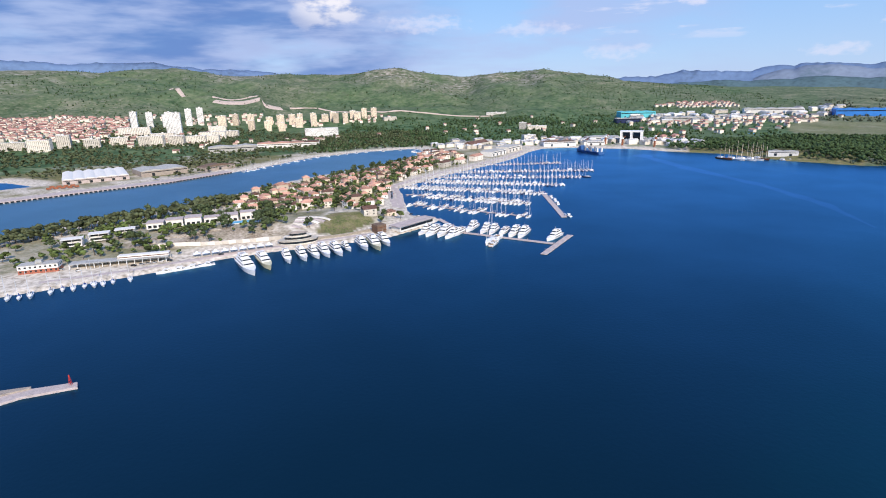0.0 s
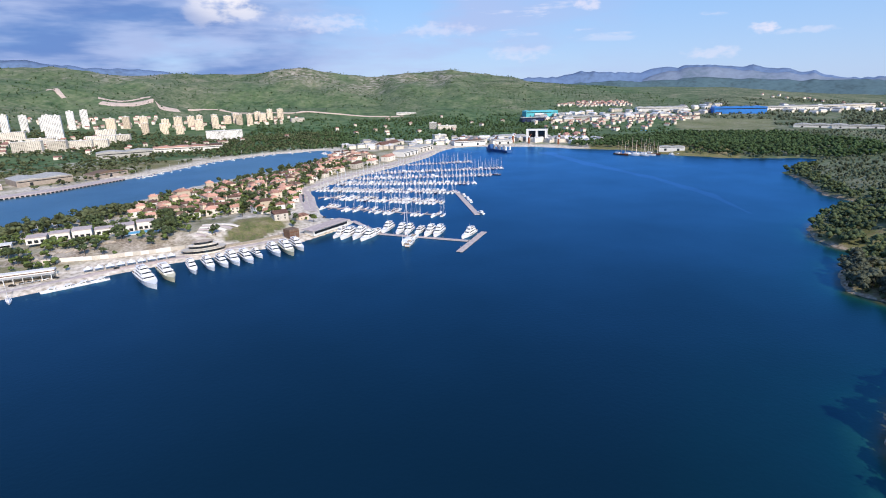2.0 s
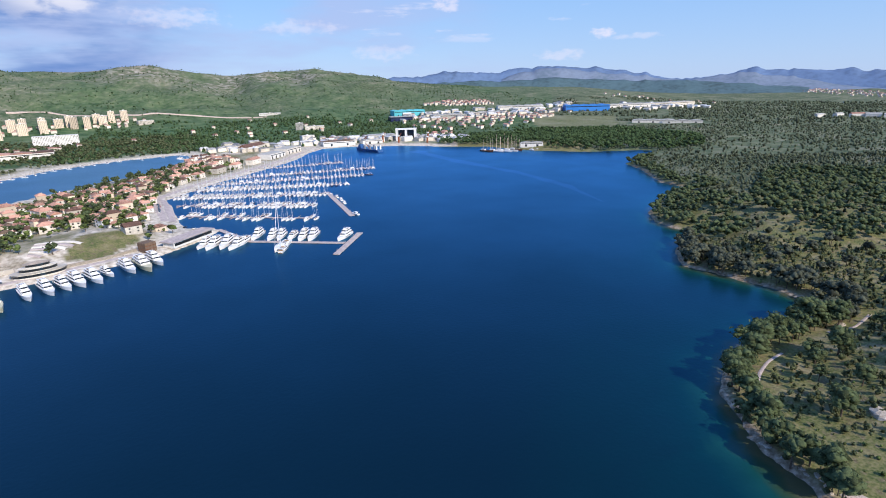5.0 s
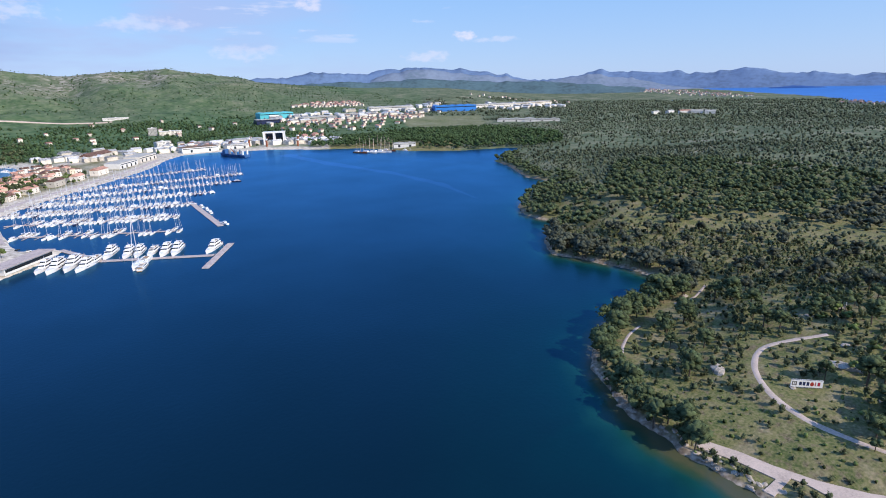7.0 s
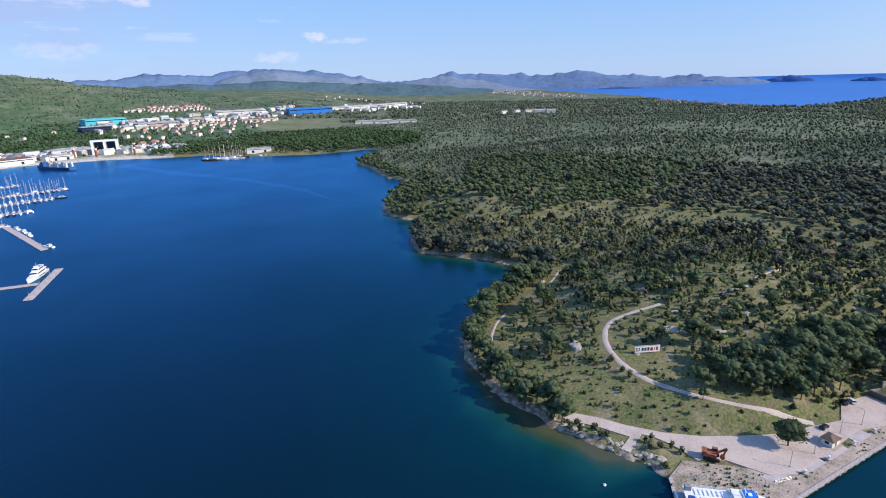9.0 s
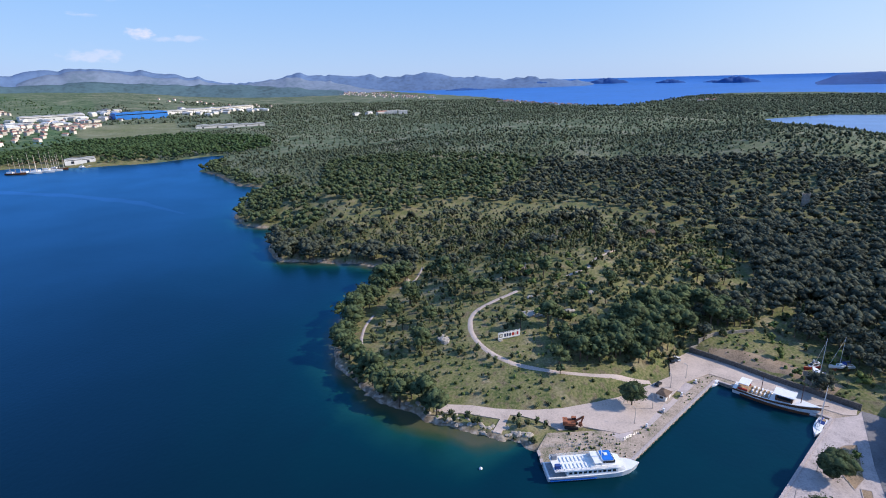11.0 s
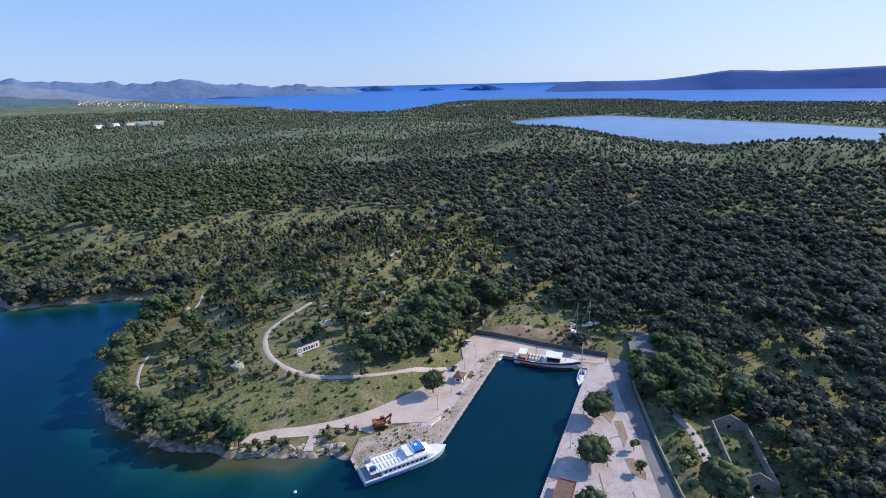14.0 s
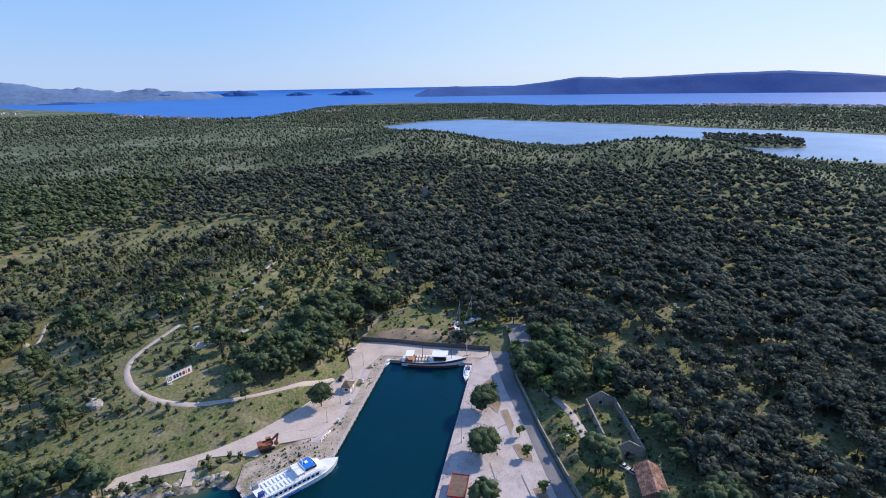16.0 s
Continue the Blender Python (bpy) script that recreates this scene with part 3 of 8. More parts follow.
M_CYPRESS = mat("cypress_foliage", (0.025, 0.045, 0.018), 0.9, spread=0.3, scale=0.6, fine=6, spec=0.15)
M_SHIP_BLUE = mat("dull_blue_ship_paint", (0.035, 0.105, 0.27), 0.5, spread=0.25, scale=0.1)
M_SAIL_GREY = mat("grey_canvas", (0.30, 0.31, 0.34), 0.9, spread=0.2, scale=0.8, per="object")
M_SIGN_RED = mat("dark_red_print", (0.36, 0.02, 0.05), 0.5, spread=0.05, scale=1.0)
M_POOL = mat("pool_water", (0.10, 0.42, 0.62), 0.1, spread=0.1, scale=0.3)
M_RUBBLE = mat("weedy_rubble", (0.38, 0.305, 0.25), 1.0, spread=0.34, scale=0.22, fine=9, bump=0.06, dark=(0.10, 0.115, 0.055))

# ---- ground, sea and distance ----
def polar(azs, ds):
    """Points and faces of a sheet laid out round the eye."""
    a, d = np.meshgrid(np.radians(azs), ds, indexing="ij")
    x, y = -np.sin(a) * d, np.cos(a) * d
    na, nd_ = a.shape
    i = np.arange(na * nd_).reshape(na, nd_)
    f = np.stack([i[:-1, :-1], i[:-1, 1:], i[1:, 1:], i[1:, :-1]], -1).reshape(-1, 4)[:, ::-1]
    return x.ravel(), y.ravel(), f


def sheet(name, x, y, z, faces, material, masks=(), smooth_shade=True):
    me = bpy.data.meshes.new(name)
    me.vertices.add(len(x))
    me.vertices.foreach_set("co", np.stack([x, y, z], -1).astype(np.float32).ravel())
    k = faces.shape[1]
    me.loops.add(faces.size)
    me.loops.foreach_set("vertex_index", faces.astype(np.int32).ravel())
    me.polygons.add(len(faces))
    me.polygons.foreach_set("loop_start", np.arange(0, faces.size, k, dtype=np.int32))
    for mask_name, values in masks:
        me.attributes.new(mask_name, "FLOAT", "POINT").data.foreach_set("value", np.asarray(values, np.float32))
    me.update(calc_edges=True)
    me.polygons.foreach_set("use_smooth", np.full(len(faces), smooth_shade))
    me.materials.append(material)
    return new(name, me)


def grow(lo, hi, ratio):
    out = [lo]
    while out[-1] < hi:
        out.append(out[-1] * ratio)
    return np.array(out[:-1] + [hi])


AZS = np.concatenate([np.arange(-180, -150, 5), np.arange(-150, 48, 0.36), np.arange(48, 181, 6)])[::-1]


VILLAGE = [(-256, 613), (-265, 716), (-208, 796), (-134, 867), (-70, 998), (3, 1024), (-39, 885), (-75, 770), (-72, 600), (-92, 545), (-120, 594), (-143, 581), (-192, 579)]
LAWN = [(-122, 489), (-120, 540), (-86, 546), (-70, 524), (-96, 484)]
BANK = [(-282, 452), (-262, 446), (-225, 449), (-180, 461), (-150, 474), (-140, 486), (-165, 498), (-205, 494), (-250, 484), (-285, 472)]


def make_ground():
    x, y, f = polar(AZS, np.concatenate([[0.01, 60.0], grow(110, 700, 1.0115), grow(712, 4890, 1.018)]))
    z = ground_z(x, y)
    d = np.hypot(x, y)
    sd = shore(x, y)
    az = np.degrees(np.arctan2(-x, y))
    field, edge = inside_and_gap(x, y, [(968, 1551), (1129, 1776), (1365, 1620), (1026, 1207), (863, 1299)])
    rock = smooth(sd + 1.5 * wobble(x, y, 11, 18), 4.5, 1.2) * (x > 150) * (d < 900)
    far = smooth(d, 420, 900) * (az < -38) + (az > -38) * smooth(d, 1200, 1500)
    built = ((x < 240) & (y > 330) & (d < 1330) & (az > -15)) | ((d > 1200) & (d < 1400) & (az > -24) & (az < 0))
    pave = built * np.clip(np.maximum(smooth(sd, 42, 24) * 0.95, 0.48 + 0.75 * wobble(x, y, 34, 11) + 0.4 * wobble(x, y, 12, 12) - 0.5 * smooth(y - 0.55 * (x + 500), 930, 1010)), 0, 1)
    lawn, edge = inside_and_gap(x, y, LAWN)
    pave = np.where((y < 640) & (x < -40), np.clip(pave + 0.3, 0, 1), pave)
    green = within(x, y, VILLAGE, 2) | within(x, y, [(-345, 402), (-300, 412), (-235, 432), (-240, 462), (-300, 470), (-345, 450)]) | within(x, y, [(-330, 470), (-240, 476), (-180, 500), (-130, 505), (-125, 560), (-190, 575), (-260, 590), (-340, 530)])
    pave = np.where(green, pave * 0.45, pave)
    pave = np.where(lawn, 0, pave)
    bank, edge = inside_and_gap(x, y, BANK)
    pave = np.where(bank, np.clip(0.75 + 0.5 * wobble(x, y, 7, 13), 0, 1), pave)
    crest = smooth(d, 2550, 3250) * (az > -22) * np.clip(0.35 + 0.8 * wobble(x, y, 260, 14) + 0.5 * wobble(x, y, 90, 15), 0, 1)
    bald = np.exp(-(((x - 900) / 170) ** 2 + ((y + 130) / 120) ** 2)) * np.clip(0.3 + 0.9 * wobble(x, y, 60, 16), 0, 1)
    crag = np.clip(0.85 * crest * smooth(az, -22, -12) + 0.28 * bald, 0, 1)
    lush = (az > -34) * (d > 1250) * np.clip(0.40 + 0.35 * wobble(x, y, 240, 27) + 0.5 * smooth(d, 2400, 1900), 0, 0.9)
    rock = np.maximum(rock, np.where(bank, np.clip(0.7 + 0.5 * wobble(x, y, 9, 28), 0, 1), 0))
    lush = np.where(field, 0.35, lush)
    pave = np.where(field, 0.10 + 0.10 * wobble(x, y, 40, 19), pave)
    ob = sheet("ground", x, y, z, f, M_GROUND, (("rock", rock), ("scrub", np.where(field, 0, np.clip(far, 0, 1))), ("pave", np.clip(pave, 0, 1)), ("crag", crag), ("lush", lush)))
    return tagged(ob, "dry limestone ground with grass and scrub", "ground", kind="structure")


def make_water():
    x, y, f = polar(np.concatenate([AZS[:-1:2], AZS[-1:]]), np.concatenate([[0.01, 60.0], grow(110, 2620, 1.022)]))
    d = np.hypot(x, y)
    sd = shore(x, y)
    az = np.degrees(np.arctan2(-x, y))
    shallow = np.exp(np.minimum(sd, 0) / np.where((y < 120) & (x < 185), 12.0, 7.5)) * ((az < -38) & (d < 900)) * smooth(y + 0.4 * (x - 160), 40, 52) + 0.27 * np.exp(np.minimum(sd, 0) / 60) * (d < 900) * smooth(az, -25, -40)
    basin, gap = inside_and_gap(x, y, [(156, 32), (169, 6), (236, -22), (222, -62), (141, -27), (100, -9)])
    shallow = np.where(basin, 0.22, shallow)
    ob = sheet("water", x, y, lift(d), f, M_WATER, (("shallow", np.clip(shallow, 0, 1)),))
    return tagged(ob, "deep blue sea with fine ripples", "sea", kind="structure")


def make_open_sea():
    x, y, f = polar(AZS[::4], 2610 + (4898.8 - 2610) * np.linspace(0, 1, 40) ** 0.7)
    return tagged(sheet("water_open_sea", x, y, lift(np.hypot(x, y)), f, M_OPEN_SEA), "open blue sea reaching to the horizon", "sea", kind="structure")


def make_slick(line, widths):
    """A smooth band of calm water across the bay."""
    p = np.array(line, float)
    u = np.linspace(0, len(p) - 1, 60)
    x, y, w = (np.interp(u, np.arange(len(p)), q) for q in (p[:, 0], p[:, 1], widths))
    dx, dy = np.gradient(x), np.gradient(y)
    n = np.hypot(dx, dy)
    w = w * (1 + 0.4 * wobble(x, y, 25, 81))
    a, b = np.stack([x - dy / n * w, y + dx / n * w], -1), np.stack([x + dy / n * w, y - dx / n * w], -1)
    v = np.concatenate([a, b])
    i = np.arange(59)
    f = np.stack([i, i + 60, i + 61, i + 1], -1)
    return tagged(sheet("water_slick", v[:, 0], v[:, 1], np.full(120, 0.06), f, M_SLICK), "pale slick drawn across the bay", "water", kind="structure")


make_ground()
make_water()
make_open_sea()
make_slick([(384, 1080), (396, 881), (421, 709), (419, 584), (395, 480)], [14, 11, 9, 6, 1])
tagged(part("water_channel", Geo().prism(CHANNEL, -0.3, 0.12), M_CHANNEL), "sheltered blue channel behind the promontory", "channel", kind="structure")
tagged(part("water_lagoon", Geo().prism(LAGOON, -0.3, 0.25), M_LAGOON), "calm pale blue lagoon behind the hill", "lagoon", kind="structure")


def ridge(name, azs, els, d, foot, material, label, rough=0.07):
    """A far range of hills: a front slope up to a crest at the given heights in degrees, and a back slope."""
    a = np.arange(azs[0], azs[-1] + 1e-6, 0.15 if azs[-1] > azs[0] else -0.15)
    order = np.argsort(azs)
    el = np.interp(a, np.array(azs)[order], np.array(els)[order])
    plain = el
    el = el + rough * (wobble(a, 0 * a, 2.1, 20) + wobble(a, 0 * a, 0.9, 21) + 0.6 * wobble(a, 0 * a, 0.4, 22)) * np.clip((el - foot) * 3, 0, 1)
    rows = np.array([0, 0.2, 0.45, 0.7, 0.88, 1.0, 0.6, 0.0])
    back = np.array([-260, -200, -140, -80, -35, 0, 60, 90.0])
    aa, rr = np.meshgrid(a, np.arange(8), indexing="ij")
    dist = d + back[rr] + 9 * wobble(aa * 1.0, rr * 0.7, 2.6, 23) * ((rr > 0) & (rr < 5))
    low = EYE_Z + dist * np.tan(math.radians(foot))
    share = np.array([0, 0, 0.08, 0.25, 0.55, 1.0, 1.0, 1.0])[rr]
    top = EYE_Z + dist * np.tan(np.radians(plain[:, None] + (el - plain)[:, None] * share))
    h = rows[rr] + 0.03 * wobble(aa * 1.0, rr * 0.9, 1.7, 24) * ((rr > 0) & (rr < 5))
    z = low - 6 * (rows[rr] == 0) + np.maximum(top - low, 0) * h
    r = np.radians(aa)
    i = np.arange(aa.size).reshape(aa.shape)
    f = np.stack([i[:-1, :-1], i[1:, :-1], i[1:, 1:], i[:-1, 1:]], -1).reshape(-1, 4)
    ob = sheet(name, (-np.sin(r) * dist).ravel(), (np.cos(r) * dist).ravel(), z.ravel(), f, material)
    return tagged(ob, label, "hills", kind="structure")


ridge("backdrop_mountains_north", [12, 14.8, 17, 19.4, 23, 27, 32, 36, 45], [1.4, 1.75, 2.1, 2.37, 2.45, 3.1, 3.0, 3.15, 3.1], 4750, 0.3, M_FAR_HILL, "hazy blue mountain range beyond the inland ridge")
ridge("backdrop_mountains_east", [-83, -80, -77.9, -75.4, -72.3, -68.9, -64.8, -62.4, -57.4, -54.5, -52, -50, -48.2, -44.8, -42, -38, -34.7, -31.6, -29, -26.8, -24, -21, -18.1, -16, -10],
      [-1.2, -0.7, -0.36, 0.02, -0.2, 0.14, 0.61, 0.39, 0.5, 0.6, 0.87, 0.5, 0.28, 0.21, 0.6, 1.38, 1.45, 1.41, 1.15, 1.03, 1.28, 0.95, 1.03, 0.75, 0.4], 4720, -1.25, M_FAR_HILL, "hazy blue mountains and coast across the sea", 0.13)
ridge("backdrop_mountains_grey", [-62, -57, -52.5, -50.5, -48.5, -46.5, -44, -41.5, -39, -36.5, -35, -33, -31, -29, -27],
      [-1.1, -0.3, 0.30, 0.48, 0.25, 0.05, 0.15, 0.45, 0.75, 1.15, 1.30, 1.28, 1.0, 0.45, -0.2], 4640, -1.2, M_MID_HILL, "bare grey green hills tinted with distance haze", 0.10)
ridge("backdrop_low_hills", [-56, -50, -46, -42, -38, -34, -30, -26, -22, -18, -14], [-0.9, -0.4, 0.05, -0.1, 0.25, 0.45, 0.2, 0.35, 0.15, 0.3, 0.2], 4380, -1.5, M_FAR_GREEN, "low green hills before the mountains, tinted with haze")
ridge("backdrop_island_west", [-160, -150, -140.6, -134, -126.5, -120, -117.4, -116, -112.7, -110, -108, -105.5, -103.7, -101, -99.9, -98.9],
      [-0.9, -0.4, 0.0, 0.57, 0.41, 0.19, 0.35, 0.40, -0.05, -0.35, -0.56, -0.4, -0.3, -0.5, -0.95, -1.34], 4500, -1.35, M_FAR_ISLE, "long wooded island across the sea, tinted haze blue", 0.02)


def sea_island(az0, az1, top, foot, lean=0.5):
    """A low wooded island: a rough dome that stands in the sea, between two bearings, up to a height in degrees."""
    d = float(drawn(EYE_Z / math.tan(math.radians(-foot))))
    mid, half = math.radians((az0 + az1) / 2), math.radians(abs(az1 - az0) / 2) * d
    tall = d * (math.tan(math.radians(top)) - math.tan(math.radians(foot)))
    u, v = np.meshgrid(np.linspace(-1, 1, 41), np.linspace(-1, 1, 13), indexing="ij")
    edge = np.clip(1 - (np.abs(u - (lean - 0.5) * (1 - u * u))) ** 1.6 - v * v, 0, 1)
    along, deep = u * half, v * half * 0.32
    x = -math.sin(mid) * (d + deep) - math.cos(mid) * along
    y = math.cos(mid) * (d + deep) - math.sin(mid) * along
    rough = 0.8 + 0.28 * wobble(along, deep, half * 0.28, 25) + 0.14 * wobble(along, deep, half * 0.1, 26)
    z = lift(np.hypot(x, y)) - 1.5 + tall * 1.15 * edge ** 0.65 * rough + 1.5 * (edge > 0)
    i = np.arange(u.size).reshape(u.shape)
    f = np.stack([i[:-1, :-1], i[1:, :-1], i[1:, 1:], i[:-1, 1:]], -1).reshape(-1, 4)
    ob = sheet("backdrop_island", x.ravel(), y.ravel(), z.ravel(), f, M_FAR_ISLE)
    return tagged(ob, "small wooded island in the open sea, tinted haze blue", "island", kind="structure")


for az0, az1, top, foot, lean in ((-80.1, -84.3, -0.38, -0.80, 0.4), (-86.7, -89.4, -0.62, -0.90, 0.6), (-90.8, -92.6, -0.78, -0.92, 0.5), (-91.6, -95.5, -0.50, -0.97, 0.6), (-77.0, -80.6, -0.50, -0.74, 0.3), (-72.0, -78.0, -0.55, -0.95, 0.3), (-66.2, -70.6, -1.0, -1.16, 0.6)):
    sea_island(az0, az1, top, foot, lean)

# ---- the near quays and paths ----
def slab(name, poly, z0, z1, material, label, category="pavement"):
    return tagged(part(name, Geo().prism(poly, z0, z1), material), label, category, kind="structure")


slab("pavement_apron", APRON, 0.6, 1.47, M_GRAVEL, "pale gravel yard beside the harbour basin")
slab("pavement_quay_west", WEST_QUAY, -3.0, 1.28, M_RUBBLE, "worn quay of rubble, weeds and old concrete")
for k, (px, py, pw, pd_) in enumerate(((197, 3.2, 11, 7), (209, -2.5, 13, 6), (225, -9.5, 9, 5), (183, 11, 8, 5))):
    ob = part("pavement_slab", Geo().box(-pw / 2, pw / 2, -pd_ / 2, pd_ / 2, -0.2, 0.03), M_CONCRETE_LIGHT)
    ob.matrix_basis = pose(px, py, 1.28, 0, 0, -22)
    tagged(ob, "pale concrete pad on the weedy quay", "pavement", kind="structure")
slab("pavement_quay_east", EAST_QUAY, -3.0, 1.30, M_CONCRETE_LIGHT, "pale concrete quay with parking places")
slab("road_east", EAST_ROAD, 0.5, 1.38, M_ASPHALT, "grey asphalt lane along a wall", "road")


def quay_edge(name, line, label):
    """A coping of separate blocks along a quay, on fender piers that stand in the water."""
    base = tagged(new(name), label, "quay edge", kind="structure")
    stone = Geo().box(-1.45, 1.45, -0.55, 0.55, 0.0, 0.28).mesh("coping_block", M_CONCRETE_LIGHT)
    pier = Geo().box(-0.45, 0.45, -0.5, 0.5, -2.5, 1.1).mesh("fender_pier", M_CONCRETE)
    for (ax, ay), (bx, by) in zip(line, line[1:]):
        far = math.hypot(bx - ax, by - ay)
        turn = math.degrees(math.atan2(by - ay, bx - ax))
        n = int(far / 3.0)
        for k in range(n):
            u = (k + 0.5) / n
            x, y = ax + (bx - ax) * u, ay + (by - ay) * u
            piece("coping_block", stone, base, pose(x, y, 1.27 + random.uniform(-0.02, 0.03), 0, 0, turn + random.uniform(-0.4, 0.4)))
            if k % 2 == 0:
                nx, ny = (by - ay) / far, -(bx - ax) / far
                piece("fender_pier", pier, base, pose(x - nx * 0.35, y - ny * 0.35, 0, 0, 0, turn))
    return base


quay_edge("trim_quay_west", [(169, 6), (236, -22)], "pale concrete coping with fender piers")
quay_edge("trim_quay_north", [(236, -22), (222, -62)], "concrete coping at the head of the basin")
quay_edge("trim_quay_east", [(222, -62), (141, -27), (105, -11)], "pale concrete coping beside moored boats")
quay_edge("trim_quay_ferry", [(162, 38), (154, 34), (169, 6)], "concrete coping beside the ferry")

TRACK = [(300, 52), (288, 64), (272.5, 78.5), (266.1, 83.0), (260.5, 88.0), (255.1, 91.8), (248.6, 95.0), (240.1, 94.4), (229.5, 90.2), (221.8, 84.8), (215.7, 78.0), (211.7, 70.8), (208.3, 61.5), (208.8, 49.5), (210.1, 37.5), (214.0, 25.5), (219.0, 13.1), (224, 4)]
SHORE_PATH = [(330, 160), (321.7, 162.0), (294.9, 154.2), (277.5, 156.7), (261.9, 153.5), (238.1, 152.5), (225.0, 150), (211.7, 144), (200.1, 136), (190, 120), (182, 100), (176, 82)]
strip("road_track", TRACK[2:], 3.4, M_GRAVEL, "pale gravel track winding up the knoll", 0.16)
strip("road_shore_path", SHORE_PATH[1:4], 2.6, M_GRAVEL, "pale gravel footpath along the shore", 0.16)
strip("road_shore_steps", SHORE_PATH[5:9], 2.2, M_CONCRETE_LIGHT, "pale stone footpath beneath the shore pines", 0.16)
strip("road_hill_path", [(296, 56), (312, 46), (330, 44), (352, 36), (372, 30)], 2.2, M_GRAVEL, "narrow gravel path over the knoll", 0.16)
strip("road_yard_path", [(258, -20), (259, -34), (254, -52), (243, -68)], 13.0, M_SOIL, "bare earth yard behind the wall", 0.12)
strip("road_ruin_yard", [(190, -84), (172, -88), (150, -86)], 5.0, M_GRAVEL, "bare pale earth beside the ruin", 0.12)


def wall_run(name, line, height, thick, material, label, base_z=None):
    """A wall of separate lengths that follow the ground, with a coping."""
    base = tagged(new(name), label, "wall", kind="structure")
    for (ax, ay), (bx, by) in zip(line, line[1:]):
        far = math.hypot(bx - ax, by - ay)
        n = max(1, round(far / 6.0))
        turn = math.atan2(by - ay, bx - ax)
        for k in range(n):
            u0, u1 = k / n, (k + 1) / n
            x, y = ax + (bx - ax) * (u0 + u1) / 2, ay + (by - ay) * (u0 + u1) / 2
            z = base_z if base_z is not None else float(ground_z(np.array([x]), np.array([y]))[0])
            h = height + random.uniform(-0.12, 0.12)
            g = Geo().box(-far / n / 2, far / n / 2, -thick / 2, thick / 2, -1.0, h)
            g.box(-far / n / 2 + 0.02, far / n / 2 - 0.02, -thick / 2 - 0.08, thick / 2 + 0.08, h, h + 0.14)
            ob = part("wall_length", g, material, base)
            ob.matrix_basis = pose(x, y, z, 0, 0, math.degrees(turn))
    return base


wall_run("wall_north", [(259.6, -11.5), (251.8, -30), (244.6, -44), (232.6, -73.5)], 2.4, 0.5, M_DARK_WALL, "dark stained retaining wall behind the basin", 1.3)
wall_run("wall_east", [(230.5, -83), (205, -77.4), (188, -75.6), (166, -73.2), (142.6, -71.8), (126, -71.2), (102, -68)], 1.6, 0.35, M_STONE_WALL, "low stone wall along the lane", 1.3)
wall_run("wall_yard", [(259.6, -11.5), (272, -22), (284, -40)], 1.4, 0.5, M_STONE_WALL, "tumbled stone wall at the edge of the wood")

# the outer mole with a lattice beacon
slab("pavement_mole", [(-216, 205), (-207.5, 219.2), (-177.6, 228.2), (-174.8, 223.8), (-195.5, 215.6), (-203, 209)], -3, 1.2, M_CONCRETE_LIGHT, "pale concrete mole in open water")
slab("pavement_mole_step", [(-216, 205), (-208.5, 220.2), (-196.2, 223.6), (-195.5, 222.2), (-206, 216)], -3, 2.0, M_CONCRETE, "raised parapet of the concrete mole")


def make_beacon():
    b = thing("beacon", pose(-179, 225.6, 1.2), "red painted lattice beacon on the mole's end", "beacon")
    for k in range(4):
        a = math.pi / 4 + k * math.pi / 2
        part("leg", Geo().tube((0.7 * math.cos(a), 0.7 * math.sin(a), 0), (0.2 * math.cos(a), 0.2 * math.sin(a), 4.4), 0.09), M_RED_PAINT, b)
    for z in (1.2, 2.6, 3.8):
        r = 0.72 - 0.11 * z
        part("brace", Geo().box(-r, r, -r, r, z, z + 0.1), M_RED_PAINT, b)
    part("lantern", Geo().tube((0, 0, 4.4), (0, 0, 5.3), 0.35, 0.3, 8), M_RED_PAINT, b)


make_beacon()


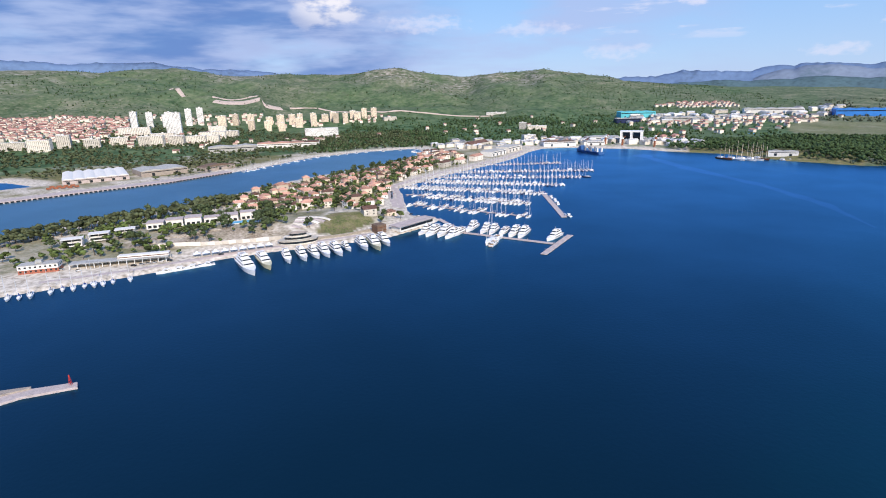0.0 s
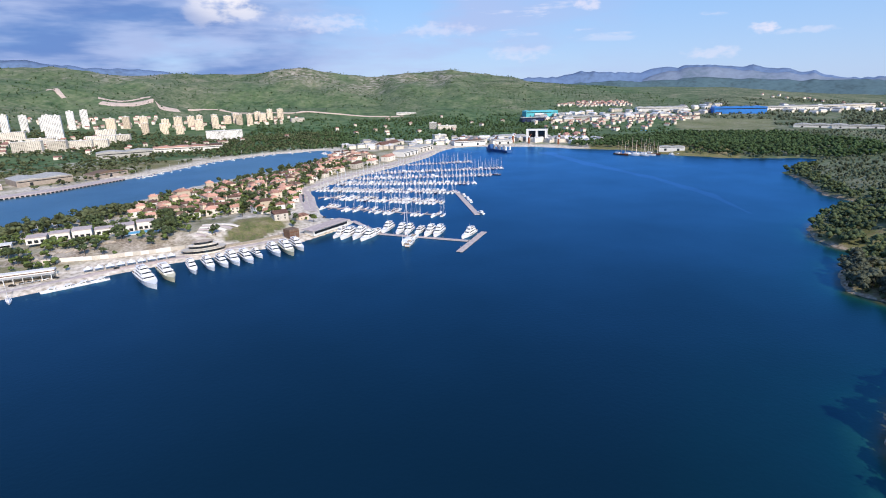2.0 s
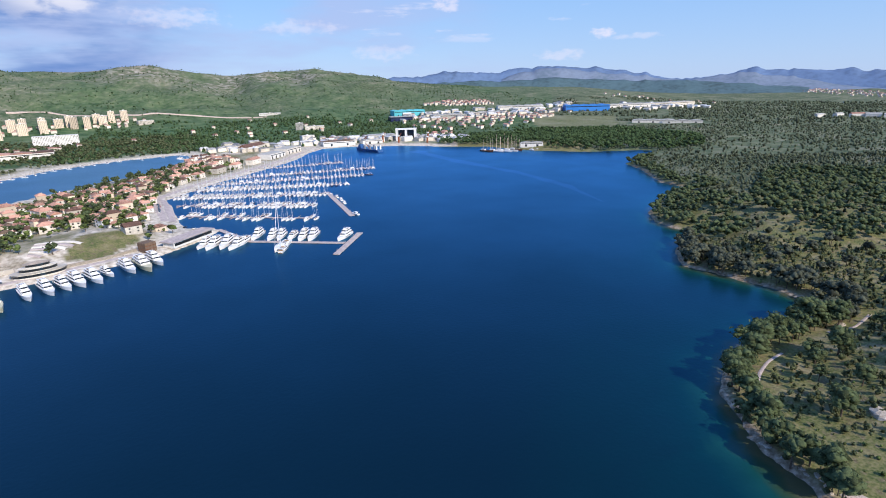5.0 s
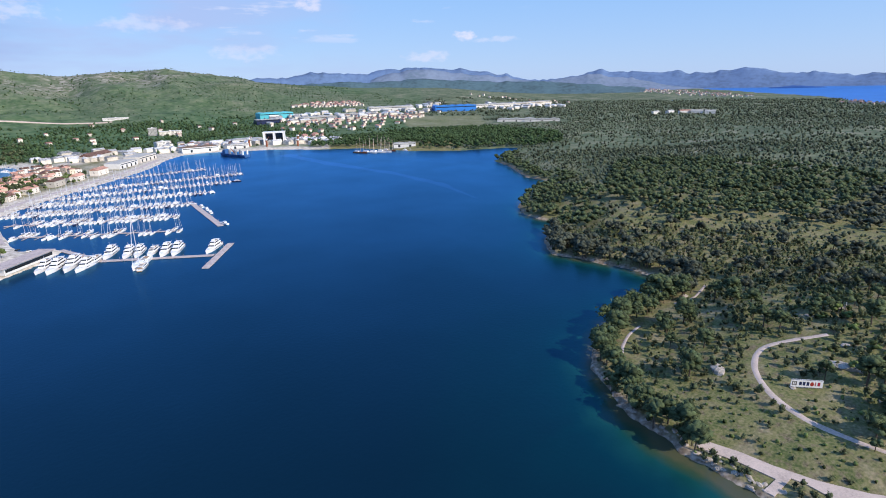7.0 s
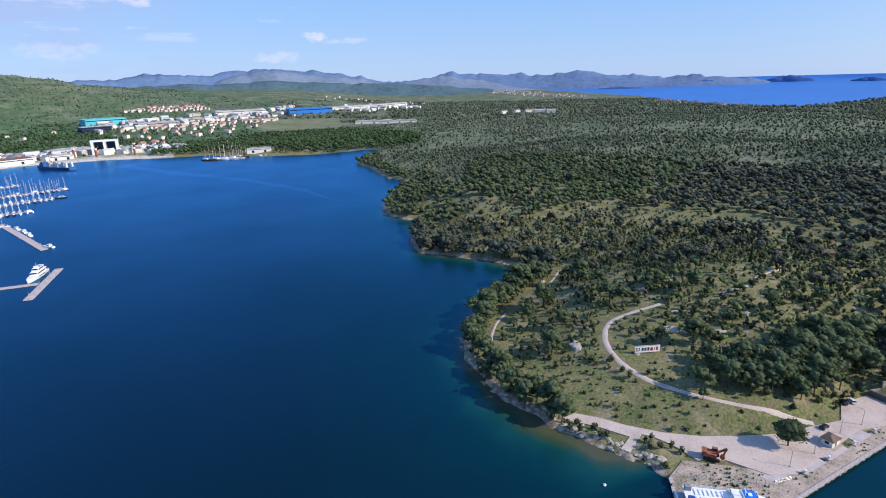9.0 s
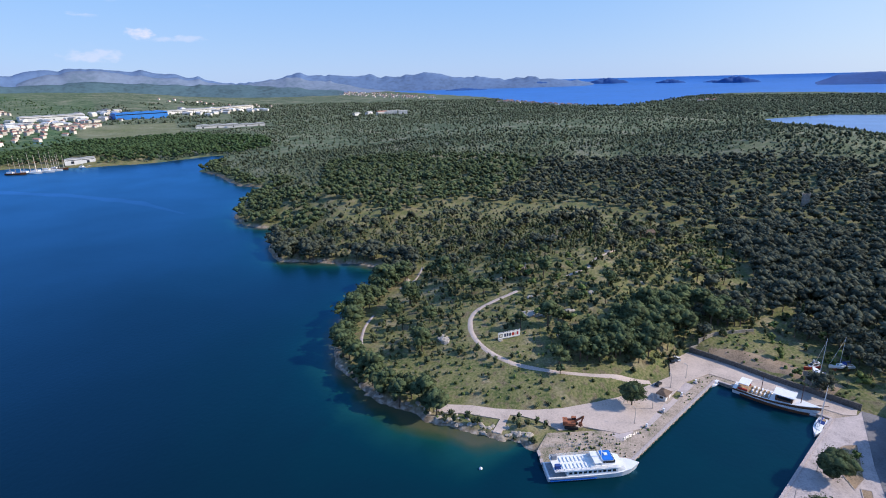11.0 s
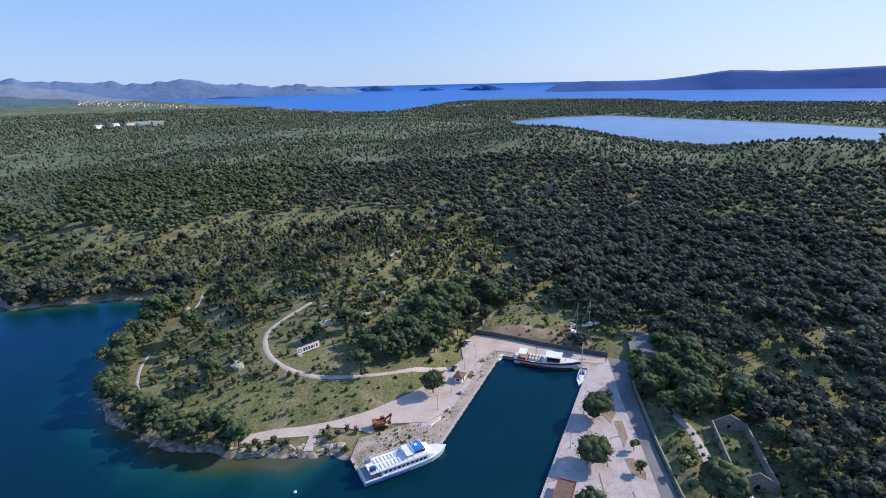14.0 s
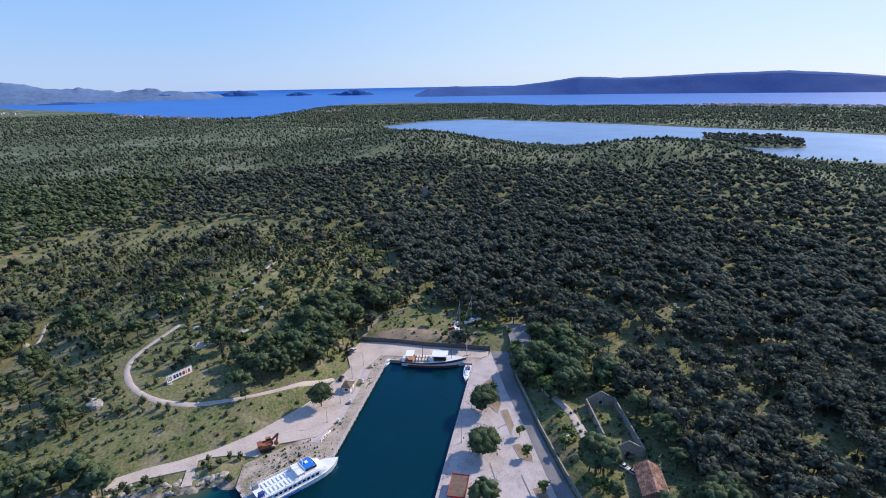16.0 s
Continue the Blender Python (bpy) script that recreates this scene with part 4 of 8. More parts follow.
# ---- things on the quays ----
def make_billboard():
    """A long white hoarding on posts; its print is drawn as plain shapes."""
    a, b = Vector((224.0, 73.5)), Vector((232.2, 65.1))
    mid, far = (a + b) / 2, (b - a).length
    turn = math.degrees(math.atan2(b.y - a.y, b.x - a.x))
    t = thing("billboard", on_ground(mid.x, mid.y, turn, -0.1), "long white hoarding with dark and red print on the slope", "billboard")
    panel = part("panel", Geo().box(-far / 2, far / 2, -0.08, 0.08, 0.4, 4.0), M_WHITE, t)
    for k in range(5):
        x = -far / 2 + 0.6 + k * (far - 1.2) / 4
        part("post", Geo().box(x - 0.1, x + 0.1, 0.09, 0.3, -0.8, 3.9), M_METAL, t)
        part("stay", Geo().tube((x, 0.3, 3.2), (x, 2.2, -0.6), 0.06), M_METAL, t)
    g = Geo()
    for z0, z1 in ((0.45, 0.6), (3.8, 3.95)):
        g.box(-far / 2 + 0.05, far / 2 - 0.05, -0.1, -0.081, z0, z1)
    part("border", g, M_NAVY, panel)
    s = Geo()
    s.box(-5.5, -3.7, -0.1, -0.083, 1.3, 3.1)
    part("emblem", s, M_DARK_WALL, panel, "dark grey square emblem")
    part("emblem_bar", Geo().box(-5.1, -4.8, -0.115, -0.102, 1.6, 2.8).box(-4.5, -4.2, -0.115, -0.102, 1.6, 2.8).box(-4.8, -4.5, -0.115, -0.102, 2.1, 2.3), M_WHITE, panel)
    for k, x in enumerate((-2.8, -1.5, -0.1, 2.9, 3.9)):
        part("print_bar", Geo().box(x, x + (0.34 if k == 3 else 0.95), -0.1, -0.083, 1.4, 3.0), M_SIGN_RED if k > 2 else M_NAVY, panel, "plain red printed bar" if k > 2 else "plain dark printed bar")
    ring = [(1.9 + 0.75 * math.cos(u) * (1 - 0.35 * max(0, math.sin(u))), 2.15 + 0.95 * math.sin(u)) for u in np.linspace(0, 2 * math.pi, 14, endpoint=False)]
    d = Geo()
    d.add([(x, -0.1, z) for x, z in ring] + [(x, -0.083, z) for x, z in ring], [tuple(range(14)), tuple(range(14, 28))[::-1]] + [(i, i + 14, (i + 1) % 14 + 14, (i + 1) % 14) for i in range(14)])
    part("drop", d, M_RED_PAINT, panel, "red drop shape")


make_billboard()


def make_hut():
    h = thing("gate_hut", pose(213.2, -2.0, 1.28, 0, 0, -22), "small white hut with a brown hipped roof on the quay", "hut")
    part("wall", Geo().box(-2.4, 2.4, -1.8, 1.8, 0, 2.6), M_PLASTER_WHITE, h)
    part("roof", Geo().gable(-2.4, 2.4, -1.8, 1.8, 2.6, 1.2, 0.5, hip=2.0), M_ROOF_BROWN, h, "dark brown hipped roof")
    part("door", Geo().box(-0.5, 0.5, -1.86, -1.8, 0, 2.0), M_WOOD_DARK, h)
    for x in (-2.45, 2.4):
        part("window", Geo().box(x, x + 0.05, -0.7, 0.7, 1.0, 2.0), M_GLASS_DARK, h)
    part("plinth", Geo().box(-3.2, 3.2, -3.0, 3.0, -0.1, 0.06), M_CONCRETE, h)


make_hut()


def make_lamp(m=None):
    p = thing("street_lamp", m, "thin grey metal lamp post on the quay", "lamp post", "lamp posts on the quay")
    part("pole", Geo().tube((0, 0, 0), (0, 0, 6.6), 0.13, 0.07), M_METAL, p)
    part("arm", Geo().tube((0, 0, 6.5), (0.9, 0, 6.8), 0.06), M_METAL, p)
    part("lamp_head", Geo().box(0.7, 1.4, -0.15, 0.15, 6.7, 6.85), M_METAL, p)
    part("base", Geo().box(-0.25, 0.25, -0.25, 0.25, 0, 0.25), M_CONCRETE, p)
    return p


lamp = make_lamp(pose(190.8, 7.4, 1.4, 0, 0, 60))
for x, y, rz in ((203.4, 1.8, 60), (222.3, -4.3, 60), (233.1, -10.2, 70), (166, -41.5, -110), (186, -51, -110), (150, -34.5, -110)):
    copy_thing(lamp, pose(x, y, 1.3, 0, 0, rz))


def make_bollard(m):
    b = thing("mooring_post", m, "stubby white mooring post on a concrete foot", "mooring post", "mooring posts on the west quay")
    part("foot", Geo().box(-0.9, 0.9, -0.6, 0.6, 0, 0.5), M_CONCRETE_LIGHT, b)
    part("post", Geo().tube((0, 0, 0.5), (0, 0, 1.5), 0.38, 0.34, 8), M_WHITE, b)
    part("cap", Geo().tube((0, 0, 1.5), (0, 0, 1.65), 0.5, 0.45, 8), M_WHITE, b)
    return b


bollard = make_bollard(pose(190.0, 2.9, 1.28, 0, 0, 20))
for x, y in ((202.9, -2.5), (217.6, -8.8), (230.5, -14.2)):
    copy_thing(bollard, pose(x, y, 1.28, 0, 0, random.uniform(0, 60)))


def make_car(m, paint, label):
    c = thing("car", m, label, "car")
    body = Geo()
    prof = [(-2.1, 0.35), (-2.15, 0.8), (-1.9, 0.95), (-1.1, 1.0), (0.9, 1.0), (1.9, 0.88), (2.12, 0.7), (2.1, 0.35)]
    body.loft([[(x, y, z) for x, z in prof] for y in (-0.86, -0.8, 0.8, 0.86)][1:3])
    part("body", body, paint, c)
    cab = Geo()
    cab.add([(-1.9, -0.78, 0.97), (1.1, -0.78, 1.0), (1.1, 0.78, 1.0), (-1.9, 0.78, 0.97), (-1.5, -0.62, 1.46), (0.3, -0.62, 1.48), (0.3, 0.62, 1.48), (-1.5, 0.62, 1.46)],
            [(4, 5, 6, 7), (0, 1, 5, 4), (1, 2, 6, 5), (2, 3, 7, 6), (3, 0, 4, 7)])
    part("cabin", cab, M_GLASS_DARK, c, "dark glazed cabin")
    part("roof", Geo().box(-1.45, 0.25, -0.6, 0.6, 1.465, 1.51), paint, c)
    for x in (-1.3, 1.3):
        for y in (-0.82, 0.82):
            w = part("wheel", Geo().tube((x, y - 0.1, 0.32), (x, y + 0.1, 0.32), 0.32, n=10), M_TYRE, c)
            part("rim", Geo().tube((x, y - 0.11, 0.32), (x, y + 0.11, 0.32), 0.18, n=8), M_METAL, w)
    for y in (-0.6, 0.6):
        part("headlight", Geo().box(2.08, 2.14, y - 0.18, y + 0.18, 0.6, 0.74), M_WHITE, c)
    return c


make_car(pose(222.5, 0.6, 1.47, 0, 0, -22), M_CAR_BLACK, "black hatchback on the gravel yard")
make_car(pose(246.0, -3.6, 1.47, 0, 0, 30), M_CAR_BLACK, "black car parked beneath the trees")
make_car(pose(249.0, -6.2, 1.47, 0, 0, 32), M_CAR_WHITE, "white car parked beneath the trees")
for x, y, rz, paint, text in ((137.7, -90.9, 20, M_CAR_WHITE, "white car parked beside the roofless ruin"), (141.8, -95.0, 5, M_CAR_BLACK, "dark car parked in the shade of pines"),
                              (135.0, -96.4, 30, M_CAR_WHITE, "pale silver car parked beside a red roof"), (133.6, -92.6, 25, M_CAR_WHITE, "white van-like car parked in shade")):
    make_car(on_ground(x, y, rz, 0.02), paint, text)


def make_excavator():
    """A rusty tracked digger with its boom folded."""
    e = thing("excavator", pose(179.5, 29.5, 1.47, 0, 0, -75) @ Matrix.Scale(1.2, 4), "rusty orange tracked excavator standing on gravel", "excavator")
    for y in (-1.35, 1.35):
        ring = [(2.2 * math.cos(u) if abs(math.cos(u)) < 0.5 else math.copysign(1.6 + 0.6 * abs(math.cos(u)), math.cos(u)), 0.5 + 0.5 * math.sin(u)) for u in np.linspace(0, 2 * math.pi, 14, endpoint=False)]
        part("track", Geo().loft([[(x, y - 0.35, z) for x, z in ring], [(x, y + 0.35, z) for x, z in ring]]), M_TYRE, e)
    part("carriage", Geo().box(-1.2, 1.2, -1.0, 1.0, 0.5, 1.1), M_RUST, e)
    part("upper_body", Geo().box(-2.6, 1.3, -1.4, 1.4, 1.15, 2.1).box(-2.7, -1.2, -1.35, 1.35, 2.1, 2.45), M_RUST, e)
    cabin = part("cabin", Geo().box(0.0, 1.5, 0.4, 1.4, 2.1, 3.1), M_RUST, e)
    part("window", Geo().box(0.2, 1.53, 0.37, 1.43, 2.35, 2.95), M_GLASS_DARK, cabin)
    part("boom", Geo().loft([[(1.0, y, 1.9), (1.0, y, 2.6), (3.6, y, 4.6), (3.9, y, 4.1)] for y in (-0.45, -0.05)]), M_RUST, e)
    part("stick", Geo().loft([[(3.4, y, 4.5), (3.9, y, 4.3), (3.2, y, 1.9), (2.8, y, 2.0)] for y in (-0.4, -0.1)]), M_RUST, e)
    part("bucket", Geo().loft([[(3.3, y, 2.0), (2.5, y, 1.9), (2.2, y, 1.1), (2.9, y, 0.7), (3.5, y, 1.2)] for y in (-0.75, 0.25)]), M_RUST, e)
    part("ram", Geo().tube((1.2, -0.25, 2.2), (2.8, -0.25, 4.0), 0.1), M_METAL, e)


make_excavator()


def stones(name, spots, label, size=1.0):
    """Weathered limestone outcrops, each an object of its own."""
    for x, y, s in spots:
        g = Geo()
        n, rings = 9, 4
        rows = []
        for k in range(rings):
            z, r = k / (rings - 1), (1.0, 0.92, 0.66, 0.22)[k]
            rows.append([(s * r * math.cos(a) * 1.25 * random.uniform(0.8, 1.15), s * r * math.sin(a) * 0.8 * random.uniform(0.8, 1.15), s * 0.34 * (z + random.uniform(-0.08, 0.08)) - 0.25 * s * (k == 0)) for a in np.linspace(0, 2 * math.pi, n, endpoint=False)])
        g.loft(rows)
        ob = part(name, g, M_STONE)
        ob.matrix_basis = on_ground(x, y, random.uniform(0, 180), 0.0)
        tagged(ob, label, "rock", "limestone outcrops")


stones("rock", [(218.5, 99.8, 4.2), (252, 65, 4.5), (255, 59, 3.0), (262, 47, 2.6), (242.7, 41.5, 2.4), (305, 84.4, 2.6), (309.9, 15.7, 2.0), (240, 47, 2.2), (294, 160, 3.0), (253.3, 143, 2.2), (371.6, 78.4, 3.4), (225, 72.9, 1.6),
                (268, 70, 2.0), (283, 40, 2.2), (330, 95, 2.2), (345, 40, 2.8), (288, 92, 1.8), (360, 110, 2.6)], "pale grey limestone outcrop in the grass")
stones("shore_boulder", [(163.5 + random.uniform(0.5, 7) , y, random.uniform(0.6, 1.5)) for y in np.arange(41, 80, 1.1)] +
       [(168 + random.uniform(-2, 3), y, random.uniform(0.6, 1.4)) for y in np.arange(82, 124, 2.2)], "broken pale shore boulder by the water")


def make_monument():
    m = thing("stone_cairn", on_ground(306, 83, 20, -0.2), "white stone cairn with a slim post", "cairn")
    part("mound", Geo().loft([[(1.9 * k * math.cos(a) * random.uniform(0.85, 1.1), 1.9 * k * math.sin(a), z) for a in np.linspace(0, 2 * math.pi, 8, endpoint=False)] for k, z in ((1, 0), (0.85, 0.7), (0.5, 1.5), (0.2, 1.9))]), M_STONE, m)
    part("post", Geo().tube((0, 0, 1.6), (0, 0, 5.2), 0.16, 0.12), M_WHITE, m)


make_monument()
for k, (x, y) in enumerate(((250.2, -189.7), (245.6, -188.4), (238.8, -180), (239.3, -189.4), (231.5, -185))):
    hive = thing("beehive", on_ground(x, y, 30 + 40 * k, 0.0, 1.5), "small white box hive in a wood clearing", "beehive", "hives in the clearing")
    part("box", Geo().box(-0.45, 0.45, -0.4, 0.4, 0.15, 0.9), M_WHITE, hive)
    part("lid", Geo().box(-0.52, 0.52, -0.47, 0.47, 0.9, 1.0), M_METAL, hive)
buoy = thing("mooring_buoy", pose(146, 54, 0), "small white mooring buoy floating in the bay", "buoy")
part("float", Geo().loft([[(r * math.cos(a), r * math.sin(a), z) for a in np.linspace(0, 2 * math.pi, 10, endpoint=False)] for r, z in ((0.15, -0.3), (0.6, 0.1), (0.6, 0.45), (0.25, 0.8))]), M_WHITE, buoy)
part("ring", Geo().tube((0, 0, 0.8), (0, 0, 1.1), 0.08), M_METAL, buoy)


def make_ruin(name, x, y, rz, w, d, h, label, roof=None, windows=2):
    r = thing(name, on_ground(x, y, rz, -0.3), label, "ruin" if roof is None else "house")
    t = 0.5
    for y0 in (-d / 2, d / 2 - t):
        part("long_wall", Geo().box(-w / 2, w / 2, y0, y0 + t, 0, h), M_STONE_WALL, r)
    for x0 in (-w / 2, w / 2 - t):
        g = Geo()
        g.add([(x0, -d / 2 + t, 0), (x0, d / 2 - t, 0), (x0, d / 2 - t, h), (x0, 0, h + d * 0.28), (x0, -d / 2 + t, h)] + [(x0 + t, -d / 2 + t, 0), (x0 + t, d / 2 - t, 0), (x0 + t, d / 2 - t, h), (x0 + t, 0, h + d * 0.28), (x0 + t, -d / 2 + t, h)],
              [(4, 3, 2, 1, 0), (5, 6, 7, 8, 9)] + [(i, (i + 1) % 5, (i + 1) % 5 + 5, i + 5) for i in range(5)])
        part("gable_wall", g, M_STONE_WALL, r)
        part("window", Geo().box(x0 - 0.06, x0 + t + 0.06, -0.6, 0.6, 1.2, 2.6), M_GLASS_DARK, r)
    for k in range(windows):
        u = -w / 2 + (k + 0.5) * w / windows
        part("window", Geo().box(u - 0.55, u + 0.55, -d / 2 - 0.06, -d / 2 + t + 0.06, 1.1, 2.4), M_GLASS_DARK, r)
    if roof is not None:
        part("roof", Geo().gable(-w / 2, w / 2, -d / 2, d / 2, h, d * 0.28, 0.4), roof, r)
    return r


make_ruin("roofless_ruin", 157, -98.4, 169, 32, 12, 3.6, "long roofless stone ruin among pines", None, 5)
make_ruin("stone_shed", 126, -94.5, 160, 14, 8, 3.0, "low stone building with a red tiled roof in the wood", M_ROOF, 3)
make_ruin("stone_cottage", 420, 20, 120, 9, 6, 3.2, "grey stone cottage ruin on the hillside", M_ROOF_BROWN, 2)
make_ruin("hill_house", 484.5, -194, 95, 12, 6, 3.6, "white walled ruined house among dark pines", M_ROOF_GREY, 4)
make_ruin("stone_tower", 548, -100, 80, 6, 6, 11, "square stone ruin tower above the trees", None, 1)
make_ruin("stone_ruin", 372, 79, 40, 8, 5, 1.8, "tumbled stone ruin on the knoll", None, 1)


def make_flat_shed():
    s = thing("flat_roofed_shed", pose(235, -90, 1.4, 0, 0, -12), "long low shed with a flat grey roof", "shed")
    part("wall", Geo().box(-16, 16, -5, 5, -0.5, 3.4), M_DARK_WALL, s)
    # the dark asphalt colour stands in for tree shade on the grey roof
    part("roof", Geo().box(-16.4, 16.4, -5.4, 5.4, 3.4, 3.7), M_ASPHALT, s)
    for k in range(5):
        part("door", Geo().box(-14 + 6 * k, -11.5 + 6 * k, 5.0, 5.06, 0, 2.4), M_WOOD_DARK, s)


make_flat_shed()


def make_kiosk():
    k = thing("kiosk", pose(141.2, -34.2, 1.3, 0, 0, 157), "open kiosk with a flat roof and red fascia", "kiosk")
    for x in (-4.6, 4.4):
        for y in (-2.4, 2.2):
            part("post", Geo().box(x, x + 0.2, y, y + 0.2, 0, 2.7), M_WHITE, k)
    part("roof", Geo().box(-5, 5, -2.8, 2.8, 2.7, 2.85), M_ROOF_BROWN, k, "dark brown boarded roof")
    part("fascia", Geo().box(-5.1, 5.1, -2.95, -2.8, 2.5, 3.1).box(-5.1, 5.1, 2.8, 2.95, 2.5, 3.1).box(-5.25, -5.1, -2.95, 2.95, 2.5, 3.1).box(5.1, 5.25, -2.95, 2.95, 2.5, 3.1), M_RED_PAINT, k, "red painted fascia")
    part("counter", Geo().box(-4, 4, 1.6, 2.1, 0, 1.05), M_WOOD_DARK, k)


make_kiosk()
for x0, y0, rz, far in ((160, -53, -8, 9), (146, -48, 175, 13), (172, -60, 110, 6), (139, -57, 178, 10)):
    ob = part("kerb", Geo().box(-far / 2, far / 2, -0.15, 0.15, -0.05, 0.16), M_CONCRETE)
    ob.matrix_basis = pose(x0, y0, 1.3, 0, 0, rz)
    tagged(ob, "raised concrete kerb on the pale quay", "kerb", "kerbs on the east quay")


def make_fence():
    f = thing("wire_fence", pose(0, 0, 1.4), "rusty wire fence on thin posts", "fence")
    pts = [(163.5, 36.5), (166, 30), (170, 24), (174, 17), (178, 10), (184, 6)]
    for (ax, ay), (bx, by) in zip(pts, pts[1:]):
        for u in (0, 0.33, 0.66):
            part("post", Geo().tube((ax + (bx - ax) * u, ay + (by - ay) * u, -0.3), (ax + (bx - ax) * u, ay + (by - ay) * u, 1.7), 0.06, n=5), M_METAL, f)
        for z in (0.5, 1.0, 1.55):
            part("wire", Geo().tube((ax, ay, z), (bx, by, z), 0.025, n=4), M_METAL, f)


make_fence()


# ---- planting beds, paint and patches of the east quay ----
def make_bed(poly, label):
    """A planting bed: dry soil inside a low concrete kerb of separate lengths."""
    cx, cy = sum(p[0] for p in poly) / len(poly), sum(p[1] for p in poly) / len(poly)
    b = thing("planting_bed", pose(cx, cy, 1.3), label, "planting bed", "planting beds on the quay")
    loc = [(px - cx, py - cy) for px, py in poly]
    part("soil", Geo().prism(loc, -0.1, 0.07), M_SOIL, b)
    for (ax, ay), (bx, by) in zip(loc, loc[1:] + loc[:1]):
        far = math.hypot(bx - ax, by - ay)
        ob = part("kerb", Geo().box(-far / 2, far / 2, -0.11, 0.11, -0.1, 0.16), M_CONCRETE_LIGHT, b)
        ob.matrix_basis = pose((ax + bx) / 2, (ay + by) / 2, 0, 0, 0, math.degrees(math.atan2(by - ay, bx - ax)))
    return b


make_bed([(205.0, -62.5), (207.0, -66.8), (187, -64.3), (180.5, -60.4), (190, -57.5), (198.9, -56.8)], "brown earth bed round a quay pine")
make_bed([(181.7, -62.2), (181.9, -65.2), (171.1, -64.1), (166.0, -61.2)], "narrow bed of dry earth beside the lane")
make_bed([(159.8, -59.4), (160.0, -62.3), (152.7, -64.4), (149.4, -63.4), (152.3, -59.8)], "weedy bed of dry earth beside the lane")
make_bed([(137, -58.6), (137.4, -62.4), (129, -62.2), (129.2, -58.8)], "small bed of dry earth with a young tree")

# ---- boats ----
def hull_rings(L, B, free, sheer=0.35, stern=0.82, low=-0.5, full=2.2):
    rings = []
    for u in np.linspace(0, 1, 11):
        b = B / 2 * (stern + (1 - stern) * min(1, u * 3)) if u < 0.45 else B / 2 * max(0.02, 1 - ((u - 0.45) / 0.55) ** full)
        zd = free * (1 + sheer * max(0, u - 0.3) ** 1.5)
        y = -L / 2 + L * u
        rake = 0.05 * L * max(0, u - 0.75) * 4
        rings.append([(-b, y + rake * 0.6, zd), (-b * 0.82, y, 0.05), (0, y - rake * 0.3, low), (b * 0.82, y, 0.05), (b, y + rake * 0.6, zd)])
    return rings


def make_sailboat(m, L=12.0, cover=None, mast=True, hull_mat=None, group="sailing boats in the marina", label="white sailing boat moored at a pontoon"):
    s = thing("sailing_boat", m, label, "sailing boat", group)
    B, free = L * 0.29, L * 0.095
    part("hull", Geo().loft(hull_rings(L, B, free)), hull_mat or M_GELCOAT, s)
    cab = Geo().box(-B * 0.3, -B * 0.24, -L * 0.44, -L * 0.15, free, free + 0.3).box(B * 0.24, B * 0.3, -L * 0.44, -L * 0.15, free, free + 0.3)
    cab.loft([[(-w, y, free), (-w * 0.85, y, free + h), (w * 0.85, y, free + h), (w, y, free)] for y, w, h in ((-L * 0.12, B * 0.34, 0.65), (L * 0.1, B * 0.33, 0.62), (L * 0.24, B * 0.2, 0.35))])
    cabin = part("cabin", cab, M_WHITE, s)
    part("window", Geo().box(-B * 0.335, B * 0.335, -L * 0.08, L * 0.1, free + 0.22, free + 0.42), M_GLASS_DARK, cabin)
    pit = Geo().box(-B * 0.23, B * 0.23, -L * 0.46, -L * 0.16, free + 0.01, free + 0.12)
    pit.loft([[(-B * 0.3, y, free + 0.3), (-B * 0.27, y, free + 0.3 + h), (B * 0.27, y, free + 0.3 + h), (B * 0.3, y, free + 0.3)] for y, h in ((-L * 0.16, 1.1), (-L * 0.06, 0.45))], 1)
    part("cockpit", pit, (M_TEAK, cover if cover is not None and cover is not M_WHITE else M_SAIL_GREY), s, "teak cockpit under a canvas sprayhood")
    if mast:
        part("mast", Geo().tube((0, L * 0.08, free), (0, L * 0.06, free + L * 1.32), 0.011 * L, 0.008 * L, 5).tube((0, L * 0.49, free + 0.3), (0, L * 0.07, free + L * 1.22), 0.006 * L, n=4), M_ALU, s)
        part("boom", Geo().tube((0, L * 0.06, free + 1.7), (0, -L * 0.32, free + 1.8), 0.16, 0.2, 6), cover or M_BLUE_CLOTH, s)
    return s


def make_catamaran(m):
    c = thing("catamaran", m, "white sailing catamaran at a pontoon", "catamaran", "catamarans in the marina")
    for x in (-2.6, 2.6):
        rings = [[(a + x, b, z) for a, b, z in r] for r in hull_rings(13, 1.9, 1.5)]
        part("hull", Geo().loft(rings), M_GELCOAT, c)
    part("bridge_deck", Geo().box(-2.6, 2.6, -5.6, 2.0, 1.0, 1.6), M_GELCOAT, c)
    saloon = part("saloon", Geo().loft([[(-w, y, 1.6), (-w * 0.9, y, 1.6 + h), (w * 0.9, y, 1.6 + h), (w, y, 1.6)] for y, w, h in ((-4.5, 2.6, 1.3), (0, 2.5, 1.3), (2.0, 1.6, 0.3))]), M_WHITE, c)
    part("window", Geo().box(-2.58, 2.58, -3.0, 0.6, 2.0, 2.5), M_GLASS_DARK, saloon)
    part("mast", Geo().tube((0, 0.6, 2.8), (0, 0.4, 20), 0.14, 0.1, 5), M_ALU, c)
    part("boom", Geo().tube((0, 0.4, 4.2), (0, -5, 4.4), 0.25, 0.22, 6), M_WHITE, c)
    return c


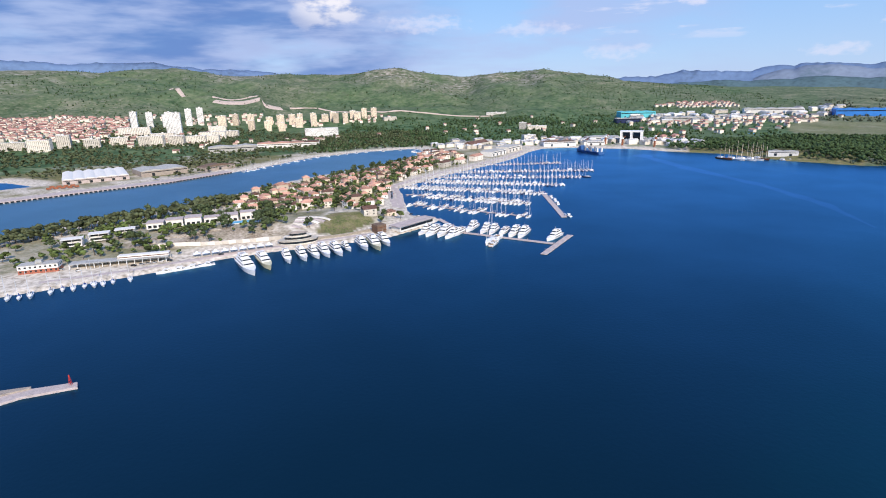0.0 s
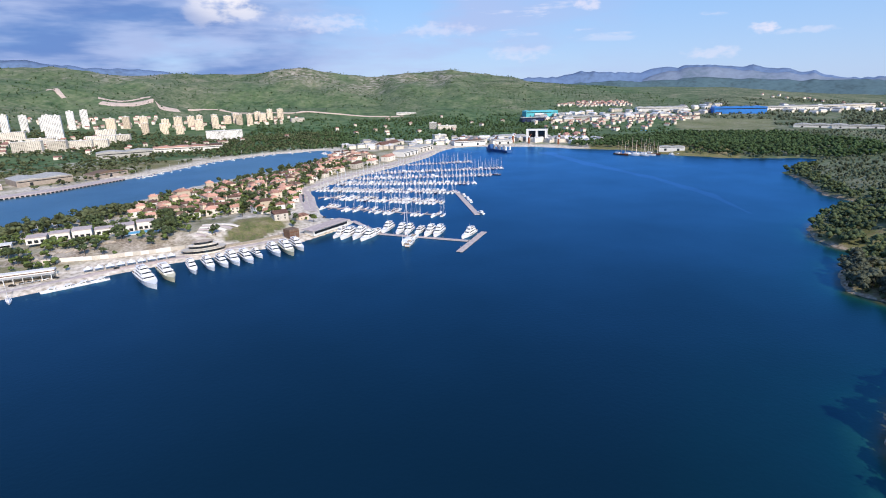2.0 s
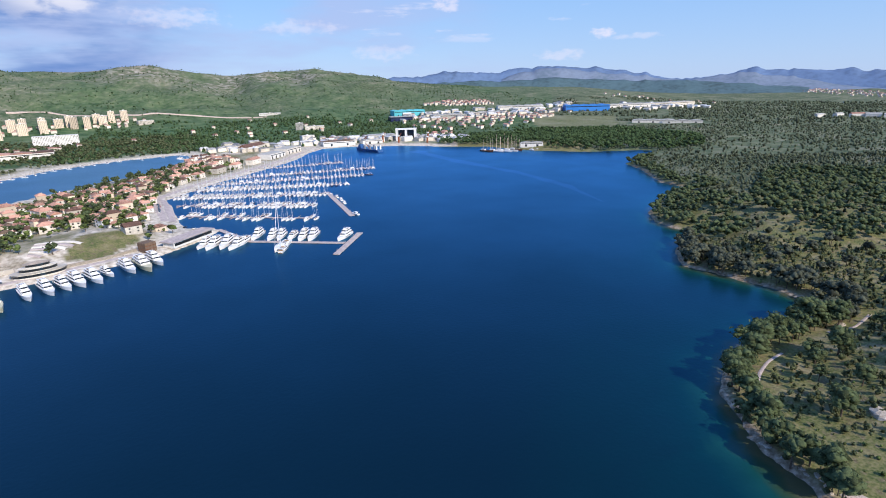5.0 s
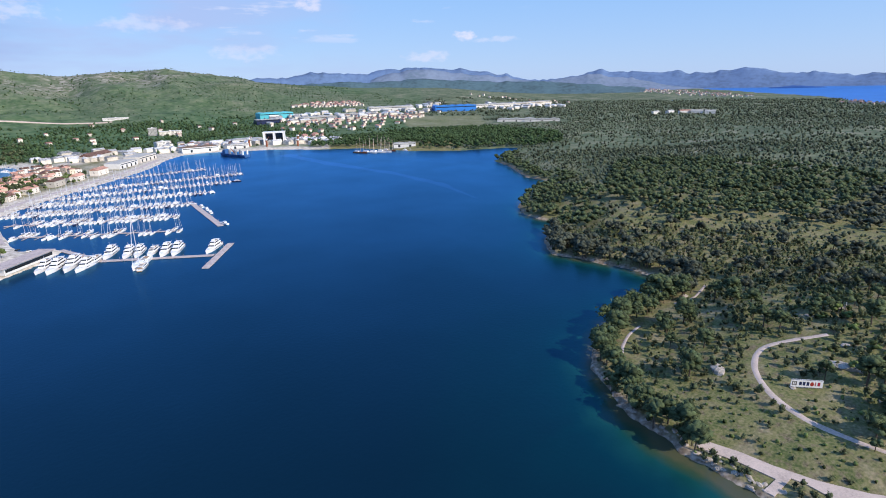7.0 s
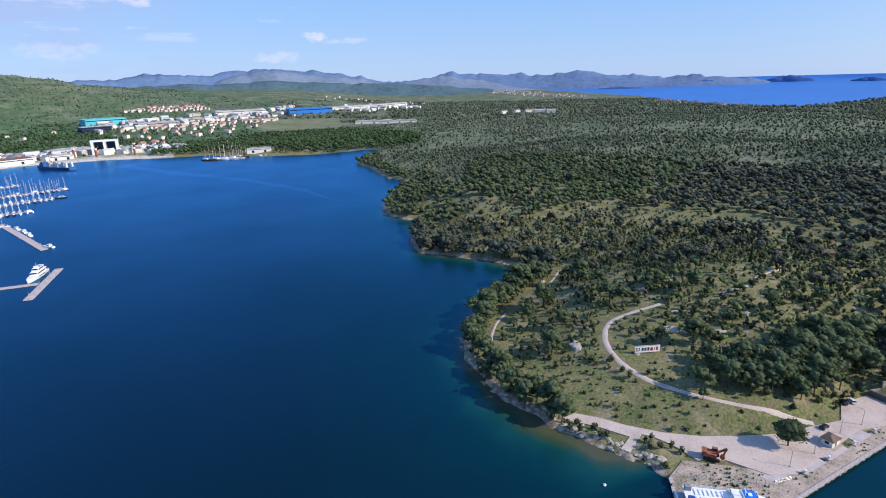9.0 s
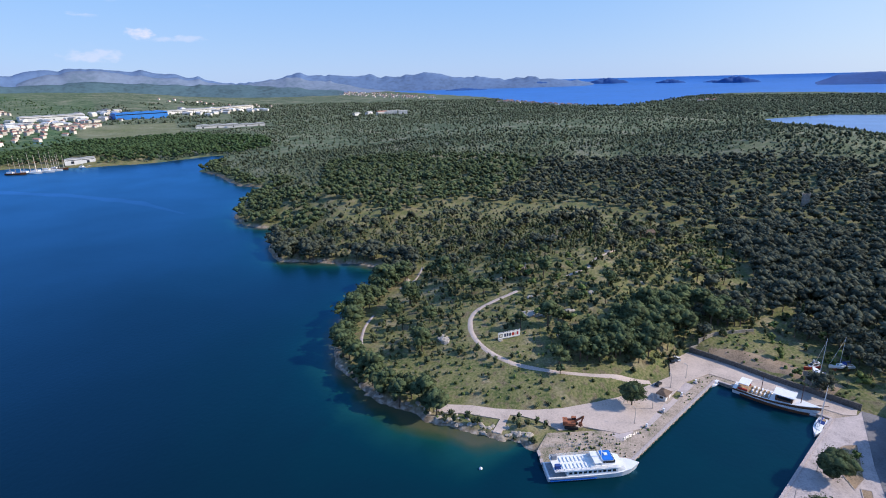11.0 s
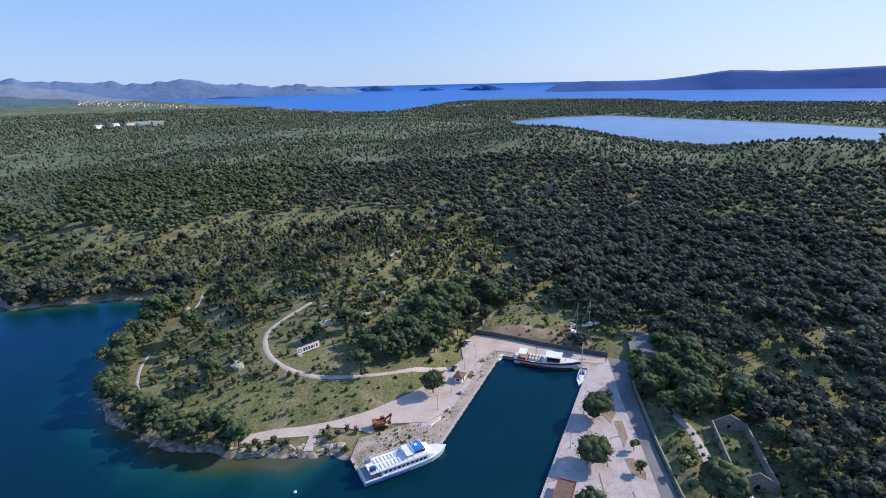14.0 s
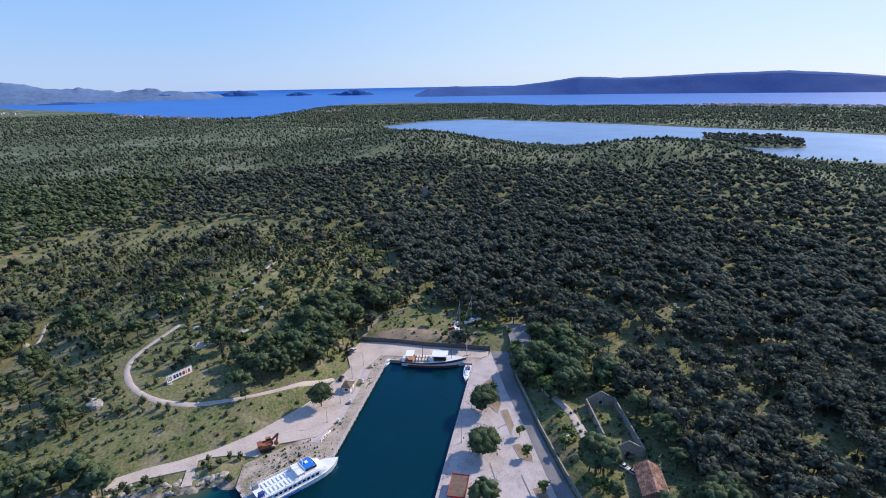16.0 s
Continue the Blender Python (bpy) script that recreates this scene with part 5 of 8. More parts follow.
def make_motor_yacht(m, L, decks=2, hull=None, label="white motor yacht moored stern to the quay", group="motor yachts along the quay"):
    s = thing("motor_yacht", m, label, "motor yacht", group)
    B, free = L * 0.225, L * 0.066 + 0.5
    hull = hull or M_GELCOAT
    h = part("hull", Geo().loft(hull_rings(L, B, free, 0.5, 0.9, -0.6, 2.6)), hull, s)
    part("port_strip", Geo().box(-B * 0.505, B * 0.505, -L * 0.2, L * 0.1, free * 0.62, free * 0.72), M_GLASS_DARK, h)
    part("aft_deck", Geo().box(-B * 0.4, B * 0.4, -L * 0.5, -L * 0.22, free + 0.01, free + 0.1), M_TEAK, s)
    part("foredeck", Geo().loft([[(-ww, y, free + 0.03 + lift_), (-ww * 0.9, y, free + 0.12 + lift_), (ww * 0.9, y, free + 0.12 + lift_), (ww, y, free + 0.03 + lift_)] for y, ww, lift_ in ((L * 0.2, B * 0.36, free * 0.02), (L * 0.33, B * 0.25, free * 0.07), (L * 0.43, B * 0.08, free * 0.18))]), M_TEAK, s)
    z, y0, y1, w = free, -L * 0.36, L * 0.17, B * 0.41
    for k in range(decks):
        hh = 2.0 if L > 22 else 1.4
        g = Geo().loft([[(-w, y, z), (-w * 0.9, y, z + hh), (w * 0.9, y, z + hh), (w, y, z)] for y in (y0, y1 - hh * 0.9)] + [[(-w * 0.86, y1 + hh * 0.2, z), (-w * 0.83, y1 - hh * 0.18, z + hh * 0.4), (w * 0.83, y1 - hh * 0.18, z + hh * 0.4), (w * 0.86, y1 + hh * 0.2, z)]])
        deck = part("deckhouse", g, M_WHITE, s)
        yf, zf = y1 - hh * 0.9, z
        screen = Geo()
        screen.add([(-w * 0.83, yf + 0.12 + hh * 0.62, zf + hh * 0.42), (w * 0.83, yf + 0.12 + hh * 0.62, zf + hh * 0.42), (w * 0.86, yf + 0.15, zf + hh * 0.97), (-w * 0.86, yf + 0.15, zf + hh * 0.97)], [(0, 1, 2, 3)])
        part("windscreen", screen, M_GLASS_DARK, deck)
        part("window_band", Geo().box(-w * 0.965, w * 0.965, y0 + L * 0.04, y1 - hh * 1.05, z + hh * 0.36, z + hh * 0.80), M_GLASS_DARK, deck)
        part("roof_edge", Geo().box(-w * 1.02, w * 1.02, y0 - L * 0.06, y1 - hh * 0.8, z + hh, z + hh + 0.16), M_WHITE, deck)
        z, y0, y1, w = z + hh + 0.16, y0 + L * 0.05, y1 - L * 0.11, w * 0.84
    part("sun_deck", Geo().box(-w * 0.9, w * 0.9, y0 - L * 0.02, y1 - L * 0.02, z + 0.01, z + 0.06), M_TEAK, s)
    part("sun_pad", Geo().box(-w * 0.7, w * 0.7, y0 + L * 0.01, y0 + L * 0.06, z + 0.06, z + 0.5).box(-w * 0.5, w * 0.5, y1 - L * 0.08, y1 - L * 0.045, z + 0.06, z + 0.75), M_SAIL_GREY, s)
    part("radar_arch", Geo().box(-w * 0.8, w * 0.8, -L * 0.1, -L * 0.06, z, z + 1.3), M_WHITE, s)
    part("aerial", Geo().tube((0, -L * 0.08, z + 1.2), (0, -L * 0.1, z + 1.2 + L * 0.09), 0.1, 0.04, 5), M_WHITE, s)
    part("swim_platform", Geo().box(-B * 0.38, B * 0.38, -L * 0.535, -L * 0.49, 0.25, 0.5), M_TEAK, s)
    return s


def make_cruiser(m):
    """A small motor cruiser with a raked cabin and an open cockpit."""
    s = thing("motor_cruiser", m, "small white motor cruiser in the marina", "motor cruiser", "motor cruisers in the marina")
    L, B, free = 12.0, 3.7, 1.35
    part("hull", Geo().loft(hull_rings(L, B, free, 0.5, 0.9, -0.6, 2.6)), M_GELCOAT, s)
    cabin = part("cabin", Geo().loft([[(-w, y, free), (-w * 0.86, y, free + h), (w * 0.86, y, free + h), (w, y, free)] for y, w, h in ((-2.6, 1.5, 1.5), (0.6, 1.5, 1.45), (1.9, 1.35, 0.55), (4.2, 0.7, 0.35))]), M_WHITE, s)
    part("window", Geo().box(-1.48, 1.48, -2.2, 0.9, free + 0.55, free + 1.1), M_GLASS_DARK, cabin)
    part("cockpit", Geo().box(-1.35, 1.35, -5.6, -2.7, free + 0.01, free + 0.1), M_SAIL_GREY, s)
    part("hard_top", Geo().box(-1.3, 1.3, -3.6, 0.2, free + 1.75, free + 1.9), M_WHITE, s)
    return s


def boat_pose(bow, stern, z=0.0):
    (ax, ay), (bx, by) = bow, stern
    return pose((ax + bx) / 2, (ay + by) / 2, z, 0, 0, math.degrees(math.atan2(-(ax - bx), ay - by)))


# motor yachts stern to the promenade
YACHTS = [((-145, 383), (-170, 421)), ((-137, 396), (-157, 430)), ((-126, 411), (-138, 438)), ((-114, 416), (-128, 444)), ((-105, 422), (-119, 447)), ((-97, 425), (-112, 455)), ((-87, 428), (-102, 457)), ((-82, 442), (-93, 461)),
          ((-68, 443), (-81, 473)), ((-57, 442), (-71, 478)), ((-50, 455), (-63, 485))]
for k, (bow, stern) in enumerate(YACHTS):
    L = math.hypot(bow[0] - stern[0], bow[1] - stern[1])
    make_motor_yacht(boat_pose(bow, stern), L, 3 if L > 40 else 2, M_CREAM_HULL if k in (1, 9) else None,
                     "cream hulled superyacht moored stern to the quay" if k in (1, 9) else ("large white superyacht moored stern to the quay" if L > 40 else "white motor yacht moored stern to the quay"))


def pontoon(name, a, b, width, label, fingers=True):
    """A floating walkway on piles, with finger berths."""
    (ax, ay), (bx, by) = a, b
    far = math.hypot(bx - ax, by - ay)
    p = thing(name, pose(ax, ay, 0, 0, 0, math.degrees(math.atan2(by - ay, bx - ax))), label, "pontoon", "marina pontoons")
    n = max(1, round(far / 12))
    deck = Geo().box(0.05, far / n - 0.05, -width / 2, width / 2, 0.1, 0.62).mesh("deck_section", M_CONCRETE_LIGHT)
    pile = Geo().tube((0, 0, -2), (0, 0, 2.0), 0.22, n=6).mesh("pile", M_METAL)
    finger = Geo().box(-0.35, 0.35, 0, 9, 0.15, 0.5).box(-0.35, 0.35, -9 - width, -width, 0.15, 0.5).mesh("finger", M_CONCRETE_LIGHT)
    for k in range(n):
        piece("deck_section", deck, p, pose(k * far / n, 0, 0))
        if k % 2:
            piece("pile", pile, p, pose(k * far / n, width / 2 + 0.2, 0))
        if fingers:
            piece("finger", finger, p, pose((k + 0.5) * far / n, width / 2, 0))
    return p


PONTOONS = [((-46, 639), (84, 560)), ((-52, 703), (94, 626)), ((-60, 761), (123, 688)), ((-40, 806), (159, 749)), ((-16, 843), (208, 814)), ((16, 893), (243, 881)), ((64, 974), (210, 982))]
pontoon("pontoon", (18, 495), (93, 451), 4.5, "broad pale concrete pontoon of the outer pier", False)
pontoon("pontoon", (79, 420), (114, 478), 5.5, "pale concrete cross pier at the outer end", False)
pontoon("pontoon", (-8, 556), (18, 495), 5.0, "pale concrete pontoon leading from the shore", False)
pontoon("pontoon", (127, 700), (124, 550), 6.0, "long pale breakwater pontoon", False)
for a, b in PONTOONS:
    pontoon("pontoon", a, b, 2.6, "pale concrete pontoon lined with moored boats")

kit = [make_sailboat(pose(60, 570, 0), 12.5), make_sailboat(pose(62, 640, 0), 14.5, M_WHITE), make_sailboat(pose(64, 720, 0), 10.5, M_BLUE_CLOTH, label="small white sailing boat with a blue sail cover"),
       make_cruiser(pose(66, 775, 0)), make_catamaran(pose(68, 830, 0)),
       make_sailboat(pose(70, 890, 0), 13.5, M_WHITE, hull_mat=M_NAVY, label="navy blue hulled sailing boat at a pontoon")]
rng = random.Random(7)
placed = 0
FILL = [(0.30, 0.62), (0.55, 0.95), (0.93, 0.93), (0.95, 0.95), (0.95, 0.95), (0.93, 0.95), (0.75, 0.9)]
for row, ((ax, ay), (bx, by)) in enumerate(PONTOONS):
    far = math.hypot(bx - ax, by - ay)
    ux, uy = (bx - ax) / far, (by - ay) / far
    head = math.degrees(math.atan2(by - ay, bx - ax))
    for side in (1, -1):
        u = 6.0
        while u < far - 2:
            k = rng.choices(range(6), (26, 24, 18, 18, 6, 4))[0]
            gap = (5.0, 5.4, 4.6, 5.2, 8.6, 5.4)[k] + 0.2 * row
            if row == 0 and side < 0 and 0.25 < u / far < 0.93 or row == 0 and side > 0 and u / far > 0.5 and u / far < 0.93:
                keep = 0.12
            else:
                keep = FILL[row][0] + (FILL[row][1] - FILL[row][0]) * (u / far)
            if rng.random() < keep:
                off = side * (2.2 + (6.2, 7.2, 5.2, 6.6, 6.6, 6.8)[k])
                x, y = ax + ux * (u + gap / 2) - uy * off, ay + uy * (u + gap / 2) + ux * off
                rz = head if side > 0 else head + 180
                m = pose(x, y, rng.uniform(-0.05, 0.05), 0, rng.uniform(-1, 1), rz + rng.uniform(-1.5, 1.5))
                copy_thing(kit[k], m)
                placed += 1
            u += gap
for ob, (x, y, rz) in zip(kit, ((88, 556, -31), (98, 622, -30), (126, 684, 60), (132, 640, 0), (163, 746, 0), (214, 812, 60))):
    ob.matrix_basis = pose(x, y, 0, 0, 0, rz)

# large yachts at the outer pier
for bow, stern, d in (((-19, 483), (-6, 512), 2), ((-1, 474), (13, 498), 2), ((-8, 480), (4, 512), 2), ((89, 459), (106, 482), 2), ((32, 489), (43, 514), 2), ((40, 486), (50, 510), 2), ((57, 474), (70, 501), 2), ((65, 470), (78, 498), 2), ((19, 497), (31, 524), 2), ((-26, 490), (-14, 514), 2), ((6, 482), (18, 506), 1), ((49, 482), (60, 504), 1), ((47, 466), (38, 446), 1)):
    make_motor_yacht(boat_pose(bow, stern), math.hypot(bow[0] - stern[0], bow[1] - stern[1]), d, None, "white motor yacht moored at the outer pier", "motor yachts at the outer pier")
make_sailboat(boat_pose((34, 450), (49, 477)), 30.0, M_WHITE, label="large white sloop with a very tall mast", group="large yachts at the outer pier")
for x, y, rz in ((121, 660, 4), (121, 620, 2), (119, 556, 20)):
    copy_thing(kit[3], pose(x + 10, y, 0, 0, 0, rz))
# small boats stern to the western promenade
for k, (x, y) in enumerate(((-304, 346), (-297, 347), (-292, 351), (-282, 357), (-277, 362), (-270, 363), (-265, 368), (-260, 371), (-254, 372), (-249, 376), (-239, 381))):
    copy_thing(kit[(0, 2, 1, 0, 2)[k % 5]], pose(x + 1.5, y - 1, 0, 0, 0, 212 + rng.uniform(-4, 4)))
for x, y in ((-222, 398), (-214, 403), (-206, 408), (-196, 414)):
    copy_thing(kit[3], pose(x + 3, y - 3, 0, 0, 0, 123))
# craft along the far channel
for k in range(22):
    u = k / 21
    x = np.interp(u, (0, 0.25, 0.6, 0.85, 1), (-368, -350, -283, -190, -70)) + 5
    y = np.interp(u, (0, 0.25, 0.6, 0.85, 1), (967, 996, 1155, 1243, 1285)) - 5
    copy_thing(kit[(2, 2, 3, 0)[k % 4]], pose(float(x) + rng.uniform(-2, 2), float(y) + rng.uniform(-3, 2), 0, 0, 0, rng.uniform(30, 80)))
for k in range(10):
    copy_thing(kit[(2, 2, 3)[k % 3]], pose(-75 + k * 3.4 + rng.uniform(-8, 8), 1235 - k * 6 + rng.uniform(-14, 14), 0, 0, 0, rng.uniform(60, 120)))


def make_ferry():
    """A white passenger ferry with an open upper deck, blue seats and a blue wheelhouse."""
    f = thing("passenger_ferry", boat_pose((166.6, 4.4), (151.2, 32.8)) @ Matrix.Scale(0.92, 4), "white passenger ferry with blue seats moored at the quay", "ferry")
    L, B, free = 34.5, 9.0, 2.3
    hull = part("hull", Geo().loft(hull_rings(L, B, free, 0.35, 0.97, -0.8, 5.0)), M_GELCOAT, f)
    part("stripe", Geo().box(-B * 0.503, B * 0.503, -L * 0.48, L * 0.02, 0.9, 1.2), M_BLUE_PAINT, hull)
    part("rubbing_strake", Geo().box(-B * 0.507, B * 0.507, -L * 0.49, L * 0.02, 1.75, 1.9), M_METAL, hull)
    sal = part("saloon", Geo().loft([[(-4.15, y, 2.3), (-4.05, y, 4.7), (4.05, y, 4.7), (4.15, y, 2.3)] for y in (-10.5, 8.5)] + [[(-3.3, 12.2, 2.5), (-3.2, 11.0, 4.6), (3.2, 11.0, 4.6), (3.3, 12.2, 2.5)]]), M_WHITE, f)
    for k in range(10):
        part("window", Geo().box(-4.19, 4.19, -9.6 + 1.8 * k, -8.5 + 1.8 * k, 3.25, 4.05), M_GLASS_DARK, sal)
    part("front_window", Geo().add([(-2.9, 12.0, 3.3), (2.9, 12.0, 3.3), (2.8, 11.45, 4.3), (-2.8, 11.45, 4.3)], [(0, 1, 2, 3)]), M_GLASS_DARK, sal)
    part("upper_deck", Geo().box(-4.35, 4.35, -15.0, 9.0, 4.7, 4.85), M_WHITE, f)
    for k in range(7):
        for x in (-3.2, 0.5):
            part("bench_seat", Geo().box(x, x + 2.7, -11.6 + 1.45 * k, -11.1 + 1.45 * k, 4.85, 5.15), M_WHITE, f)
    wh = part("wheelhouse", Geo().loft([[(-2.6, y, 4.85), (-2.4, y, 7.0), (2.4, y, 7.0), (2.6, y, 4.85)] for y in (3.0, 7.0)] + [[(-2.2, 8.4, 4.85), (-2.1, 7.8, 6.3), (2.1, 7.8, 6.3), (2.2, 8.4, 4.85)]]), M_WHITE, f)
    part("window", Geo().box(-2.62, 2.62, 3.4, 7.9, 5.7, 6.5), M_GLASS_DARK, wh)
    part("roof", Geo().box(-2.7, 2.7, 3.4, 7.2, 7.0, 7.14), M_BLUE_PAINT, wh, "bright blue wheelhouse roof")
    part("roof_hatch", Geo().box(-1.2, 0.2, 4.6, 5.8, 7.14, 7.4), M_WHITE, wh)
    part("awning", Geo().box(-3.4, 3.4, 0.0, 2.7, 6.5, 6.6), M_WHITE, f, "white awning behind the wheelhouse")
    for x in (-3.3, 3.2):
        for y in (0.1, 2.5):
            part("awning_post", Geo().box(x, x + 0.1, y, y + 0.1, 4.85, 6.5), M_METAL, f)
    for x in (-4.25, 4.15):
        part("railing", Geo().box(x, x + 0.1, -14.9, 8.9, 5.75, 5.85).box(x, x + 0.1, -14.9, 8.9, 5.3, 5.36), M_WHITE, f)
        for k in range(8):
            part("rail_post", Geo().box(x, x + 0.1, -14.8 + 3.2 * k, -14.7 + 3.2 * k, 4.85, 5.85), M_WHITE, f)
    part("mast", Geo().tube((0, 3.6, 7.1), (0, 3.2, 11), 0.14, 0.08), M_WHITE, f)
    part("radar", Geo().box(-1.1, 1.1, 3.3, 3.5, 9.0, 9.25), M_WHITE, f)
    part("funnel", Geo().box(-3.4, -2.0, -14.6, -12.6, 4.85, 6.6), M_SAIL_GREY, f, "grey funnel casing")
    part("funnel", Geo().box(2.0, 3.4, -14.6, -12.6, 4.85, 6.6), M_BLUE_CLOTH, f, "dark blue funnel casing")
    part("aft_deck", Geo().box(-3.9, 3.9, -16.6, -10.6, 2.31, 2.4), M_SAIL_GREY, f)
    part("aft_stair", Geo().loft([[(x, -10.6, 4.7), (x, -10.6, 4.4), (x, -13.4, 2.4), (x, -13.0, 2.4)] for x in (-1.4, -0.4)]), M_METAL, f)
    for x in (-3.2, 3.0):
        part("life_raft", Geo().tube((x, 0.4, 5.2), (x, -1.2, 5.2), 0.38, n=8), M_WHITE, f)


make_ferry()


def make_gulet():
    """A wooden two-deck excursion boat, white above and dark below."""
    g = thing("excursion_boat", boat_pose((223.6, -58.3), (233.2, -28.5)) @ Matrix.Diagonal((1.08, 1, 1.3, 1)), "wooden excursion boat with white sides and a dark stripe", "excursion boat")
    L, B, free = 30, 7.0, 2.0
    hull = part("hull", Geo().loft(hull_rings(L, B, free, 1.1, 0.8, -0.8, 2.4)), M_WHITE, g)
    part("stripe", Geo().loft([[(a * 1.02, b, z * 0.95) for a, b, z in (r[0], r[0][:2] + (r[0][2] * 0.72,), r[4][:2] + (r[4][2] * 0.72,), r[4])] for r in hull_rings(L, B, free, 1.1, 0.8, -0.8, 2.4)]), M_WOOD_DARK, hull, "dark maroon rubbing strake")
    part("deck", Geo().box(-3.0, 3.0, -13.5, 6, free + 0.02, free + 0.14), M_TEAK, g)
    dh = part("deckhouse", Geo().box(-2.4, 2.4, 0.5, 6.5, 2.1, 4.3), M_WOOD_DARK, g, "dark varnished deckhouse")
    part("window", Geo().box(-2.45, 2.45, 1.2, 5.8, 3.1, 3.9), M_GLASS_DARK, dh)
    part("roof", Geo().box(-2.9, 2.9, -0.4, 7.2, 4.3, 4.5), M_WHITE, g)
    part("keel_paint", Geo().loft([[(a * 1.03, b, z) for a, b, z in ((r[0][0], r[0][1], 0.75), (r[0][0] * 0.96, r[0][1], -0.1), (r[4][0] * 0.96, r[4][1], -0.1), (r[4][0], r[4][1], 0.75))] for r in hull_rings(L, B, free, 1.1, 0.8, -0.8, 2.4)[1:-1]]), M_WOOD_DARK, hull, "dark red painted waterline")
    part("bulwark_seat", Geo().box(-2.8, -2.2, -13, -9.5, 2.14, 2.7).box(2.2, 2.8, -13, -9.5, 2.14, 2.7), M_RED_PAINT, g, "dark red cushioned seats")
    part("aft_canopy", Geo().box(-2.8, 2.8, -13.2, -9.2, 4.2, 4.32), M_WHITE, g, "white aft canopy")
    for x in (-2.7, 2.6):
        for y in (-13, -9.4):
            part("canopy_post", Geo().box(x, x + 0.1, y, y + 0.1, 2.1, 4.2), M_WHITE, g)
    for k in range(5):
        for x in (-2.3, 0.5):
            part("bench", Geo().box(x, x + 1.8, -8 + 1.5 * k, -7.5 + 1.5 * k, 2.14, 2.75), M_WHITE, g)
    for y, h in ((9, 9.5), (-5, 8.5)):
        part("mast", Geo().tube((0, y, 2.2), (0, y, h), 0.16, 0.1), M_WOOD_DARK, g)
    part("bowsprit", Geo().tube((0, 14.5, 3.6), (0, 18, 4.4), 0.16, 0.08), M_WOOD_DARK, g)


make_gulet()
make_sailboat(boat_pose((208.2, -54.2), (221.4, -59.4)), 13.5, M_BLUE_CLOTH, group="boats in the harbour basin", label="white sailing boat moored bow out in the basin")
copy_thing(kit[3], pose(234.4, -22.1, 0, 0, 0, 60) @ Matrix.Scale(0.5, 4))
# boats laid up ashore
b = copy_thing(kit[0], on_ground(249, -62.5, -70, 1.3))
tagged(b, "white sailing boat laid up ashore on props")
part("cradle", Geo().box(-1.2, 1.2, -3.5, -3.1, -1.4, 0.2).box(-1.2, 1.2, 3.1, 3.5, -1.4, 0.2).box(-0.15, 0.15, -3.5, 3.5, -1.4, -1.1), M_RUST, b)
b = copy_thing(kit[2], on_ground(261, -72, 20, 1.3))
tagged(b, "small white sailing boat laid up ashore")
part("cradle", Geo().box(-1.1, 1.1, -3.0, -2.6, -1.4, 0.2).box(-1.1, 1.1, 2.4, 2.8, -1.4, 0.2).box(-0.15, 0.15, -3.0, 2.8, -1.4, -1.1), M_RUST, b)
make_motor_yacht(on_ground(257, -60.5, 35, 0.3), 8, 1, M_RED_PAINT, "small red hulled boat laid up ashore", "boats laid up ashore")
ob = make_sailboat(on_ground(158, -81, 40, 0.2), 5.0, mast=False, group="boats laid up ashore", label="white dinghy lying in the long grass")


def make_tall_ship(m, L, label):
    s = thing("tall_ship", m, label, "sailing ship", "sailing ships on the far shore")
    part("hull", Geo().loft(hull_rings(L, L * 0.25, 2.2, 1.0)), M_WHITE if L > 33 else M_WOOD_DARK, s)
    for y, h in ((-L * 0.25, 0.75), (0.02 * L, 0.95), (0.28 * L, 0.8)):
        part("mast", Geo().tube((0, y, 2), (0, y, L * h), 0.35, 0.2, 5), M_PLASTER_CREAM, s)
        part("yard", Geo().box(-L * 0.14, L * 0.14, y - 0.15, y + 0.15, L * h * 0.62, L * h * 0.62 + 0.3), M_WOOD_DARK, s)
    part("deckhouse", Geo().box(-L * 0.08, L * 0.08, -L * 0.4, -L * 0.12, 2.2, 4.6), M_WHITE, s)
    return s


for x, y, L in ((506, 990, 32), (520, 976, 36), (534, 968, 38), (548, 966, 34), (563, 972, 30)):
    make_tall_ship(pose(x, y - 10, 0, 0, 0, 205), L, "old wooden sailing ship with bare masts")
copy_thing(kit[4], pose(590, 942, 0, 0, 0, 200)), copy_thing(kit[3], pose(600, 938, 0, 0, 0, 200))


def make_barge():
    b = thing("work_ship", pose(300, 1128, 0, 0, 0, 24), "blue hulled work ship at the yard quay", "ship")
    part("hull", Geo().loft(hull_rings(78, 16, 5.0, 0.4, 0.95, -1, 3)), M_SHIP_BLUE, b)
    part("bridge", Geo().box(-6, 6, 18, 27, 5.2, 11).box(-5, 5, 20, 26, 11, 13.5), M_SHIP_BLUE, b)
    for y in (-34, -14, 4):
        for x in (-7, 4):
            part("tower", Geo().box(x, x + 3, y, y + 3, 4.6, 13), M_METAL if y > -30 else M_WHITE, b)
    part("crane", Geo().tube((0, -6, 5), (0, 8, 16), 0.8, 0.4), M_RUST, b)


make_barge()

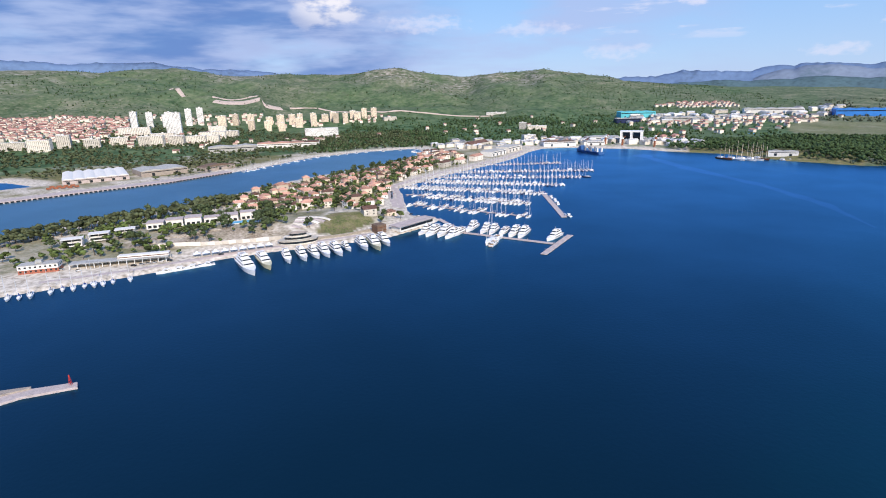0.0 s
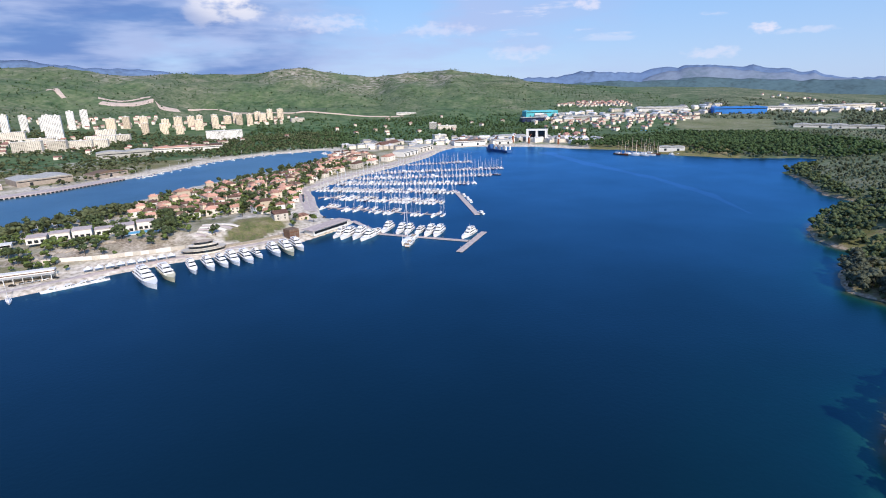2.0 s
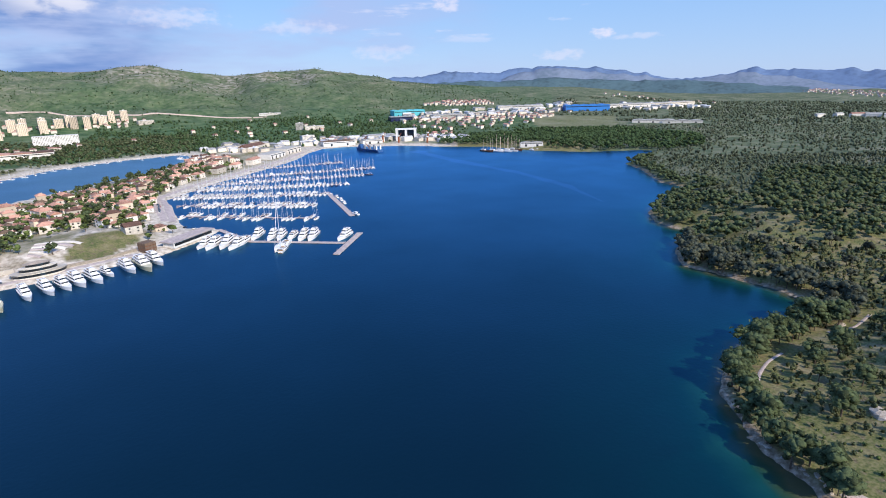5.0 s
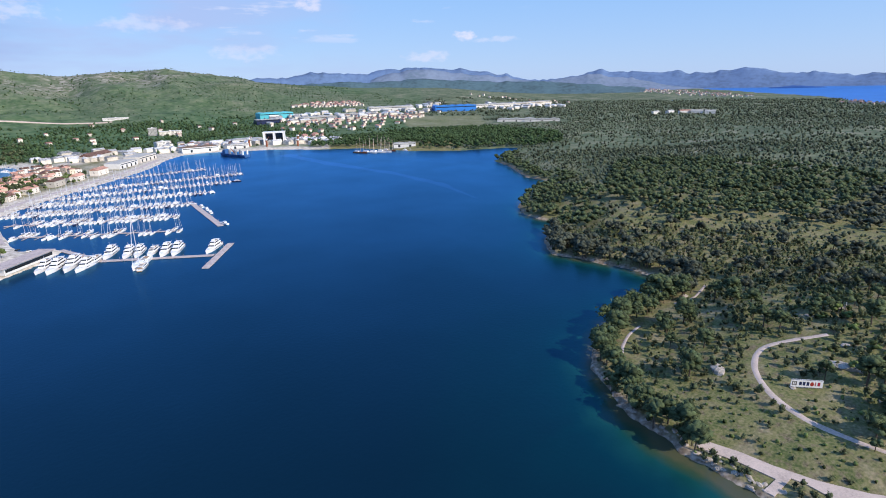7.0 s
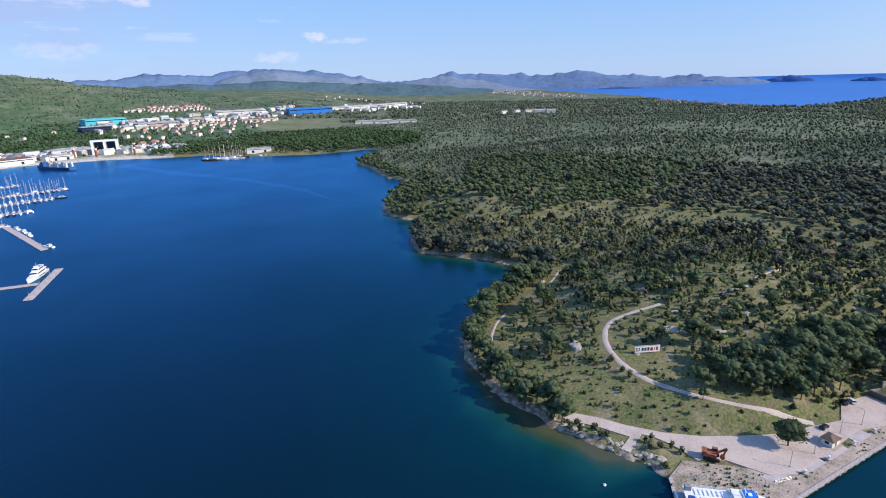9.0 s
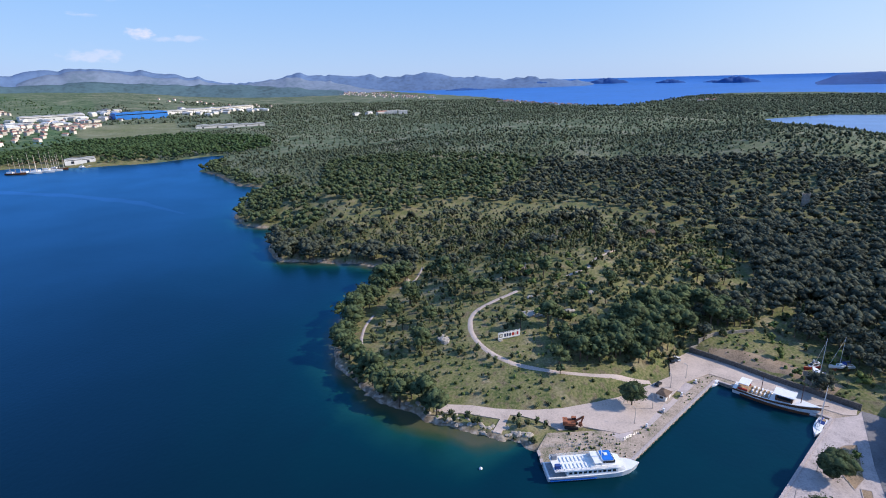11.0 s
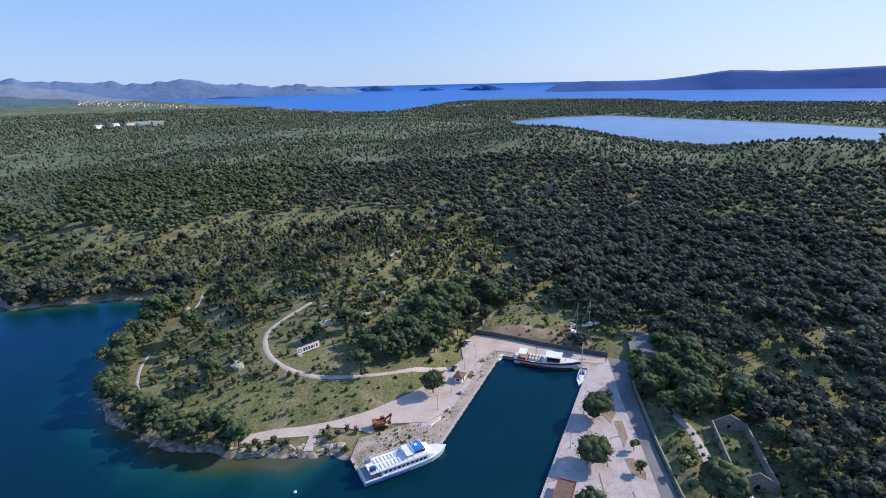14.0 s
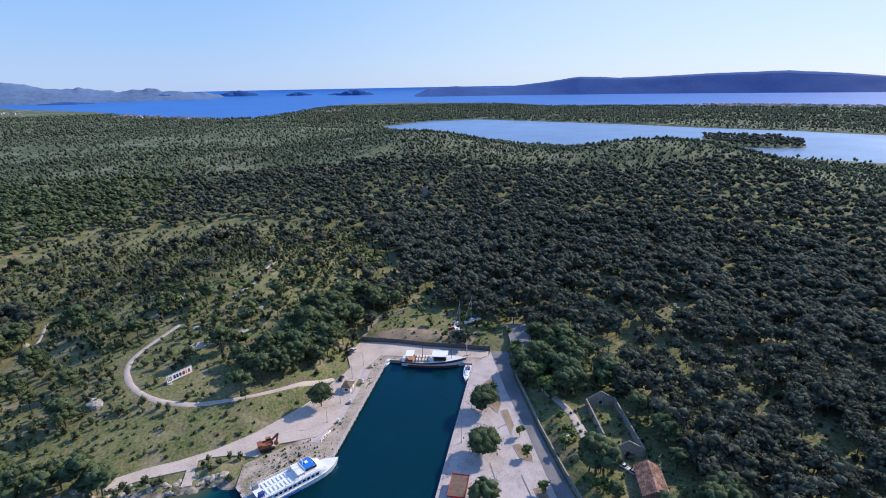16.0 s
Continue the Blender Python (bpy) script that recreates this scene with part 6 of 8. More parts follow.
# ---- buildings ----
def make_house(m, w=10.0, d=8.0, h=5.6, roof=None, wall=None, hip=0.0, label="", group="houses in the village"):
    """A plastered house with a tiled roof, window openings, a door and a chimney."""
    s = thing("house", m, label or "plastered house with a terracotta tiled roof", "house", group)
    g = Geo().box(-w / 2, w / 2, -d / 2, d / 2, -1.5, h)
    if not hip:
        for x in (-w / 2, w / 2 - 0.3):
            g.add([(x, -d / 2, h), (x, d / 2, h), (x, 0, h + d * 0.24), (x + 0.3, -d / 2, h), (x + 0.3, d / 2, h), (x + 0.3, 0, h + d * 0.24)], [(0, 1, 2), (5, 4, 3), (0, 2, 5, 3), (1, 4, 5, 2)])
    body = part("wall", g, wall or M_PLASTER, s)
    top = part("roof", Geo().gable(-w / 2, w / 2, -d / 2, d / 2, h, (d / 2 + 0.4) * 0.5, 0.4, hip=hip), roof or M_ROOF, s)
    if w > 9.5:
        part("chimney", Geo().box(w * 0.2, w * 0.2 + 0.8, 0.8, 1.6, h + 0.5, h + d * 0.34), M_PLASTER, top)
    for z in (1.0, 3.8):
        if z + 1.3 > h:
            continue
        for k in range(2):
            x = -w / 2 + (k + 0.5) * w / 2
            pane = Geo().box(x - 0.7, x + 0.7, -d / 2 - 0.05, d / 2 + 0.05, z, z + 1.4)
            if z > 2 and k:
                pane.box(-w / 2 - 0.05, w / 2 + 0.05, -0.6, 0.6, z, z + 1.4)
            part("window", pane, M_GLASS_DARK, body)
    return s


def make_block(m, w, d, floors, wall, label, name="apartment_block", group="", roof=None, bay=3.2):
    """A flat-roofed block with a window for each bay and storey."""
    s = thing(name, m, label, "apartment block" if "apartment" in name else "building", group)
    h = floors * 3.0
    body = part("wall", Geo().box(-w / 2, w / 2, -d / 2, d / 2, -3, h), wall, s)
    part("roof", Geo().box(-w / 2 - 0.2, w / 2 + 0.2, -d / 2 - 0.2, d / 2 + 0.2, h, h + 0.5).box(-2.2, 2.2, -2, 2, h + 0.5, h + 3.0), roof or M_PLASTER_WHITE, s)
    nx, ny = max(1, int(w / bay)), max(1, int(d / bay))
    g = Geo()
    for k in range(floors):
        for i in range(nx):
            x = -w / 2 + (i + 0.5) * w / nx
            for y0 in (-d / 2 - 0.06, d / 2):
                g.box(x - 0.75, x + 0.75, y0, y0 + 0.06, k * 3 + 0.9, k * 3 + 2.3)
        for i in range(ny):
            y = -d / 2 + (i + 0.5) * d / ny
            for x0 in (-w / 2 - 0.06, w / 2):
                g.box(x0, x0 + 0.06, y - 0.7, y + 0.7, k * 3 + 0.9, k * 3 + 2.3)
        if k % 2 or k == floors - 1:
            tagged(part("window_strip", g, M_GLASS_DARK, body), kind="stuff")
            g = Geo()
    return s


def make_hall(m, w, d, h, wall, roof, label, bays=4, arched=False, group=""):
    """A works hall with a row of shallow roofs, doors and a window band."""
    s = thing("works_hall", m, label, "hall", group)
    body = part("wall", Geo().box(-w / 2, w / 2, -d / 2, d / 2, -2, h), wall, s)
    for k in range(bays):
        x0, x1 = -w / 2 + k * w / bays, -w / 2 + (k + 1) * w / bays
        if arched:
            ring = [(x0 + (x1 - x0) * u, h + (x1 - x0) * 0.13 * math.sin(math.pi * u)) for u in np.linspace(0, 1, 8)]
        else:
            ring = [(x0, h), (x0 + 0.02 * w / bays, h + 0.4), ((x0 + x1) / 2, h + 0.06 * w / bays + 0.4), (x1 - 0.02 * w / bays, h + 0.4), (x1, h)]
        part("roof_bay", Geo().loft([[(x, y, z) for x, z in ring] for y in (-d / 2 - 0.3, d / 2 + 0.3)]), roof, s)
        part("door", Geo().box((x0 + x1) / 2 - 2.2, (x0 + x1) / 2 + 2.2, -d / 2 - 0.06, -d / 2, 0, min(5.0, h * 0.55)), M_GLASS_DARK, body)
    part("window_band", Geo().box(-w / 2 + 1.5, w / 2 - 1.5, -d / 2 - 0.05, -d / 2, h * 0.68, h * 0.82), M_GLASS_DARK, body)
    return s


town = random.Random(11)


def spots_in(poly, gap, rnd, jitter=0.35, turn=0.0):
    """Loose rows of places inside a polygon."""
    p = np.array(poly)
    c, s = math.cos(turn), math.sin(turn)
    mid = p.mean(0)
    out = []
    reach = float(np.abs(p - mid).max()) * 1.5
    for i in np.arange(-reach, reach, gap):
        for j in np.arange(-reach, reach, gap):
            x, y = i + rnd.uniform(-jitter, jitter) * gap, j + rnd.uniform(-jitter, jitter) * gap
            out.append((mid[0] + c * x - s * y, mid[1] + s * x + c * y))
    q = np.array(out)
    ins, edge = inside_and_gap(q[:, 0], q[:, 1], poly)
    return [tuple(v) for v in q[ins & (edge > gap * 0.2)]]


plans = [dict(w=11, d=9, h=6.2), dict(w=9, d=8, h=5.8), dict(w=12, d=9, h=6.4, hip=4), dict(w=13, d=8, h=3.4), dict(w=10, d=9, h=8.6, hip=3.5), dict(w=9, d=7, h=3.2, hip=3), dict(w=10, d=8, h=5.6, hip=3.2), dict(w=14, d=10, h=8.4, hip=4.5), dict(w=8, d=7, h=6.0)]
homes = spots_in(VILLAGE, 18.0, town, 0.34, 0.5)
homes += spots_in([(-74, 1005), (3, 1026), (44, 1090), (10, 1180), (-40, 1190), (-58, 1110)], 20, town, 0.3, 0.6)
protos = []
for k, (x, y) in enumerate(homes):
    rz = town.choice((28, 118, 208, -62)) + town.uniform(-14, 14)
    m = on_ground(x, y, rz, 0.1)
    if k < len(plans):
        protos.append(make_house(m, wall=(M_PLASTER_WHITE, M_PLASTER_CREAM, M_PLASTER)[k % 3], roof=M_ROOF_BROWN if k == 6 else None, **plans[k]))
    else:
        copy_thing(town.choice(protos), m @ Matrix.Scale(town.uniform(0.85, 1.15), 4))
make_house(on_ground(-79, 541, 25, 0.1), 14, 11, 6.4, label="white house with a bright terracotta roof on the bank")
make_house(on_ground(-60, 560, 40, 0.1), 12, 9, 4.2, hip=4, wall=M_PLASTER_CREAM, label="small cream house beside the marina jetty")

# waterfront row behind the marina
for x, y, w, d, h, rz in ((-30, 900, 22, 10, 7, 58), (0, 945, 26, 11, 8, 58), (28, 985, 20, 12, 7, 58), (60, 1030, 30, 14, 8, 57), (-52, 860, 16, 10, 6, 60)):
    make_house(on_ground(x, y, rz, 0.1), w, d, h, label="long waterfront building with a terracotta roof", group="waterfront buildings")
make_hall(on_ground(100, 1105, 57, 0.1), 62, 26, 9, M_PLASTER_WHITE, M_ROOF_GREY, "long white boat hall behind the quay", 4)
make_hall(on_ground(140, 1180, 57, 0.1), 66, 30, 10, M_PLASTER, M_ROOF_GREY, "grey roofed works hall behind the quay", 4)
make_house(on_ground(75, 1270, 55, 0.1), 74, 22, 10, label="very long hall with a terracotta roof", group="waterfront buildings")
make_hall(on_ground(265, 1262, 0, 0.1), 74, 26, 10, M_PLASTER_WHITE, M_ROOF_BROWN, "long shipyard shed at the head of the bay", 2)
make_hall(on_ground(350, 1262, -12, 0.1), 40, 22, 9, M_PLASTER_WHITE, M_ROOF_GREY, "white shipyard workshop at the head of the bay", 2)
make_hall(on_ground(390, 1330, -12, 0.1), 70, 40, 13, M_PLASTER_WHITE, M_ROOF_GREY, "large white shipyard hall", 3)
make_block(on_ground(215, 1390, 20, 0.1), 34, 14, 5, M_PLASTER_WHITE, "white office block above the shipyard", "office_block")


def make_portal(m):
    p = thing("dock_gate", m, "tall white steel ship lift portal", "ship lift")
    for x in (-22, 0, 22):
        part("column", Geo().box(x - 2.4, x + 2.4, -10, 10, 0, 26), M_WHITE, p)
    part("beam", Geo().box(-25, 25, -10, 10, 26, 29), M_WHITE, p)
    for x in (-19.4, 2.6):
        part("curtain", Geo().box(x, x + 16.8, 7, 7.4, 0, 26), M_GLASS_DARK, p)


make_portal(on_ground(432, 1262, -24, 0.2))
for x, y, hh in ((470, 1215, 26), (400, 1225, 20), (455, 1180, 18), (372, 1260, 22)):
    c = thing("dock_crane", on_ground(x, y, 40, 0.1), "rusty red dockside crane", "crane", "dockside cranes")
    part("tower", Geo().box(-1.6, 1.6, -1.6, 1.6, 0, hh * 0.7), M_RUST, c)
    part("jib", Geo().tube((0, 0, hh * 0.7), (hh * 0.6, 0, hh), 0.8, 0.4), M_RUST, c)
    part("cab", Geo().box(-2.4, 2, -2, 2, hh * 0.7, hh * 0.7 + 3), M_WHITE, c)
make_hall(on_ground(604, 968, -30, 0.2), 46, 12, 8, M_PLASTER_WHITE, M_ROOF_GREY, "white boat shed on the far shore", 2)

# the works in the plain
make_hall(on_ground(1395, 1835, -21, 0.2), 175, 60, 22, M_BLUE_CLAD, M_BLUE_CLAD, "huge blue clad factory hall", 5)
make_hall(on_ground(1640, 1880, -8, 0.2), 200, 50, 13, M_PLASTER_WHITE, M_ROOF_GREY, "long white factory hall", 6)
make_hall(on_ground(1960, 1975, 8, 0.2), 330, 50, 14, M_PLASTER, M_ROOF_GREY, "very long pale factory hall", 9)
make_hall(on_ground(1215, 2050, -22, 0.2), 190, 70, 15, M_PLASTER_WHITE, M_ROOF_GREY, "wide pale works hall", 5)
make_hall(on_ground(715, 2060, -2, 0.2), 125, 60, 20, M_TURQ_CLAD, M_TURQ_CLAD, "turquoise clad works hall", 4)
make_hall(on_ground(636, 1915, -3, 0.2), 80, 40, 13, M_NAVY, M_ROOF_GREY, "dark blue works hall", 3)
make_hall(on_ground(815, 1890, -4, 0.2), 130, 46, 14, M_ROOF_GREY, M_ROOF_GREY, "plain grey works hall in the plain", 4)
make_hall(on_ground(1000, 1940, -20, 0.2), 150, 30, 10, M_PLASTER_WHITE, M_ROOF_GREY, "low white works hall", 4)
make_hall(on_ground(1110, 1750, -25, 0.2), 110, 30, 8, M_PLASTER, M_ROOF_BROWN, "low brown roofed depot", 4)
make_hall(on_ground(1240, 1300, -45, 0.2), 120, 34, 8, M_PLASTER_WHITE, M_ROOF_GREY, "long low shed beside the field", 3)
make_hall(on_ground(1290, 1235, -45, 0.2), 110, 24, 7, M_PLASTER_WHITE, M_ROOF_GREY, "white low shed beside the field", 3)
for x, y in ((1820, 1180), (1870, 1095), (1905, 1020), (1850, 1140), (1890, 1060)):
    make_house(on_ground(x, y, -58 + 30 * (int(x) % 3), 0.2), 34 + int(y) % 17, 14, 8 + int(x) % 4, wall=M_PLASTER_WHITE, roof=M_ROOF if int(y) % 2 else M_ROOF_GREY, label="white building on the wooded plain", group="white buildings on the plain")
make_block(on_ground(300, 1770, -8, 0.2), 60, 20, 4, M_PLASTER, "grey quarry plant building", "plant_building")
make_block(on_ground(258, 1800, -8, 0.2), 24, 20, 7, M_ROOF_GREY, "tall grey quarry plant tower", "plant_building")
make_block(on_ground(215, 2260, -8, 0.2), 80, 20, 2, M_PLASTER_WHITE, "long white building among green fields", "farm_building")

# the promontory
for x, y in ((-335, 464), (-321, 481), (-303, 492)):
    v = thing("villa", on_ground(x, y, 24, 2.2, 0.85), "white modern villa with open terraces", "villa", "white villas on the bank")
    part("lower_floor", Geo().box(-9, 9, -6, 7, -1, 3.2), M_PLASTER_WHITE, v)
    part("upper_floor", Geo().box(-9.5, 9.5, -2, 7, 3.2, 6.4), M_PLASTER_WHITE, v)
    part("terrace_glass", Geo().box(-8, 8, -2.06, -2.0, 3.6, 5.8), M_GLASS_DARK, v)
    part("garage_opening", Geo().box(-8, 8, -6.06, -6.0, 0.3, 2.6), M_GLASS_DARK, v)
    part("roof", Geo().box(-10, 10, -6.4, 7.4, 6.4, 6.8), M_PLASTER_WHITE, v)
    for px in (-9.4, 0, 9.0):
        part("column", Geo().box(px, px + 0.4, -6, -5.6, 3.2, 6.4), M_PLASTER_WHITE, v)
hotel = thing("hotel", on_ground(-244, 522, 20, 0.6), "long low sand coloured terraced hotel", "hotel")
for k in range(6):
    x = -48 + k * 17
    b = part("wing", Geo().box(x, x + 15, -7 + (k % 2) * 3, 8, 0, 5.5 + (k % 3)), M_PLASTER_WHITE, hotel)
    for q in range(3):
        part("window", Geo().box(x + 1.5 + 4.5 * q, x + 4.5 + 4.5 * q, -7.06 + (k % 2) * 3, -7 + (k % 2) * 3, 1.0, 3.6), M_GLASS_DARK, b)
    part("flat_roof", Geo().box(x - 0.3, x + 15.3, -7.4 + (k % 2) * 3, 8.4, 5.5 + (k % 3), 6.0 + (k % 3)), M_CONCRETE_LIGHT, hotel)
pool = thing("swimming_pool", on_ground(-196, 511, 20, 0.3), "light blue swimming pool on a white terrace", "pool")
part("terrace", Geo().box(-14, 14, -7, 7, -2, 0.5), M_PLASTER_WHITE, pool)
part("pool_water", Geo().box(-12, 12, -5, 5, 0.5, 0.56), M_POOL, pool)
shore_house = make_block(on_ground(-316, 397, 17, 0.2), 27, 10, 2, M_BRICK_RED, "two storey shore building, red below and white above", "shore_building", roof=M_ROOF_GREY)
part("upper_wall", Geo().box(-13.54, 13.54, -5.04, 5.04, 2.7, 6.0), M_PLASTER_WHITE, shore_house, "white plastered upper storey")
long_roof = thing("market_roof", on_ground(-262, 412, 14, 0.2), "long low promenade roof on posts", "canopy")
part("roof", Geo().box(-36, 36, -5, 5, 3.6, 4.0), M_ROOF_GREY, long_roof)
part("roof_upper", Geo().box(-2, 36, -1, 5, 4.0, 6.4), M_PLASTER_WHITE, long_roof)
part("roof_band", Geo().box(-2.1, 36.1, -1.1, 5.1, 4.8, 5.4), M_WOOD_DARK, long_roof)
for k in range(13):
    part("post", Geo().box(-35.5 + 5.8 * k, -35.1 + 5.8 * k, -4.8, -4.4, -0.5, 3.6), M_WHITE, long_roof)
part("rear_wall", Geo().box(-36, 36, 4.4, 4.8, -0.5, 3.6), M_PLASTER, long_roof)
for k in range(9):
    x, y = -208 + 6.6 * k, 425 + 3.0 * k
    t = thing("pavilion_tent", on_ground(x, y + 3, 24, 0.1), "white peaked pavilion tent on the promenade", "tent", "white tents on the promenade")
    part("canopy", Geo().loft([[(-3 * u, -3 * u, z), (3 * u, -3 * u, z), (3 * u, 3 * u, z), (-3 * u, 3 * u, z)] for u, z in ((1, 2.8), (0.55, 3.4), (0.08, 5.0))]), M_WHITE, t)
    for px in (-2.8, 2.7):
        for py in (-2.8, 2.7):
            part("post", Geo().box(px, px + 0.1, py, py + 0.1, -0.3, 2.8), M_METAL, t)
stones("bank_rock", [(-277.7 + random.uniform(-4, 4) + 5.2 * k, 460 + 2.0 * k + random.uniform(-5, 5), random.uniform(3.0, 5.5)) for k in range(13)], "pale broken rock face of the bank below the hotel")
for k in range(9):
    box = thing("container", on_ground(-588 + 7.5 * (k % 5) - 5 * (k // 5), 790 + 4.5 * (k % 5) + 14 * (k // 5), 44, 0.9), "rusty red steel container on the wharf yard", "container", "containers on the wharf")
    part("body", Geo().box(-3.0, 3.0, -1.2, 1.2, 0, 2.6), M_RUST, box)
    part("door", Geo().box(3.0, 3.08, -1.1, 1.1, 0.1, 2.5), M_RED_PAINT, box)


def make_far_car(m, paint, label, group):
    """A parked car seen from far off: body, glazed cabin, wheels in pairs."""
    c = thing("parked_car", m, label, "car", group)
    part("body", Geo().loft([[(x, y, z) for x, z in ((-2.1, 0.3), (-2.1, 0.85), (-1.0, 0.98), (0.9, 0.98), (2.0, 0.8), (2.1, 0.3))] for y in (-0.85, 0.85)]), paint, c)
    part("cabin", Geo().loft([[(-1.8, y, 0.95), (-1.4, y * 0.85, 1.45), (0.3, y * 0.85, 1.45), (1.0, y, 0.95)] for y in (-0.8, 0.8)]), M_GLASS_DARK, c)
    part("wheels", Geo().tube((-1.3, -0.88, 0.32), (-1.3, 0.88, 0.32), 0.32, n=8).tube((1.3, -0.88, 0.32), (1.3, 0.88, 0.32), 0.32, n=8), M_TYRE, c)
    return c


M_CAR_GREY = mat("silver_car_paint", (0.33, 0.34, 0.36), 0.3, spread=0.08, scale=1.0, spec=0.6)
far_cars = [make_far_car(on_ground(-70, 700, 75, 0.35), M_CAR_WHITE, "white car parked beside the marina", "cars parked at the marina"), make_far_car(on_ground(-71, 704, 75, 0.35), M_CAR_BLACK, "dark car parked beside the marina", "cars parked at the marina"),
            make_far_car(on_ground(-72, 708, 75, 0.35), M_CAR_GREY, "silver car parked beside the marina", "cars parked at the marina"), make_far_car(on_ground(-69, 692, 75, 0.35), M_RED_PAINT, "red car parked beside the marina", "cars parked at the marina")]
for k in range(28):
    px_, py_ = ((-66 - 0.32 * k, 655 + 3.4 * k) if k < 16 else (-82 - 0.2 * k, 640 + 3.6 * (k - 12)))
    copy_thing(far_cars[town.choice((0, 0, 1, 2, 2, 3, 1))], on_ground(px_, py_, 80 + town.uniform(-6, 6) + 90 * (k % 16 == 3), 0.35))
for x, y in ((-301.5, 398), (-286, 395), (-249, 406), (-244, 409), (-240, 411), (-236, 413), (-232, 416), (-312, 411), (-226, 418), (-190, 433), (-30, 560), (-38, 575)):
    copy_thing(far_cars[town.choice((0, 1, 2))], on_ground(x, y, 17 + town.uniform(-20, 20), 0.3))
rot = thing("clubhouse", on_ground(-133, 466, 20, 0.0), "cream oval clubhouse with stacked flat roofs", "clubhouse")
for k, (r, z, hh) in enumerate(((18, 0, 3.4), (12.5, 3.4, 3.0), (8, 6.4, 2.4))):
    ell = [(r * math.cos(a), r * 0.44 * math.sin(a)) for a in np.linspace(0, 2 * math.pi, 18, endpoint=False)]
    tier = part("tier", Geo().prism([(x * 0.93, y * 0.93) for x, y in ell], z - (1 if k == 0 else 0), z + hh), M_PLASTER, rot)
    part("window_band", Geo().prism([(x * 0.94, y * 0.94) for x, y in ell], z + 0.7, z + 2.5), M_GLASS_DARK, tier)
    part("roof", Geo().prism(ell, z + hh, z + hh + 0.35), M_PLASTER, rot)
part("roof_cone", Geo().loft([[(r * math.cos(a), r * 0.46 * math.sin(a), z) for a in np.linspace(0, 2 * math.pi, 18, endpoint=False)] for r, z in ((9.2, 9.2), (5.0, 10.1), (0.6, 10.8))]), M_CONCRETE, rot, "shallow grey brown conical roof")
for k in range(6):
    r = 12 + 6.5 * k
    strip("pavement_terrace_step", [(-146 + r * math.cos(a), 486 + r * math.sin(a)) for a in np.linspace(0.75, 1.65, 9)], 4.2, M_PLASTER if k % 2 else M_CONCRETE_LIGHT, "curved cream stone terrace on the bank", 0.7, 3)
wall_run("wall_bank", [(-250, 448), (-215, 452), (-176, 463), (-150, 472)], 3.0, 0.8, M_PLASTER, "cream retaining wall below the hotel")
wall_run("wall_promenade", [(-118, 474), (-95, 484), (-72, 500)], 2.2, 0.8, M_STONE_WALL, "stone retaining wall along the promenade")
mb = thing("marina_office", on_ground(-33, 520, 50, 0.1), "long low white marina building with glass front", "building")
part("wall", Geo().box(-24, 24, -6, 6, -1, 4.2), M_PLASTER_WHITE, mb)
part("window_band", Geo().box(-23, 23, -6.06, -6.0, 0.8, 3.2), M_GLASS_DARK, mb)
part("roof", Geo().box(-26, 26, -7.5, 7.5, 4.2, 4.8), M_CONCRETE_LIGHT, mb)
dk = thing("dark_pavilion", on_ground(-64, 497, 40, 0.1), "dark timber clad cube pavilion", "pavilion")
part("body", Geo().box(-5, 5, -5, 5, -1, 8), M_ROOF_BROWN, dk)
part("slat_band", Geo().box(-5.1, 5.1, -5.1, 5.1, 2.4, 3.0).box(-5.1, 5.1, -5.1, 5.1, 5.2, 5.8), M_WOOD_DARK, dk)

# the channel's far quay
slab("pavement_far_quay", [(-593, 700), (-524, 770), (-438, 847), (-376, 950), (-395, 962), (-455, 866), (-540, 790), (-612, 716)], -1.0, 3.2, M_CONCRETE_LIGHT, "long concrete wharf on piles across the channel")
pit = Geo().box(-2.0, 2.0, -0.3, 0.3, 0.3, 2.2).mesh("wharf_opening", M_GLASS_DARK)
wharf = tagged(new("trim_wharf"), "row of dark openings under the wharf deck", "wharf openings", kind="structure")
for (ax, ay), (bx, by) in (((-593, 700), (-524, 770)), ((-524, 770), (-438, 847)), ((-438, 847), (-376, 950))):
    far = math.hypot(bx - ax, by - ay)
    for k in range(int(far / 6)):
        u = (k + 0.5) / int(far / 6)
        piece("wharf_opening", pit, wharf, pose(ax + (bx - ax) * u + 0.2, ay + (by - ay) * u - 0.2, 0, 0, 0, math.degrees(math.atan2(by - ay, bx - ax))))
make_hall(on_ground(-590, 905, 34, 0.3), 92, 118, 7, M_CONCRETE_LIGHT, M_PLASTER_WHITE, "warehouse with a row of white barrel roofs", 6, True)
make_hall(on_ground(-500, 945, 42, 0.3), 75, 60, 9, M_CONCRETE, M_ROOF_GREY, "low grey warehouse beside the wharf", 2)
make_hall(on_ground(-418, 985, 55, 0.3), 60, 26, 7, M_CONCRETE, M_ROOF_BROWN, "narrow brown shed beside the wharf", 1)
make_hall(on_ground(-500, 1290, 22, 0.3), 110, 40, 12, M_ROOF_GREY, M_ROOF_GREY, "dark grey works shed", 2)
make_hall(on_ground(-395, 1390, 12, 0.3), 150, 40, 11, M_PLASTER_WHITE, M_ROOF, "long pale shed with red roofs", 4)
make_block(on_ground(-378, 1700, 10, 0.3), 100, 26, 9, M_TOWER_WHITE, "broad white hotel block", "hotel_block")

